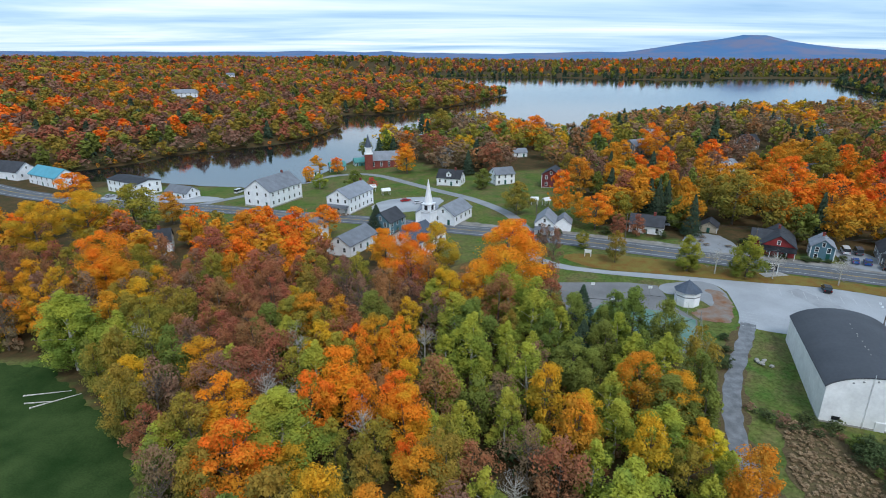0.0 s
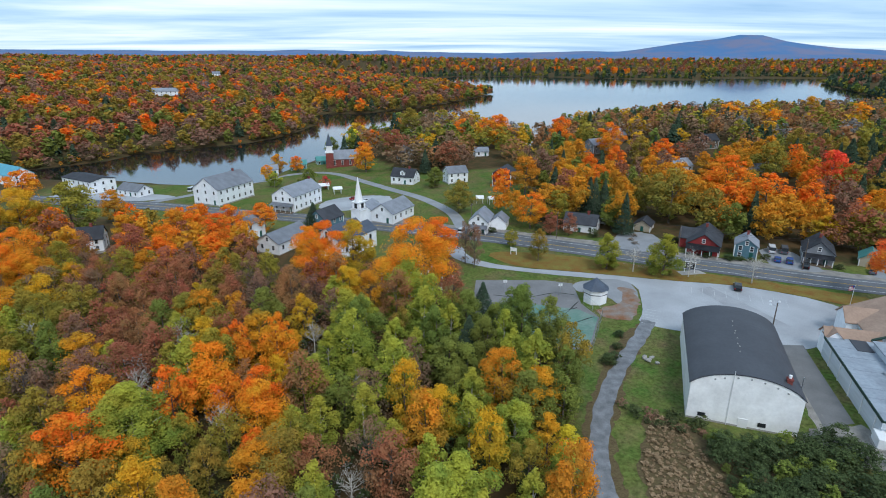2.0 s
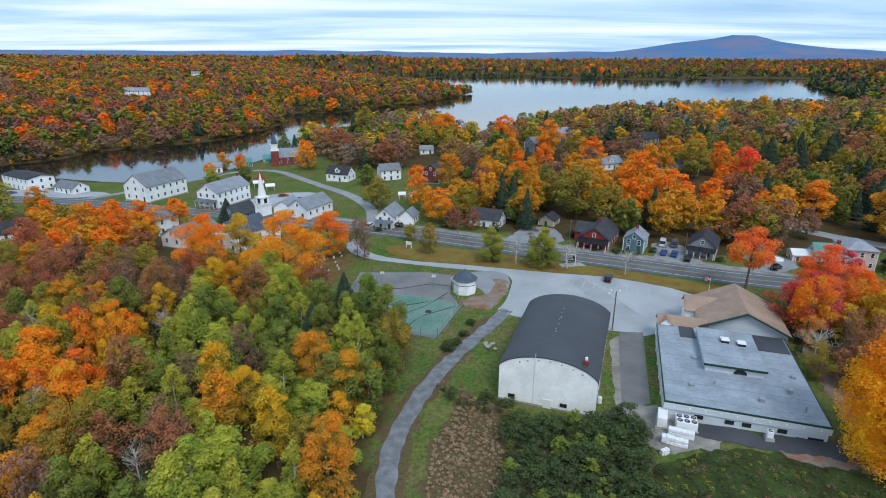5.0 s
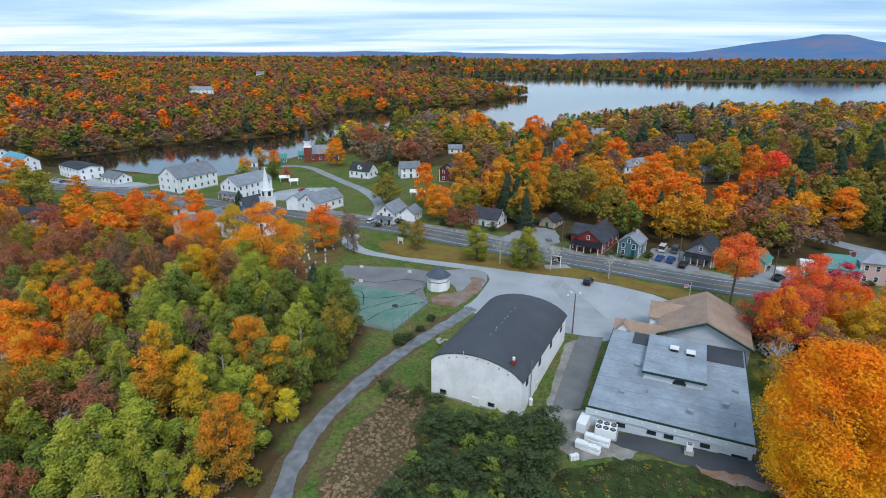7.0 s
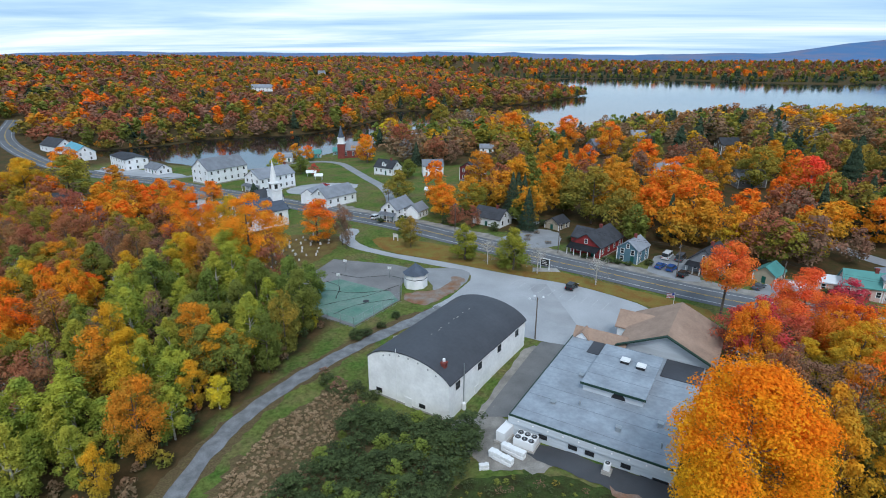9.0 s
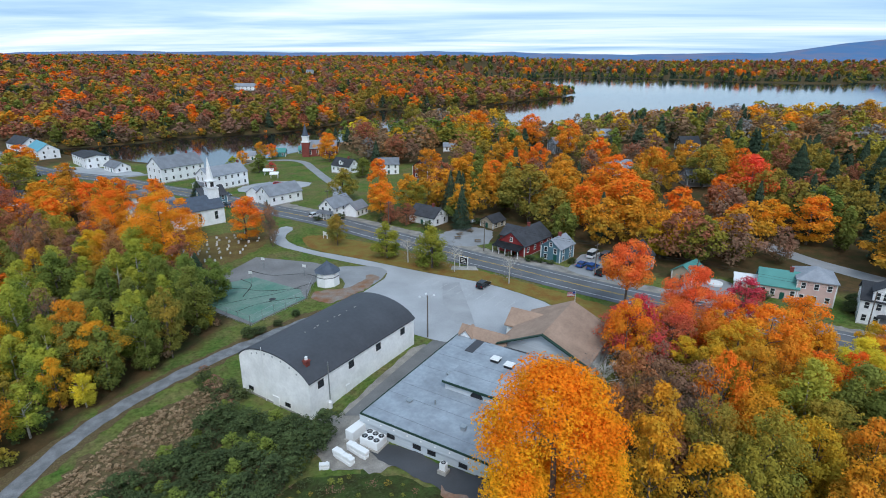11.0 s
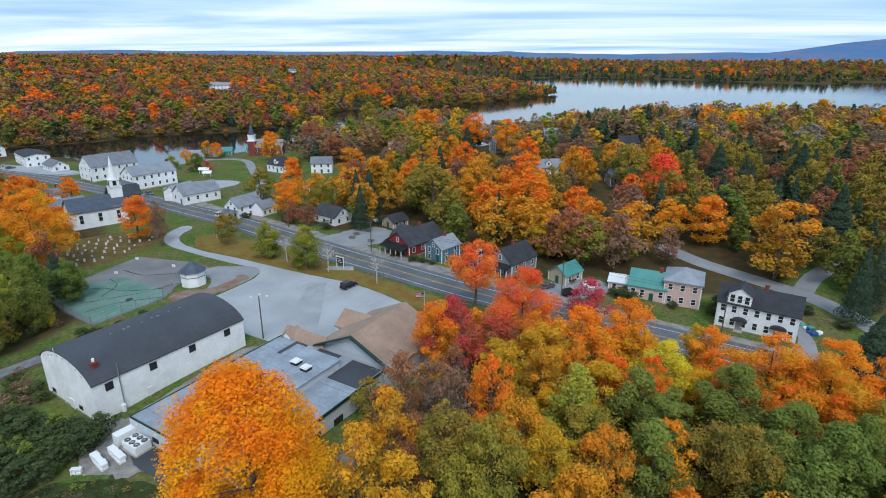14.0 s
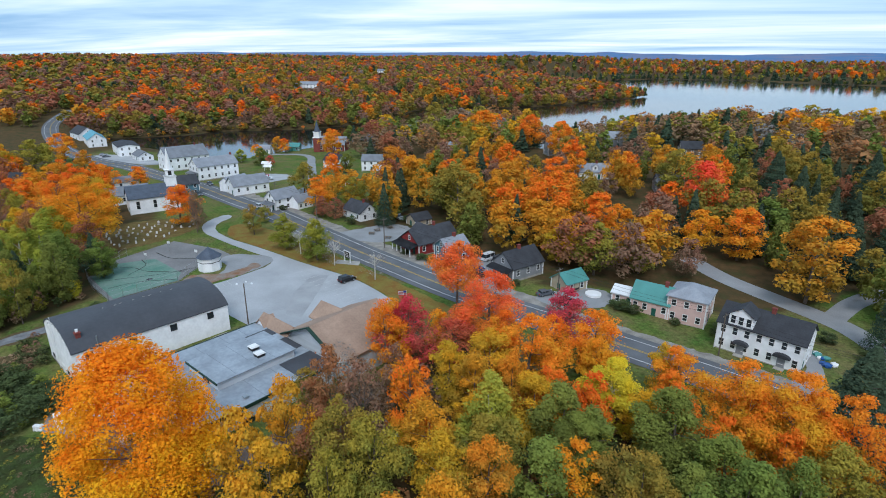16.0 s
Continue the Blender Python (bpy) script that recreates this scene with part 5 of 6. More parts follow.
for x, y, h, w, c in TREES_ROADSIDE:
    tree(x, y, h, w, c, group="village trees", far=1)
TREES_BACK = [
    (183, 227, 21.0, 18.0, "red"), (183, 197, 13.5, 11.8, "orange"), (193, 195, 16.0, 13.9, "orange"), (207, 172, 21.0, 18.0, "gold"), (168, 175, 10.0, 8.7, "olive"), (157, 169, 14.5, 12.6, "olive"),
    (147, 172, 11.2, 9.8, "gold"), (134, 215, 21.0, 18.0, "orange"), (117, 220, 17.3, 15.0, "gold"), (106, 197, 20.1, 17.5, "olive"), (75, 224, 15.7, 13.6, "gold"), (59, 240, 17.0, 14.8, "gold"),
    (159, 203, 10.9, 9.4, "orange"), (19, 262, 9.6, 8.4, "green"), (45, 170, 5.9, 5.2, "olive"), (308, 445, 21.0, 18.0, "gold"),
    (85, 183, 14.9, 7.5, "pine"), (206, 250, 21.0, 15.5, "pine"), (212, 235, 19.7, 12.3, "pine"), (236, 254, 21.0, 15.2, "pine"), (228, 195, 21.0, 13.1, "pine"), (217, 150, 18.1, 7.5, "pine"),
]
for x, y, h, w, c in TREES_BACK:
    tree(x, y, h, w, c, group="village trees", far=1)
TREES_BACK_MORE = [
    (223, 157, 17.0, 6.5, "pine"), (204, 112, 19, 16, "pine"), (267, 255, 21.0, 16.8, "pine"),
]
for x, y, h, w, c in TREES_BACK_MORE:
    tree(x, y, h, w, c, group="village trees", far=1)
TREES_RIGHT = [
    (131.5, 106, 12, 10, "crimson"), (134, 103, 15.3, 11.3, "crimson"), (145, 115, 17.8, 14.2, "red"), (156, 105, 16.2, 13.0, "orange"), (165, 116, 14.7, 11.8, "orange"), (150, 101, 13.4, 10.7, "gold"),
    (160, 92, 13.3, 10.7, "gold"), (170, 102, 13.0, 10.4, "yellow"), (179, 111, 12.6, 10.1, "orange"), (188, 110, 13.4, 10.8, "orange"), (194, 103, 16.9, 13.5, "orange"), (179, 94, 15.0, 12.0, "green"),
    (168, 87, 13.5, 10.8, "green"), (185, 88, 14.0, 11.2, "green"), (197, 93, 13.2, 10.6, "olive"), (149, 80, 12.4, 9.9, "gold"), (136, 84, 13.0, 9.4, "brown"), (143, 82, 6.5, 5.2, "yellow"),
    (129, 82, 8.8, 7.0, "russet"), (136, 74, 11.1, 8.9, "russet"), (152, 88, 9.9, 8.0, "gold"), (157, 80, 13.0, 10.4, "olive"), (174, 83, 12.8, 10.2, "olive"), (128, 90, 10.6, 8.5, "grey"),
]
for x, y, h, w, c in TREES_RIGHT:
    tree(x, y, h, w, c, group="trees of the wood")
TREES_RIGHT_MORE = [
    (125.5, 85, 8, 5.6, "olive"), (142, 102, 8.9, 7.1, "gold"),
]
for x, y, h, w, c in TREES_RIGHT_MORE:
    tree(x, y, h, w, c, group="trees of the wood")
TREES_LEFT = [
    (-64, 173, 15.1, 11.1, "gold"), (-64, 147, 17.3, 12.8, "russet"), (-2, 118, 12.6, 9.3, "lime"), (15, 118, 16.2, 12.0, "lime"), (32, 117, 10.8, 8.0, "pine"), (28, 100, 11.1, 8.2, "pine"),
    (39, 114, 10.6, 7.8, "green"), (24, 91, 11.8, 8.8, "green"), (13, 102, 9.7, 7.2, "lime"), (45, 102, 4.9, 3.6, "yellow"), (39, 79, 12.1, 9.0, "gold"), (34, 72, 11.4, 8.4, "lime"),
    (22, 75, 11.6, 8.6, "gold"), (25, 59, 12.4, 9.2, "lime"), (0, 85, 11.3, 8.4, "lime"), (-2, 76, 7.9, 5.9, "lime"), (4, 65, 10.7, 7.9, "russet"), (10, 62, 8.1, 6.0, "grey"),
    (-17, 105, 6.6, 4.9, "grey"), (-17, 83, 15.0, 11.1, "orange"), (-24, 70, 15.8, 11.7, "lime"), (-3, 62, 11.5, 8.5, "gold"), (-35, 88, 12.9, 9.6, "russet"), (-45, 102, 12.9, 9.5, "russet"),
]
for x, y, h, w, c in TREES_LEFT:
    tree(x, y, h, w, c, group="trees of the wood")
TREES_LEFT_MORE = [
    (-32, 107, 13.3, 9.9, "olive"), (-47, 131, 15.7, 11.6, "russet"), (-11, 100, 9.5, 7.1, "orange"), (10, 81, 10.9, 8.1, "brown"), (15, 72, 7.7, 5.7, "lime"), (42, 72, 6.5, 4.8, "yellow"),
]
for x, y, h, w, c in TREES_LEFT_MORE:
    tree(x, y, h, w, c, group="trees of the wood")
TREES_FIELD = [
    (-35, 77, 13.6, 10.4, "orange"), (-26, 70, 15.0, 11.6, "lime"), (-76, 102, 18.0, 13.9, "lime"), (-70, 118, 13.6, 10.5, "gold"), (-29, 64, 15.2, 11.7, "orange"), (-30, 109, 12.8, 9.9, "gold"),
    (-99, 116, 10.1, 7.8, "orange"), (-55, 86, 12.1, 9.3, "gold"), (-42, 70, 10.6, 8.1, "lime"), (-21, 100, 9.1, 7.0, "gold"), (-45, 91, 12.6, 9.7, "gold"), (-87, 134, 20.7, 15.9, "orange"),
    (-118, 178, 21.0, 18.0, "gold"), (-127, 166, 20.6, 15.8, "gold"),
]
for x, y, h, w, c in TREES_FIELD:
    tree(x, y, h, w, c, group="trees of the wood")


def scatter(poly, gap, seed, avoid=()):
    """Uneven places inside a polygon at least gap apart."""
    g = np.random.RandomState(seed)
    xs, ys = [q[0] for q in poly], [q[1] for q in poly]
    area = (max(xs) - min(xs)) * (max(ys) - min(ys))
    n = int(area / gap ** 2 * 6)
    cx, cy = g.uniform(min(xs), max(xs), n), g.uniform(min(ys), max(ys), n)
    ok = inside(cx, cy, poly)
    cx, cy = cx[ok], cy[ok]
    cell = {}
    kept = []
    for x, y in zip(cx, cy):
        i, j = int(x // gap), int(y // gap)
        if any((x - a) ** 2 + (y - b) ** 2 < gap * gap for di in (-1, 0, 1) for dj in (-1, 0, 1) for a, b in cell.get((i + di, j + dj), ())):
            continue
        cell.setdefault((i, j), []).append((x, y))
        kept.append((x, y))
    return kept


def clear_of_planted(x, y, f=0.75):
    return all((x - a) ** 2 + (y - b) ** 2 > (r * f) ** 2 for a, b, r in PLANTED)


def patch_colour(x, y, mix, g, size=26.0):
    """A colour from the mix: (colour, weight) pairs in an order, chosen mostly by slow noise so that like trees stand together."""
    total = sum(w for _, w in mix)
    t = 0.5 + 0.62 * noise.noise((x / size, y / size, 3.3))
    t = (0.3 * t + 0.7 * g.random()) * total
    for c, w in mix:
        t -= w
        if t <= 0:
            return c
    return mix[-1][0]


# the mixed wood between the field and the track
WOOD_LEFT = [(-70, 96), (-46, 70), (-36, 46), (44, 46), (42, 64), (44, 78), (47, 92), (48, 104), (40, 108), (30, 112), (26, 122), (12, 126), (-10, 128), (-40, 140), (-80, 150), (-120, 150), (-120, 112), (-86, 108)]
WOOD_RIGHT = [(128, 78), (124, 60), (140, 56), (200, 62), (222, 76), (215, 96), (200, 107), (180, 114), (160, 118), (146, 120), (134, 112), (128, 98)]
STANDS = [(-34, 95, "russet"), (-17, 90, "orange"), (-16, 78, "orange"), (-9, 62, "olive"), (4, 55, "gold"), (8, 60, "russet"), (-4, 52, "gold"), (9, 71, "brown"), (7, 100, "lime"), (22, 82, "green"), (27, 95, "green"), (36, 78, "gold"),
          (28, 52, "lime"), (25, 74, "olive"), (8, 86, "lime"), (-24, 106, "olive"), (-19, 113, "russet"), (33, 88, "gold"), (39, 100, "green"), (34, 68, "gold"), (-68, 96, "lime"), (-62, 83, "olive"), (-44, 75, "olive"), (-32, 70, "orange")]
STANDS += [(-22, 63, "gold"), (-28, 57, "orange"), (-36, 91, "brown"), (-29, 98, "gold"), (-21, 101, "russet"), (18, 75, "gold"), (3, 82, "green"), (-8, 70, "orange"), (0, 68, "olive"), (40, 88, "green"), (14, 92, "lime"), (-48, 110, "russet"),
           (175, 80, "green"), (164, 74, "green"), (185, 82, "green"), (195, 82, "green"), (168, 86, "green"), (155, 73, "gold"), (145, 68, "olive"), (134, 66, "gold"), (136, 74, "gold"), (178, 72, "green"), (190, 74, "green"), (139, 105, "crimson"), (133, 97, "crimson"), (144, 112, "crimson"), (137, 91, "brown"), (133, 84, "gold")]
g = random.Random(4)
for poly, gap, mix, hi, seed in ((WOOD_LEFT, 4.7, (("orange", 1.2), ("russet", 2.6), ("gold", 1.8), ("brown", 2.0), ("grey", .6), ("olive", 2.4), ("green", 1.0), ("lime", 2.2), ("orange", .5)), 13, 1),
                                 (WOOD_RIGHT, 5.6, (("red", 1), ("orange", 3.6), ("gold", 2), ("olive", 1.6), ("lime", 1.2), ("green", 1.0), ("yellow", .9), ("brown", .9)), 14, 2)):
    for x, y in scatter(poly, gap, seed):
        if not clear_of_planted(x, y):
            continue
        c = patch_colour(x, y, mix, g)
        if poly is WOOD_LEFT and y > 112:
            c = patch_colour(x, y, (("orange", 1.7), ("gold", 1.9), ("russet", 2.4), ("brown", 1.2), ("olive", 2), ("lime", .8), ("orange", .5)), g)
        elif poly is WOOD_LEFT and x > 2 and y > 50:
            c = patch_colour(x, y, (("brown", 1.2), ("lime", 4), ("green", 1.6), ("olive", 1), ("gold", 1.3), ("yellow", 1.2)), g)
        if poly is WOOD_RIGHT and y > 92:
            c = patch_colour(x, y, (("red", 1.4), ("orange", 4), ("gold", 2.2), ("yellow", .8), ("crimson", .4)), g)
        if poly is WOOD_RIGHT and x < 141 and y < 99:
            if x < 131.5:
                continue
            c = patch_colour(x, y, (("russet", 1), ("brown", 1.2), ("olive", 1), ("crimson", 1.0), ("grey", 1.0)) if y > 86 else (("gold", 2.4), ("yellow", .8), ("russet", .8), ("brown", .8), ("olive", 1), ("grey", .4)), g)
        near = min(STANDS, key=lambda q: (q[0] - x) ** 2 + (q[1] - y) ** 2)
        if math.hypot(near[0] - x, near[1] - y) < 9 and g.random() < .5:
            c = near[2]
        h = hi * g.uniform(.75, 1.2)
        tree(x, y, h, min(h * g.uniform(.44, .64), 8.5), c, group="trees of the wood")

# woods round the village and beyond the water, as one mass each
HOUSES = [(o.location.x, o.location.y) for o in scene.objects if o.type == "EMPTY" and o.get("category") in ("house", "church", "shed", "garage", "hall", "shop")]


def far_wood(name, places, heights, colours, clumps, leaf, label, spread=1.0):
    """Many trees joined: places, heights and colours tree by tree."""
    keys = list(LEAF)
    lib = {}
    for c in sorted(set(colours)):
        for v in range(3):
            shape = SHAPE.get(c, "round")
            r, base = {"round": (4.6, 1.5), "oval": (3.4, 1.2), "cone": (3.0, 0.8)}[shape]
            lib[c, v] = crown_points(shape, r, 12.0, base, int(clumps * (0.7 if c in THIN_STUFF else 1)), leaf, 900 + 10 * keys.index(c) + v)
    V, F, I, H = [], [], [], []
    off = 0
    px = np.array([p[0] for p in places]); py = np.array([p[1] for p in places])
    pz = ground(px, py)
    rs = np.random.RandomState(7)
    for i, (x, y) in enumerate(places):
        c = colours[i]
        v, f = lib[c, i % 3]
        a = rs.uniform(0, 6.283); s = heights[i] / 12.0; w = s * rs.uniform(.9, 1.25) * spread
        ca, sa = np.cos(a) * w, np.sin(a) * w
        V.append(np.column_stack([v[:, 0] * ca - v[:, 1] * sa + x, v[:, 0] * sa + v[:, 1] * ca + y, v[:, 2] * s + pz[i]]))
        F.append(f + off); off += len(v); H.append(v[:, 2] / 12.0)
        I.append(np.full(len(f), keys.index(c)))
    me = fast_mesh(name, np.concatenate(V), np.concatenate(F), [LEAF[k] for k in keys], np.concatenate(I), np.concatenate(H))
    return tagged(new(name, me), label, "woods", kind="stuff")


def by_water(places, colours, reach, share, gen):
    """Dark conifers stand along the shore."""
    d = edge_distance(np.array([p[0] for p in places]), np.array([p[1] for p in places]), SHORE)
    return ["pine" if k < reach and gen.random() < share else c for c, k in zip(colours, d)]


def dry(places, margin=3):
    px, py = np.array([p[0] for p in places]), np.array([p[1] for p in places])
    wet = inside(px, py, SHORE)
    d = edge_distance(px, py, SHORE)
    rd = edge_distance(px, py, [(q.x, q.y) for q in HIGHWAY], False)
    rd = np.minimum(rd, edge_distance(px, py, [(q.x, q.y) for q in SIDE], False))
    ok = ~wet & (d > margin) & (rd > 9)
    return [p for p, k in zip(places, ok) if k]


def off_houses(places, r):
    """Leaves out places on the houses and in the clearings on their south side."""
    res = []
    for x, y in places:
        free = True
        for a, b in HOUSES:
            if abs(x - a) > 130 or abs(y - b) > 130:
                continue
            v = Vector((95 - a, 10 - b)).normalized()
            s, q = (x - a) * v.x + (y - b) * v.y, (x - a) * -v.y + (y - b) * v.x
            if (x - a) ** 2 + (y - b) ** 2 < r * r or (0 < s < (20 if b < 240 else 55 if b < 600 else 120) and abs(q) < (7.5 if b < 240 else 9 if b < 600 else 17)):
                free = False
                break
        if free:
            res.append((x, y))
    return res


# this side of the lake
MID = [(46, 198), (60, 192), (64, 182), (84, 184), (100, 199), (104, 186), (121, 174), (128, 169), (146, 162), (168, 164), (184, 174), (196, 190), (212, 182), (235, 150), (260, 110), (420, 60), (520, 300), (560, 560), (430, 610), (260, 570), (100, 545), (30, 565), (-25, 590), (-55, 500), (-48, 400), (-40, 355), (-12, 340), (0, 300), (20, 292), (62, 300), (60, 250), (40, 240)]
pl = off_houses(dry(scatter(MID, 8.2, 11)), 9)
pl = [p for p in pl if clear_of_planted(*p)]
mixm = (("orange", 2.2), ("gold", 2.6), ("russet", 1.1), ("olive", 1.0), ("brown", 1.0), ("green", 1.2), ("pine", 1.0), ("orange", 1.2), ("red", .4))
mixl = (("orange", 1.3), ("russet", 2.0), ("gold", .8), ("brown", 2.0), ("grey", .4), ("olive", .9), ("green", 1.0), ("pine", 1.7), ("orange", .8))
g = random.Random(5)
for name, some, clumps, leaf, label in (
        ("village_woods", [p for p in pl if p[1] < 300 and p[0] < 270], 2000, 0.33, "orange and olive autumn woods behind the houses"),
        ("lakeside_woods", [p for i, p in enumerate(pl) if not (p[1] < 300 and p[0] < 270) and i % 3], 430, 0.58, "russet and golden woods on the ridge before the lake")):
    mixp = (("pine", 4), ("olive", 1.5), ("russet", 1.2), ("green", 1.5), ("gold", .8))
    far_wood(name, some, [g.uniform(11, 17.5) for _ in some], [patch_colour(x, y, mixp if x > 192 and 165 < y < 330 else mixm if name == "village_woods" else mixl, g, 40) for x, y in some], clumps, leaf, label, 1.0 if name == "village_woods" else 1.25)
# low growth under the trees
for name, poly, gap, seed, lo, hi, mix, label in (
        ("undergrowth", WOOD_LEFT, 3.3, 21, 1.8, 4, (("bush", 3), ("olive", 1), ("brown", 1.5), ("russet", 1), ("gold", .4)), "low autumn undergrowth beneath the wood"),
        ("undergrowth", WOOD_RIGHT, 3.6, 22, 1.8, 4, (("bush", 3), ("olive", 1), ("russet", 1.5), ("gold", .6)), "low autumn undergrowth beneath the trees"),
        ("thicket", [(67, 77), (72, 74.5), (80, 73), (84, 76), (88, 72), (86, 62), (84, 50), (62, 50), (64, 57), (65, 66)], 1.45, 23, 1.4, 4.0, (("bush", 5), ("green", 1.5), ("olive", .4)), "dense dark green thicket beside the hall"),
        ("brush", [(55, 86), (61, 84), (68, 80.5), (67, 77), (60, 79), (56, 82)], 1.2, 24, .7, 1.9, (("bush", 3), ("brown", 1.5), ("olive", 1)), "low brown brush in front of the hall"),
        ("rough_growth", [(86, 62), (92, 63.5), (99, 64.5), (109, 61), (118, 59.5), (128, 60), (124, 44), (84, 40), (82, 50)], 1.1, 25, .25, .9, (("bush", 5), ("green", 1.5), ("olive", .8), ("brown", 2.5), ("straw", .9)), "rough low growth of weeds and brambles")):
    pu = scatter(poly, gap, seed)
    far_wood(name, pu, [g.uniform(lo, hi) for _ in pu], [patch_colour(x, y, mix, g, 12) for x, y in pu], {"undergrowth": 170, "thicket": 800, "brush": 240, "rough_growth": 70}[name], {"undergrowth": 1.0, "thicket": 0.36}.get(name, 0.7), label, {"undergrowth": 1.0, "rough_growth": 2.6}.get(name, 1.7))
# the village's near side
VIL = [(-140, 160), (-80, 152), (-40, 142), (-30, 165), (-60, 188), (-100, 194), (-140, 198), (-230, 210), (-230, 150)]
pl = [p for p in off_houses(dry(scatter(VIL, 8.5, 12)), 9) if clear_of_planted(*p)]
far_wood("roadside_woods", pl, [g.uniform(10, 15) for _ in pl], [patch_colour(x, y, (("orange", 3), ("gold", 2.4), ("russet", 1.8), ("olive", 1.5), ("green", .9)), g, 40) for x, y in pl], 1600, 0.37, "orange and golden autumn trees along the village road")
# beyond the near arm
ARM = [(-226, 314), (-175, 345), (-125, 385), (-98, 430), (-80, 550), (-90, 640), (-55, 655), (10, 690), (50, 740), (100, 850), (150, 994), (70, 1090), (-40, 1190), (-150, 1300), (-900, 1300), (-900, 250), (-420, 262), (-330, 300), (-270, 318)]
pl = off_houses(dry(scatter(ARM, 9.6, 13), 1.0), 16)
mixf = (("gold", 2.2), ("orange", .9), ("russet", 1.7), ("brown", 1.7), ("olive", 2.6), ("green", 1.4), ("pine", 1.2), ("grey", .6), ("orange", .4))
front = [x > -420 and y < 800 for x, y in pl]
for name, keep, clumps, leaf, label in (("hill_woods", True, 230, 1.0, "russet autumn woods on the slope across the water"), ("hill_woods", False, 100, 1.55, "russet autumn woods over the far hill")):
    some = [q for q, k in zip(pl, front) if k == keep]
    far_wood(name, some, [g.uniform(9, 14.5) for _ in some], by_water(some, [patch_colour(x, y, mixf, g, 60) for x, y in some], 10, .12, g), clumps, leaf, label, 1.35)
REST = [(-2600, 900), (-900, 1300), (-150, 1310), (-150, 1500), (74, 1780), (313, 1795), (512, 1646), (736, 1575), (818, 1728), (973, 1736), (1120, 1705), (1500, 1765), (1520, 1640), (1180, 1550), (930, 1390), (775, 1040), (715, 895), (560, 600), (520, 300), (420, 60), (900, 200), (2300, 1500), (3200, 2800), (-2600, 2800)]
pl = dry(scatter(REST, 29, 14), 5)
far_wood("distant_woods", pl, [g.uniform(12, 19) for _ in pl], by_water(pl, [patch_colour(x, y, mixf, g, 150) for x, y in pl], 60, .75, g), 44, 3.4, "distant autumn forest reaching the horizon")
# dark conifers along the far shores
rim = []
for (ax, ay), (bx, by) in zip(SHORE, SHORE[1:] + SHORE[:1]):
    n = int(math.hypot(bx - ax, by - ay) / 7)
    for i in range(n):
        x, y = ax + (bx - ax) * i / n + g.uniform(-14, 14), ay + (by - ay) * i / n + g.uniform(-14, 14)
        if y > 850 or (x > 200 and y > 560):
            rim.append((x, y))
rim = dry(rim, 1.5)
far_wood("shore_conifers", rim, [g.uniform(10, 17) for _ in rim], [("pine", "pine", "olive", "pine", "green")[i % 5] for i in range(len(rim))], 60, 1.9, "dark conifers lining the far lake shore")
# low growth down to the water's edge
for name, near, gap, lo, hi, clumps, leaf, label in (("shore_growth", True, 3.2, 2.5, 6.5, 90, 1.0, "bushes and young trees along the near water's edge"), ("shore_growth", False, 6.0, 6, 10, 60, 1.9, "dark growth along the far water's edge")):
    edge_places = []
    for (ax, ay), (bx, by) in zip(SHORE, SHORE[1:] + SHORE[:1]):
        for i in range(int(math.hypot(bx - ax, by - ay) / gap * 2)):
            f_ = g.random()
            x, y = ax + (bx - ax) * f_ + g.uniform(-7, 7), ay + (by - ay) * f_ + g.uniform(-7, 7)
            if (near and x < 170 and 640 < y < 1100) or (near and y <= 640 and (x < -95 or y > 460) and (y > 318 or x < -200)) or (not near and (y >= 1100 or x >= 640)):
                edge_places.append((x, y))
    edge_places = dry(edge_places, .4)
    far_wood(name, edge_places, [g.uniform(lo, hi) for _ in edge_places], [patch_colour(x, y, (("bush", 2), ("olive", 2), ("gold", 1.2), ("brown", 1), ("green", 1.5), ("orange", .6)) if near else (("pine", 3), ("green", 1), ("olive", 1)), g, 25) for x, y in edge_places], clumps, leaf, label, 1.5)
# tufts in the rough dry grass
tufts = scatter([(64, 81), (60.5, 82.5), (57.5, 78), (54, 70), (53, 60), (54, 48), (62, 48), (64, 58), (65, 68)], .75, 41)
far_wood("dry_tufts", tufts, [g.uniform(.25, .7) for _ in tufts], ["straw"] * len(tufts), 40, 1.9, "tufts of dry straw-coloured grass", 2.4)


# ---- vehicles ----
def car_paint(name, base):
    m = material(name, base, 0.25, 0.2, vary=0.05, bump=0, spec=0.6)
    return m


PAINT = {"black": car_paint("black_car_paint", (0.012, 0.012, 0.014)), "white": car_paint("white_car_paint", (0.75, 0.76, 0.78)), "blue": car_paint("blue_car_paint", (0.03, 0.10, 0.32)),
         "grey": car_paint("grey_car_paint", (0.12, 0.13, 0.15)), "red": car_paint("red_car_paint", (0.38, 0.02, 0.02)), "silver": car_paint("silver_car_paint", (0.45, 0.46, 0.48))}
LAMPGLASS = material("headlamp_glass", (0.7, 0.72, 0.75), 0.1, vary=0.05, bump=0, spec=0.7)
TAILRED = material("tail_lamp", (0.4, 0.01, 0.01), 0.2, vary=0.05, bump=0)


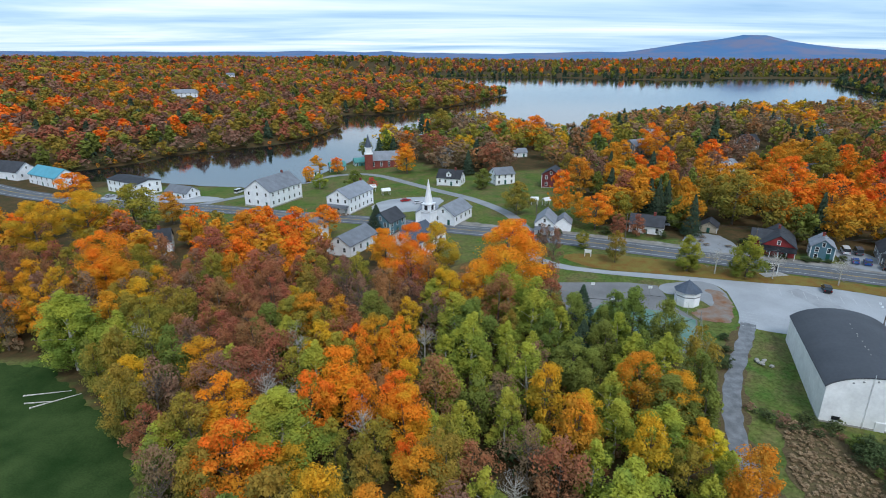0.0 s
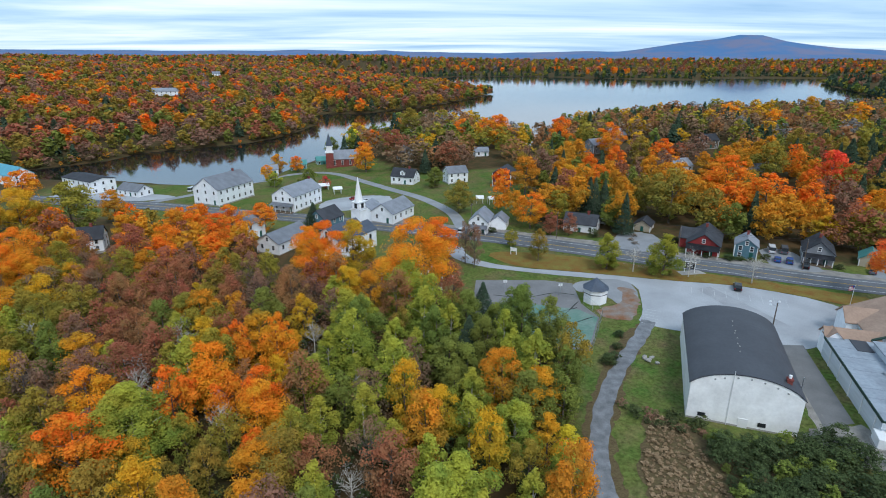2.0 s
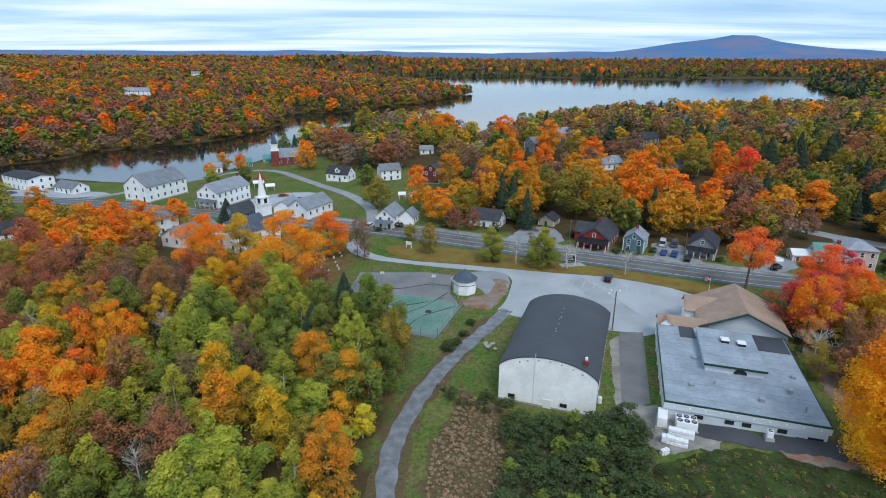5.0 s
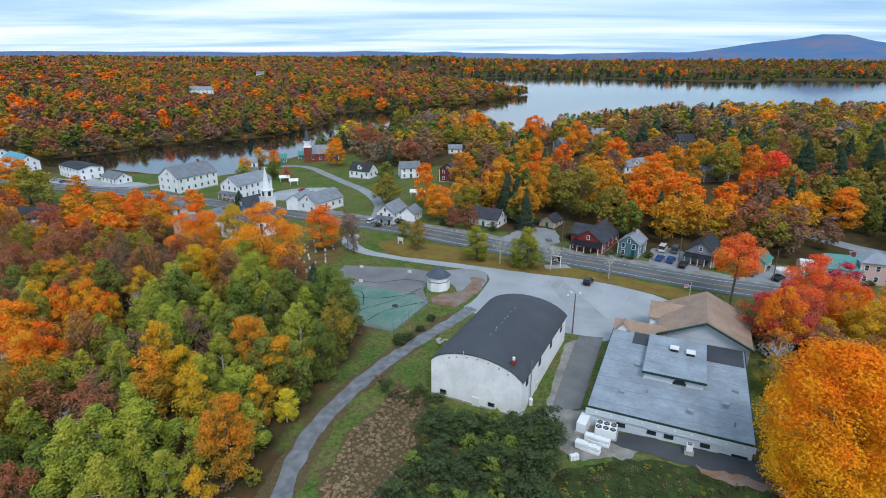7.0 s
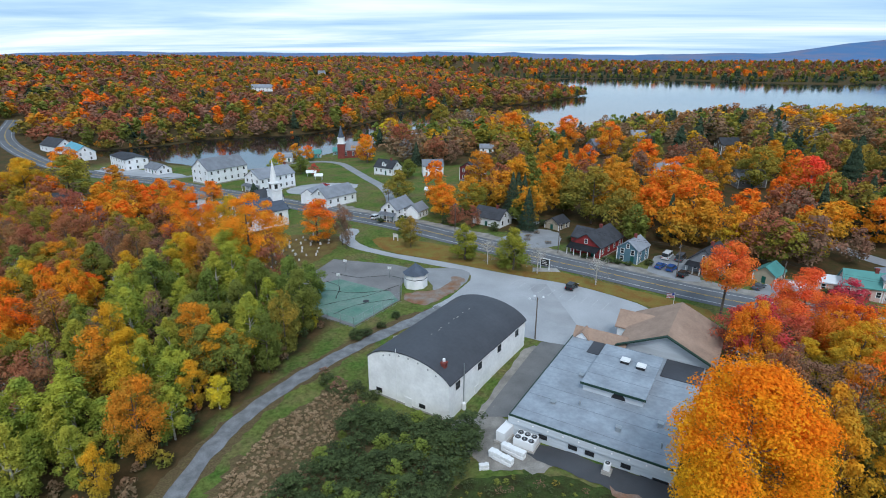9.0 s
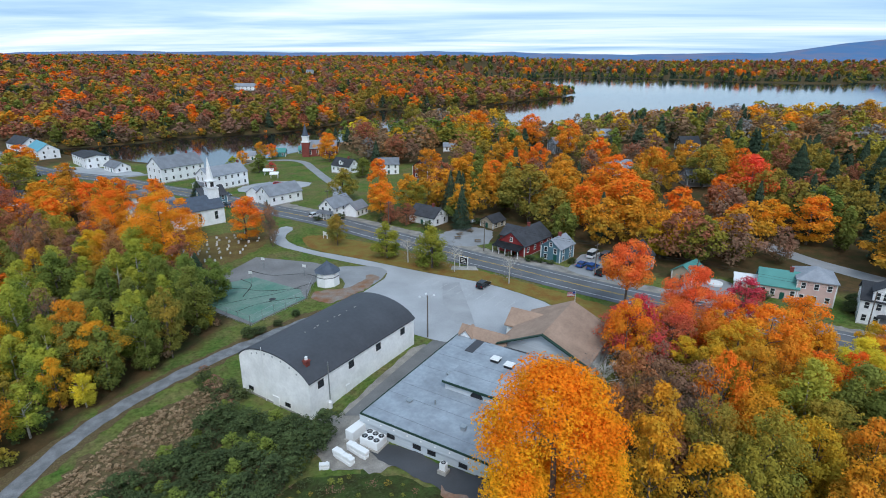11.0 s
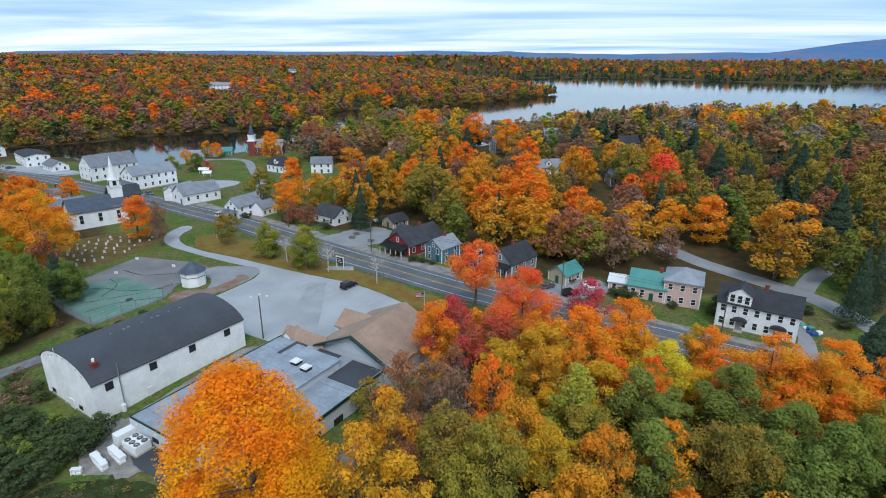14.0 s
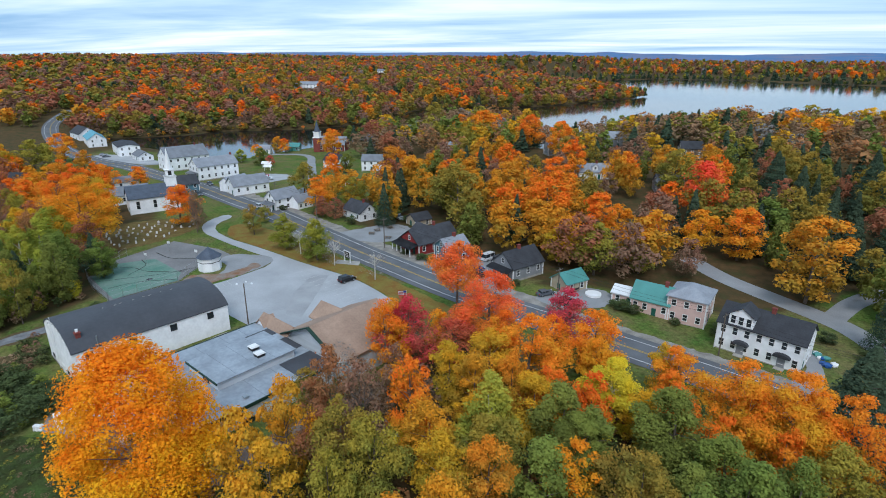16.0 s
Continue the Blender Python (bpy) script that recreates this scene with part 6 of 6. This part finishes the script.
def vehicle(x, y, yaw, colour, kind="suv", z=None, label=""):
    """A parked car: nose along local +x."""
    L, W, belt, top = {"suv": (4.6, 1.85, 1.0, 1.72), "sedan": (4.7, 1.8, .92, 1.42), "van": (5.4, 2.0, 1.1, 2.2), "pickup": (5.6, 1.95, 1.05, 1.8)}[kind]
    c = thing({"suv": "car", "sedan": "car"}.get(kind, kind), pose(x, y, (gz(x, y) if z is None else z) + .1, 0, 0, yaw), label or colour + " " + {"suv": "sport utility car", "sedan": "sedan car", "van": "van", "pickup": "pickup truck"}[kind] + " parked on the ground", "car", "parked cars")
    h = L / 2
    prof = [(-h, .35), (-h * .98, belt - .1), (-h * .9, belt), (h * .45, belt), (h * .93, belt - .18), (h, .62), (h * .98, .3), (-h * .97, .3)]
    bm = bmesh.new(); prism(bm, prof, -W / 2, W / 2)
    bmesh.ops.bevel(bm, geom=bm.edges[:], offset=.07, segments=2, affect="EDGES")
    body = part("body", bm, PAINT[colour], c)
    front = {"suv": .42, "sedan": .38, "van": .72, "pickup": .38}[kind]
    rear = {"suv": -.93, "sedan": -.72, "van": -.95, "pickup": -.15}[kind]
    cab = [(h * rear, belt - .02), (h * (rear + .07), top - .08), (h * (front - .32), top - .08), (h * front, belt - .02)]
    bm = bmesh.new(); prism(bm, cab, -W / 2 + .09, W / 2 - .09); part("window", bm, GLASS, c)
    bm = bmesh.new(); box(bm, h * (rear + .05), h * (front - .29), -W / 2 + .12, W / 2 - .12, top - .09, top)
    for q in (rear + .1, (rear + front) / 2 - .1, front - .3):
        box(bm, h * q - .05, h * q + .05, -W / 2 + .08, W / 2 - .08, belt, top - .05)
    part("roof", bm, PAINT[colour], c)
    for sx in (-.62, .64):
        for sy in (-1, 1):
            bm = bmesh.new(); rod(bm, (h * sx, sy * (W / 2 - .22), .34), (h * sx, sy * (W / 2 + .01), .34), .34, n=14); wh = part("wheel", bm, RUBBER, c)
            bm = bmesh.new(); rod(bm, (h * sx, sy * (W / 2), .34), (h * sx, sy * (W / 2 + .025), .34), .2, n=10); part("rim", bm, STEEL, wh)
    for sy in (-1, 1):
        bm = bmesh.new(); box(bm, h - .08, h + .02, sy * W * .36 - .2, sy * W * .36 + .2, .62, .78); part("headlight", bm, LAMPGLASS, c)
        bm = bmesh.new(); box(bm, -h - .02, -h + .06, sy * W * .4 - .12, sy * W * .4 + .12, .7, .92); part("tail_light", bm, TAILRED, c)
    return c


for x, y, yaw, colour, kind in ((100.6, 135.0, 67, "black", "suv"), (124.8, 158.6, 60, "blue", "sedan"), (127.8, 167.5, 65, "white", "van"), (131.4, 166.8, 65, "grey", "van"), (127.6, 157.2, 60, "blue", "suv"),
                                (130.0, 153.2, 60, "black", "suv"), (80.5, 195.5, -30, "white", "van"), (85.6, 192, -35, "white", "pickup"), (154.2, 148, 40, "black", "suv"), (148.2, 150.5, 50, "grey", "sedan"),
                                (-16.6, 242.7, 30, "red", "sedan"), (-10.9, 238, 35, "white", "sedan"), (-7.5, 235, 35, "silver", "sedan"), (-26, 216, -27, "grey", "sedan"), (-81.5, 222.6, -20, "black", "sedan"), (-100, 268, 70, "white", "van"), (29.5, 187, 70, "white", "suv"),
                                (-155, 240, -20, "black", "sedan"), (-160, 262, 60, "silver", "sedan"), (-152, 258, 60, "grey", "sedan"), (-12, 196, -27, "grey", "suv")):
    vehicle(x, y, yaw, colour, kind)

# ---- street furniture ----
def utility_pole(x, y, h=9.5, lamp=None, arms=True, label="weathered wooden utility pole with a crossarm"):
    p_ = thing("utility_pole", pose(x, y, gz(x, y), 0, 0, 64), label, "pole", "utility poles")
    bm = bmesh.new(); rod(bm, (0, 0, -1), (0, 0, h), .16, .11, 8); part("post", bm, POLEWOOD, p_)
    if arms:
        bm = bmesh.new(); box(bm, -1.1, 1.1, -.06, .06, h - .7, h - .56); part("crossarm", bm, POLEWOOD, p_)
        for q in (-1, -.4, .4, 1):
            bm = bmesh.new(); rod(bm, (q, 0, h - .56), (q, 0, h - .36), .05, .03, 6); part("insulator", bm, STEEL, p_)
    if lamp:
        for ang in lamp:
            bm = bmesh.new(); e_ = Vector((math.cos(ang) * 1.6, math.sin(ang) * 1.6, h - .25))
            rod(bm, (0, 0, h - .8), e_, .04, .04, 6); arm_ = part("lamp_arm", bm, STEEL, p_)
            bm = bmesh.new(); rod(bm, e_ + Vector((0, 0, -.1)), e_ + Vector((0, 0, .15)), .28, .16, 8); part("lamp_head", bm, LAMPGLASS, arm_)
    return p_


utility_pole(93.6, 106.8, 9.5, lamp=(-.3, .9, 2.2), arms=False, label="wooden light pole with three floodlights")
SPANS = [(-60, 215), (-24, 201), (14, 184), (33, 191), (61, 178), (96, 163), (128, 151.5), (152, 146.5), (187, 137.5), (222, 124)]
for x, y in SPANS[3:]:
    utility_pole(x, y)
line = thing("power_line", pose(0, 0, 0), "thin black overhead power lines along the road", "cable")
for (ax, ay), (bx, by) in zip(SPANS[3:], SPANS[4:]):
    for k in (-.9, .9):
        bm = bmesh.new()
        a, b = Vector((ax + k * .42, ay + k * .9, gz(ax, ay) + 9.2)), Vector((bx + k * .42, by + k * .9, gz(bx, by) + 9.2))
        pts = [a.lerp(b, i / 8) - Vector((0, 0, 4 * .8 * (i / 8) * (1 - i / 8))) for i in range(9)]
        rings = [[bm.verts.new(q + Vector(o)) for o in ((0, 0, .022), (.015, .015, -.015), (-.015, -.015, -.015))] for q in pts]
        for r0, r1 in zip(rings, rings[1:]):
            for i in range(3):
                bm.faces.new((r0[i], r0[(i + 1) % 3], r1[(i + 1) % 3], r1[i]))
        part("wire", bm, DARK, line)
# flag
flag = thing("flag_pole", pose(123, 124.3, gz(123, 124.3), 0, 0, 20), "short white flagpole flying a striped flag", "flag")
bm = bmesh.new(); rod(bm, (0, 0, -.5), (0, 0, 6.2), .06, .04); part("pole", bm, TRIM, flag)
FLAGRED, FLAGBLUE = material("flag_red", (0.5, 0.03, 0.04), 0.8, vary=0.1), material("flag_blue", (0.03, 0.05, 0.22), 0.8, vary=0.1)
for i in range(7):
    bm = bmesh.new()
    for q in range(6):
        x0 = -.05 - q * .3
        if i >= 4 and q < 2:
            continue
        w0, w1 = .08 * math.sin(q * 1.3), .08 * math.sin((q + 1) * 1.3)
        vs = [bm.verts.new(v) for v in ((x0, w0, 4.9 + i * .16), (x0 - .3, w1, 4.88 + i * .16), (x0 - .3, w1, 5.04 + i * .16), (x0, w0, 5.06 + i * .16))]
        f_ = bm.faces.new(vs); bmesh.ops.solidify(bm, geom=[f_], thickness=.012)
    part("stripe", bm, FLAGRED if i % 2 == 0 else TRIM, flag)
bm = bmesh.new(); box(bm, -.64, -.04, -.02, .06, 5.54, 6.02); part("canton", bm, FLAGBLUE, flag)
# signs
def post_sign(x, y, yaw, w, h, panel, label, frame_=TRIM, legs=1.2):
    s_ = thing("road_sign", pose(x, y, gz(x, y), 0, 0, yaw), label, "sign")
    for sx in (-1, 1):
        bm = bmesh.new(); box(bm, sx * w / 2 - .1, sx * w / 2 + .1, -.1, .1, -.5, legs + h + .25); part("post", bm, frame_, s_)
    bm = bmesh.new(); box(bm, -w / 2 + .1, w / 2 - .1, -.05, .05, legs, legs + h); part("panel", bm, panel, s_)
    bm = bmesh.new(); box(bm, -w / 2 - .2, w / 2 + .2, -.12, .12, legs + h, legs + h + .16); part("cap", bm, frame_, s_)
    return s_


sg = post_sign(93, 147.2, -22, 2.6, 1.9, DARK, "white-framed dark notice board beside the road")
for k in range(3):
    bm = bmesh.new(); box(bm, -.8, .8 - .2 * k, -.07, .07, 1.6 + k * .45, 1.75 + k * .45); part("letter_bar", bm, TRIM, sg)
post_sign(44.8, 162.8, -25, 1.8, .9, TRIM, "small white sign on two posts")
drape("sign_bed", [(90, 144.6), (97.4, 146), (96, 149), (89.6, 147.6)], CONCRETE, 0.11, 2, label="small paved bed round the notice board", category="paving")
# lot markings and patches
drape("asphalt_patch", [(97.9, 113.8), (92.6, 124), (90, 135), (94, 136.5), (98.6, 124.4), (102.6, 113.4)], LOTFADE, 0.085, 2.5, rough=.15, label="darker patched strip of asphalt", category="asphalt patch")
drape("asphalt_patch", [(64, 141.6), (70, 142.6), (74, 139.6), (73, 136), (70, 139.4), (66, 140.4)], LOTPATCH, 0.085, 2.5, 1, .2, label="dark asphalt apron beside the booth", category="asphalt patch")
FADED = material("faded_bay_paint", (0.52, 0.525, 0.53), 0.85, vary=0.2, scale=1)
marks = thing("parking_markings", pose(0, 0, 0), "faded white parking bay lines on asphalt", "road marking", kind="structure")
u = Vector((.925, -.38)); vv = Vector((.38, .925))
for base_, n_, gap_, ln_ in (((86.5, 137.4), 10, 2.75, 4.6), ((68.8, 116.2), 6, 1.55, 3.6)):
    for k in range(n_):
        along = u if n_ == 10 else Vector((.45, .89))
        into = -vv if n_ == 10 else Vector((.89, -.45))
        c0 = Vector(base_) + along * gap_ * k
        bm = bmesh.new()
        q = [c0 - along * .045, c0 + along * .045, c0 + along * .045 + into * ln_, c0 - along * .045 + into * ln_]
        bm.faces.new([bm.verts.new((a.x, a.y, gz(a.x, a.y) + .096)) for a in q])
        bmesh.ops.recalc_face_normals(bm, faces=bm.faces[:])
        part("bay_line", bm, FADED, marks)
# cracks and lines on the court
CRACK = material("tar_crack", (0.03, 0.033, 0.03), 0.9, vary=0.2)
for k, pts in enumerate((((33, 118), (40, 121.5), (47, 121), (56, 124.5)), ((40, 111), (46, 116), (52, 121), (57, 128)), ((47, 109), (50, 114), (56, 118), (59, 119.5)), ((37, 127), (42, 124), (44, 117)), ((36, 133), (44, 131), (52, 133.5), (57, 132)))):
    ribbon("court_crack", curve([(x, y) for x, y in pts], 6), -.12, .12, CRACK, 0.105, 1, label="dark crack across the worn court", category="crack", wobble=.18)
bm = bmesh.new()
dr = thing("drain_cover", pose(52, 117, gz(52, 117) + .1), "round dark drain cover in the court", "drain")
rod(bm, (0, 0, -.04), (0, 0, .03), .8, n=16); part("cover", bm, DARK, dr)
# court fence
fence = thing("court_fence", pose(0, 0, 0), "rusty chain-link fence round the old court", "fence")
FENCE = [(30, 128), (35, 112), (43, 107.6), (54.3, 103.6), (60.4, 118.5), (58, 127)]
for (ax, ay), (bx, by) in zip(FENCE, FENCE[1:]):
    n_ = max(2, int(math.hypot(bx - ax, by - ay) / 3))
    for i in range(n_ + 1):
        x, y = ax + (bx - ax) * i / n_, ay + (by - ay) * i / n_
        bm = bmesh.new(); rod(bm, (x, y, gz(x, y) - .3), (x, y, gz(x, y) + 2.6), .045, n=6); part("post", bm, STEEL, fence)
        if i:
            for zz in (.1, 1.3, 2.55):
                bm = bmesh.new(); rod(bm, (px_, py_, gz(px_, py_) + zz), (x, y, gz(x, y) + zz), .022, n=4); part("rail", bm, STEEL, fence)
        px_, py_ = x, y
for x, y in ((53.1, 131.9), (41.5, 125), (39.2, 134.9)):
    hp_ = thing("hoop_post", pose(x, y, gz(x, y)), "thin steel court post", "post")
    bm = bmesh.new(); rod(bm, (0, 0, -.2), (0, 0, 3.2), .06, n=6); part("post", bm, STEEL, hp_)
    bm = bmesh.new(); box(bm, -.5, .5, -.03, .03, 2.7, 3.4); part("board", bm, TRIM, hp_)
# headstones under the maples
g = random.Random(9)
for x, y in scatter([(0, 143), (13, 131), (20, 131), (27, 148), (24, 160), (17, 166), (8, 156)], 2.6, 31):
    st = thing("headstone", pose(x, y, gz(x, y) - .1, g.uniform(-4, 4), 0, 62 + g.uniform(-6, 6)), "pale weathered headstone standing in grass", "headstone", "headstones")
    w, h = g.uniform(.4, .7), g.uniform(.5, 1.2)
    bm = bmesh.new(); prism(bm, [(-w / 2, 0), (w / 2, 0), (w / 2, h * .85), (w * .3, h * .97), (0, h), (-w * .3, h * .97), (-w / 2, h * .85)], -.1, .1); part("slab", bm, STONE, st)
    bm = bmesh.new(); box(bm, -w / 2 - .12, w / 2 + .12, -.2, .2, -.1, .16); part("plinth", bm, STONE, st)
# yard equipment
def condenser(x, y, yaw, w, d, h, fans, label, lift_=.3):
    c = thing("air_conditioner", pose(x, y, gz(x, y), 0, 0, yaw), label, "cooling unit")
    bm = bmesh.new(); vs = box(bm, -w / 2, w / 2, -d / 2, d / 2, lift_, lift_ + h); bmesh.ops.bevel(bm, geom=bm.edges[:], offset=.05, segments=1, affect="EDGES"); part("casing", bm, TRIM, c)
    bm = bmesh.new(); box(bm, -w / 2 - .2, w / 2 + .2, -d / 2 - .2, d / 2 + .2, -.2, lift_ - .02); part("base", bm, CONCRETE, c)
    for i in range(fans[0]):
        for j in range(fans[1]):
            fx, fy = -w / 2 + w * (i + .5) / fans[0], -d / 2 + d * (j + .5) / fans[1]
            r_ = min(w / fans[0], d / fans[1]) * .42
            bm = bmesh.new(); rod(bm, (fx, fy, lift_ + h), (fx, fy, lift_ + h + .06), r_, n=16); fan = part("fan_well", bm, DARK, c)
            bm = bmesh.new(); rod(bm, (fx, fy, lift_ + h + .05), (fx, fy, lift_ + h + .09), r_ * .3, n=8)
            for k in range(3):
                a = k * math.pi / 3
                rod(bm, (fx - r_ * math.cos(a), fy - r_ * math.sin(a), lift_ + h + .075), (fx + r_ * math.cos(a), fy + r_ * math.sin(a), lift_ + h + .075), .025, n=4)
            part("fan_guard", bm, STEEL, fan)
    return c


condenser(91.7, 72.2, 68, 3.2, 1.5, 1.7, (0, 0), "white boxed ventilation unit by the yard wall")
condenser(95.0, 70.6, -17, 3.2, 2.4, 1.3, (3, 2), "white cooling unit with six dark fans")
condenser(106.5, 66.9, -17, .9, .8, 1.1, (1, 1), "small white cooling unit on a slab", .6)
def pallet_wall(x, y, yaw, label):
    c = thing("block_pile", pose(x, y, gz(x, y), 0, 0, yaw) @ Matrix.Scale(1.35, 4), label, "block pile")
    g_ = random.Random(int(x * 10))
    for i in range(6):
        for j in range(2):
            bm = bmesh.new(); x0 = -1.44 + i * .48
            vs = box(bm, x0, x0 + .475, -.35 + g_.uniform(-.06, .06), .35 + g_.uniform(-.06, .06), j * .5, j * .5 + .47 - g_.uniform(0, .08))
            bmesh.ops.bevel(bm, geom=bm.edges[:], offset=.05, segments=1, affect="EDGES"); part("block", bm, TRIM, c)
    return c


pallet_wall(91.8, 67.0, -25, "row of stacked white blocks in the yard")
pallet_wall(93.4, 68.5, -25, "second row of stacked white blocks in the yard")
hp2 = pallet_wall(89.6, 65.2, 20, "small heap of white wrapped blocks in grass")
hp2.scale = (.5, 1, 1)
tank = thing("gas_tank", pose(83.7, 80.2, gz(83.7, 80.2), 0, 0, 70), "small white gas tank by the hall wall", "tank")
bm = bmesh.new(); rod(bm, (0, 0, .1), (0, 0, 1.3), .38, n=12); rod(bm, (0, 0, 1.3), (0, 0, 1.5), .38, .15, 12); part("cylinder", bm, TRIM, tank)
hd = thing("hall_side_door", HALL @ pose(HW + .05, -5.5, 0), "white side door with a small wooden step", "door")
bm = bmesh.new(); box(bm, -.05, .05, -.5, .5, .3, 2.4); part("leaf", bm, TRIM, hd)
bm = bmesh.new(); box(bm, 0, 1.2, -.8, .8, -.6, .25); part("step", bm, WOOD, hd)
# stone heap, logs, tables
for x, y, n_, s_, nm, lb, mt in ((65.4, 100.5, 9, .55, "stone_heap", "small heap of dark stones beside the track", CONCRETE), (206.5, 144, 8, .8, "rubbish_heap", "heap of tarpaulins and odds by the house", PAINT["blue"])):
    hp3 = thing(nm, pose(x, y, gz(x, y)), lb, "heap")
    for i in range(n_):
        bm = bmesh.new(); bmesh.ops.create_icosphere(bm, subdivisions=1, radius=s_ * g.uniform(.6, 1.1))
        for v in bm.verts:
            v.co = Vector((v.co.x * g.uniform(.8, 1.3), v.co.y * g.uniform(.8, 1.3), v.co.z * .7))
        q = part("stone" if nm == "stone_heap" else "bundle", bm, (mt if i % 3 == 0 or nm == "stone_heap" else (TEALROOF, TRIM)[i % 2]), hp3)
        q.location = (g.uniform(-1.3, 1.3), g.uniform(-1.6, 1.6) * (1 if nm == "stone_heap" else 2), .3)
for ax, ay, bx, by in ((-81, 92.5, -72.5, 94), (-77, 88.5, -70, 93), (-79, 90, -74, 90.5)):
    lg = thing("fallen_log", pose(0, 0, 0), "pale fallen branch lying in the grass", "log")
    bm = bmesh.new(); rod(bm, (ax, ay, gz(ax, ay) + .15), (bx, by, gz(bx, by) + .2), .16, .06, 6); part("branch", bm, BIRCH, lg)
for x, y, a in ((85.9, 172.8, 20), (85.8, 176.6, 50), (88.4, 181, 80), (92.6, 171.5, 10)):
    tb = thing("picnic_table", pose(x, y, gz(x, y), 0, 0, a), "weathered wooden picnic table with benches", "table", "picnic tables")
    bm = bmesh.new(); box(bm, -1, 1, -.4, .4, .7, .76); part("tabletop", bm, WOOD, tb)
    for sy in (-1, 1):
        bm = bmesh.new(); box(bm, -1, 1, sy * .75 - .14, sy * .75 + .14, .42, .47); part("bench", bm, WOOD, tb)
        bm = bmesh.new(); rod(bm, (sy * .7, -.75, 0), (sy * .7, .3, .72), .05, n=4); rod(bm, (sy * .7, .75, 0), (sy * .7, -.3, .72), .05, n=4); part("leg_frame", bm, WOOD, tb)
# trampoline and round pool by the pink house
for x, y, r_, mt, nm, lb in ((153.4, 156.6, 2.0, DARK, "trampoline", "round black trampoline on steel legs"), (159, 156.2, 2.0, TRIM, "garden_pool", "round white garden pool on gravel")):
    tp = thing(nm, pose(x, y, gz(x, y)), lb, nm.replace("_", " "))
    hh = .9 if nm == "trampoline" else .5
    bm = bmesh.new(); rod(bm, (0, 0, hh - (.06 if nm == "trampoline" else hh)), (0, 0, hh), r_, n=20); part("mat" if nm == "trampoline" else "pool_wall", bm, mt, tp)
    if nm == "trampoline":
        for k in range(6):
            a = k * math.pi / 3
            bm = bmesh.new(); rod(bm, (r_ * math.cos(a), r_ * math.sin(a), 0), (r_ * math.cos(a), r_ * math.sin(a), 2.4), .04, n=5); part("leg", bm, DARK, tp)
drape("gravel_drive", [(145, 148), (152, 144.5), (158, 147), (164, 152), (163.5, 160), (156, 160), (150, 154)], LOTPATCH, .07, 2, 1, .5, label="grey gravel drive beside the pink house", category="driveway")
drape("gravel_drive", [(73, 166.5), (79, 164), (96, 167), (97, 182), (91, 187), (84, 184), (78, 174)], LOTPATCH, .07, 2, 1, .6, label="grey gravel yard with picnic tables", category="driveway")
drape("gravel_drive", [(120, 153), (134, 148), (135, 158), (134, 170), (125, 171), (122, 160)], LOTPATCH, .07, 2, 1, .5, label="grey gravel parking drive between houses", category="driveway")
drape("gravel_drive", [(198, 131), (203.5, 129), (206, 139), (205, 148), (202, 146), (203, 138)], LOTPATCH, .07, 2, 1, .3, label="grey drive beside the white house", category="driveway")
drape("gravel_drive", [(-24, 222), (-4, 226), (2, 246), (-12, 252), (-28, 246), (-32, 232)], LOT, .07, 2, 1, .5, label="pale paved yard between the white houses", category="driveway")
drape("gravel_drive", [(-168, 252), (-120, 247), (-100, 254), (-112, 262), (-160, 270)], LOT, .07, 3, 1, .5, label="pale paved forecourt by the offices", category="driveway")
# shelters and tents on the green
for x, y, a, w in ((-35.4, 267, 20, 5), (-27, 258, 20, 4), (38.4, 228.5, 0, 3), (43, 226.6, 30, 3)):
    sh_ = thing("garden_shelter", pose(x, y, gz(x, y), 0, 0, a), "small open white shelter on the lawn", "shelter", "garden shelters")
    for sx in (-1, 1):
        for sy in (-1, 1):
            bm = bmesh.new(); box(bm, sx * w * .42 - .07, sx * w * .42 + .07, sy * w * .3 - .07, sy * w * .3 + .07, -.3, 2.2); part("post", bm, TRIM, sh_)
    bm = bmesh.new(); roof_gable(bm, w, w * .7, 2.2, 1.0, .2, .12); part("roof", bm, TRIM, sh_)
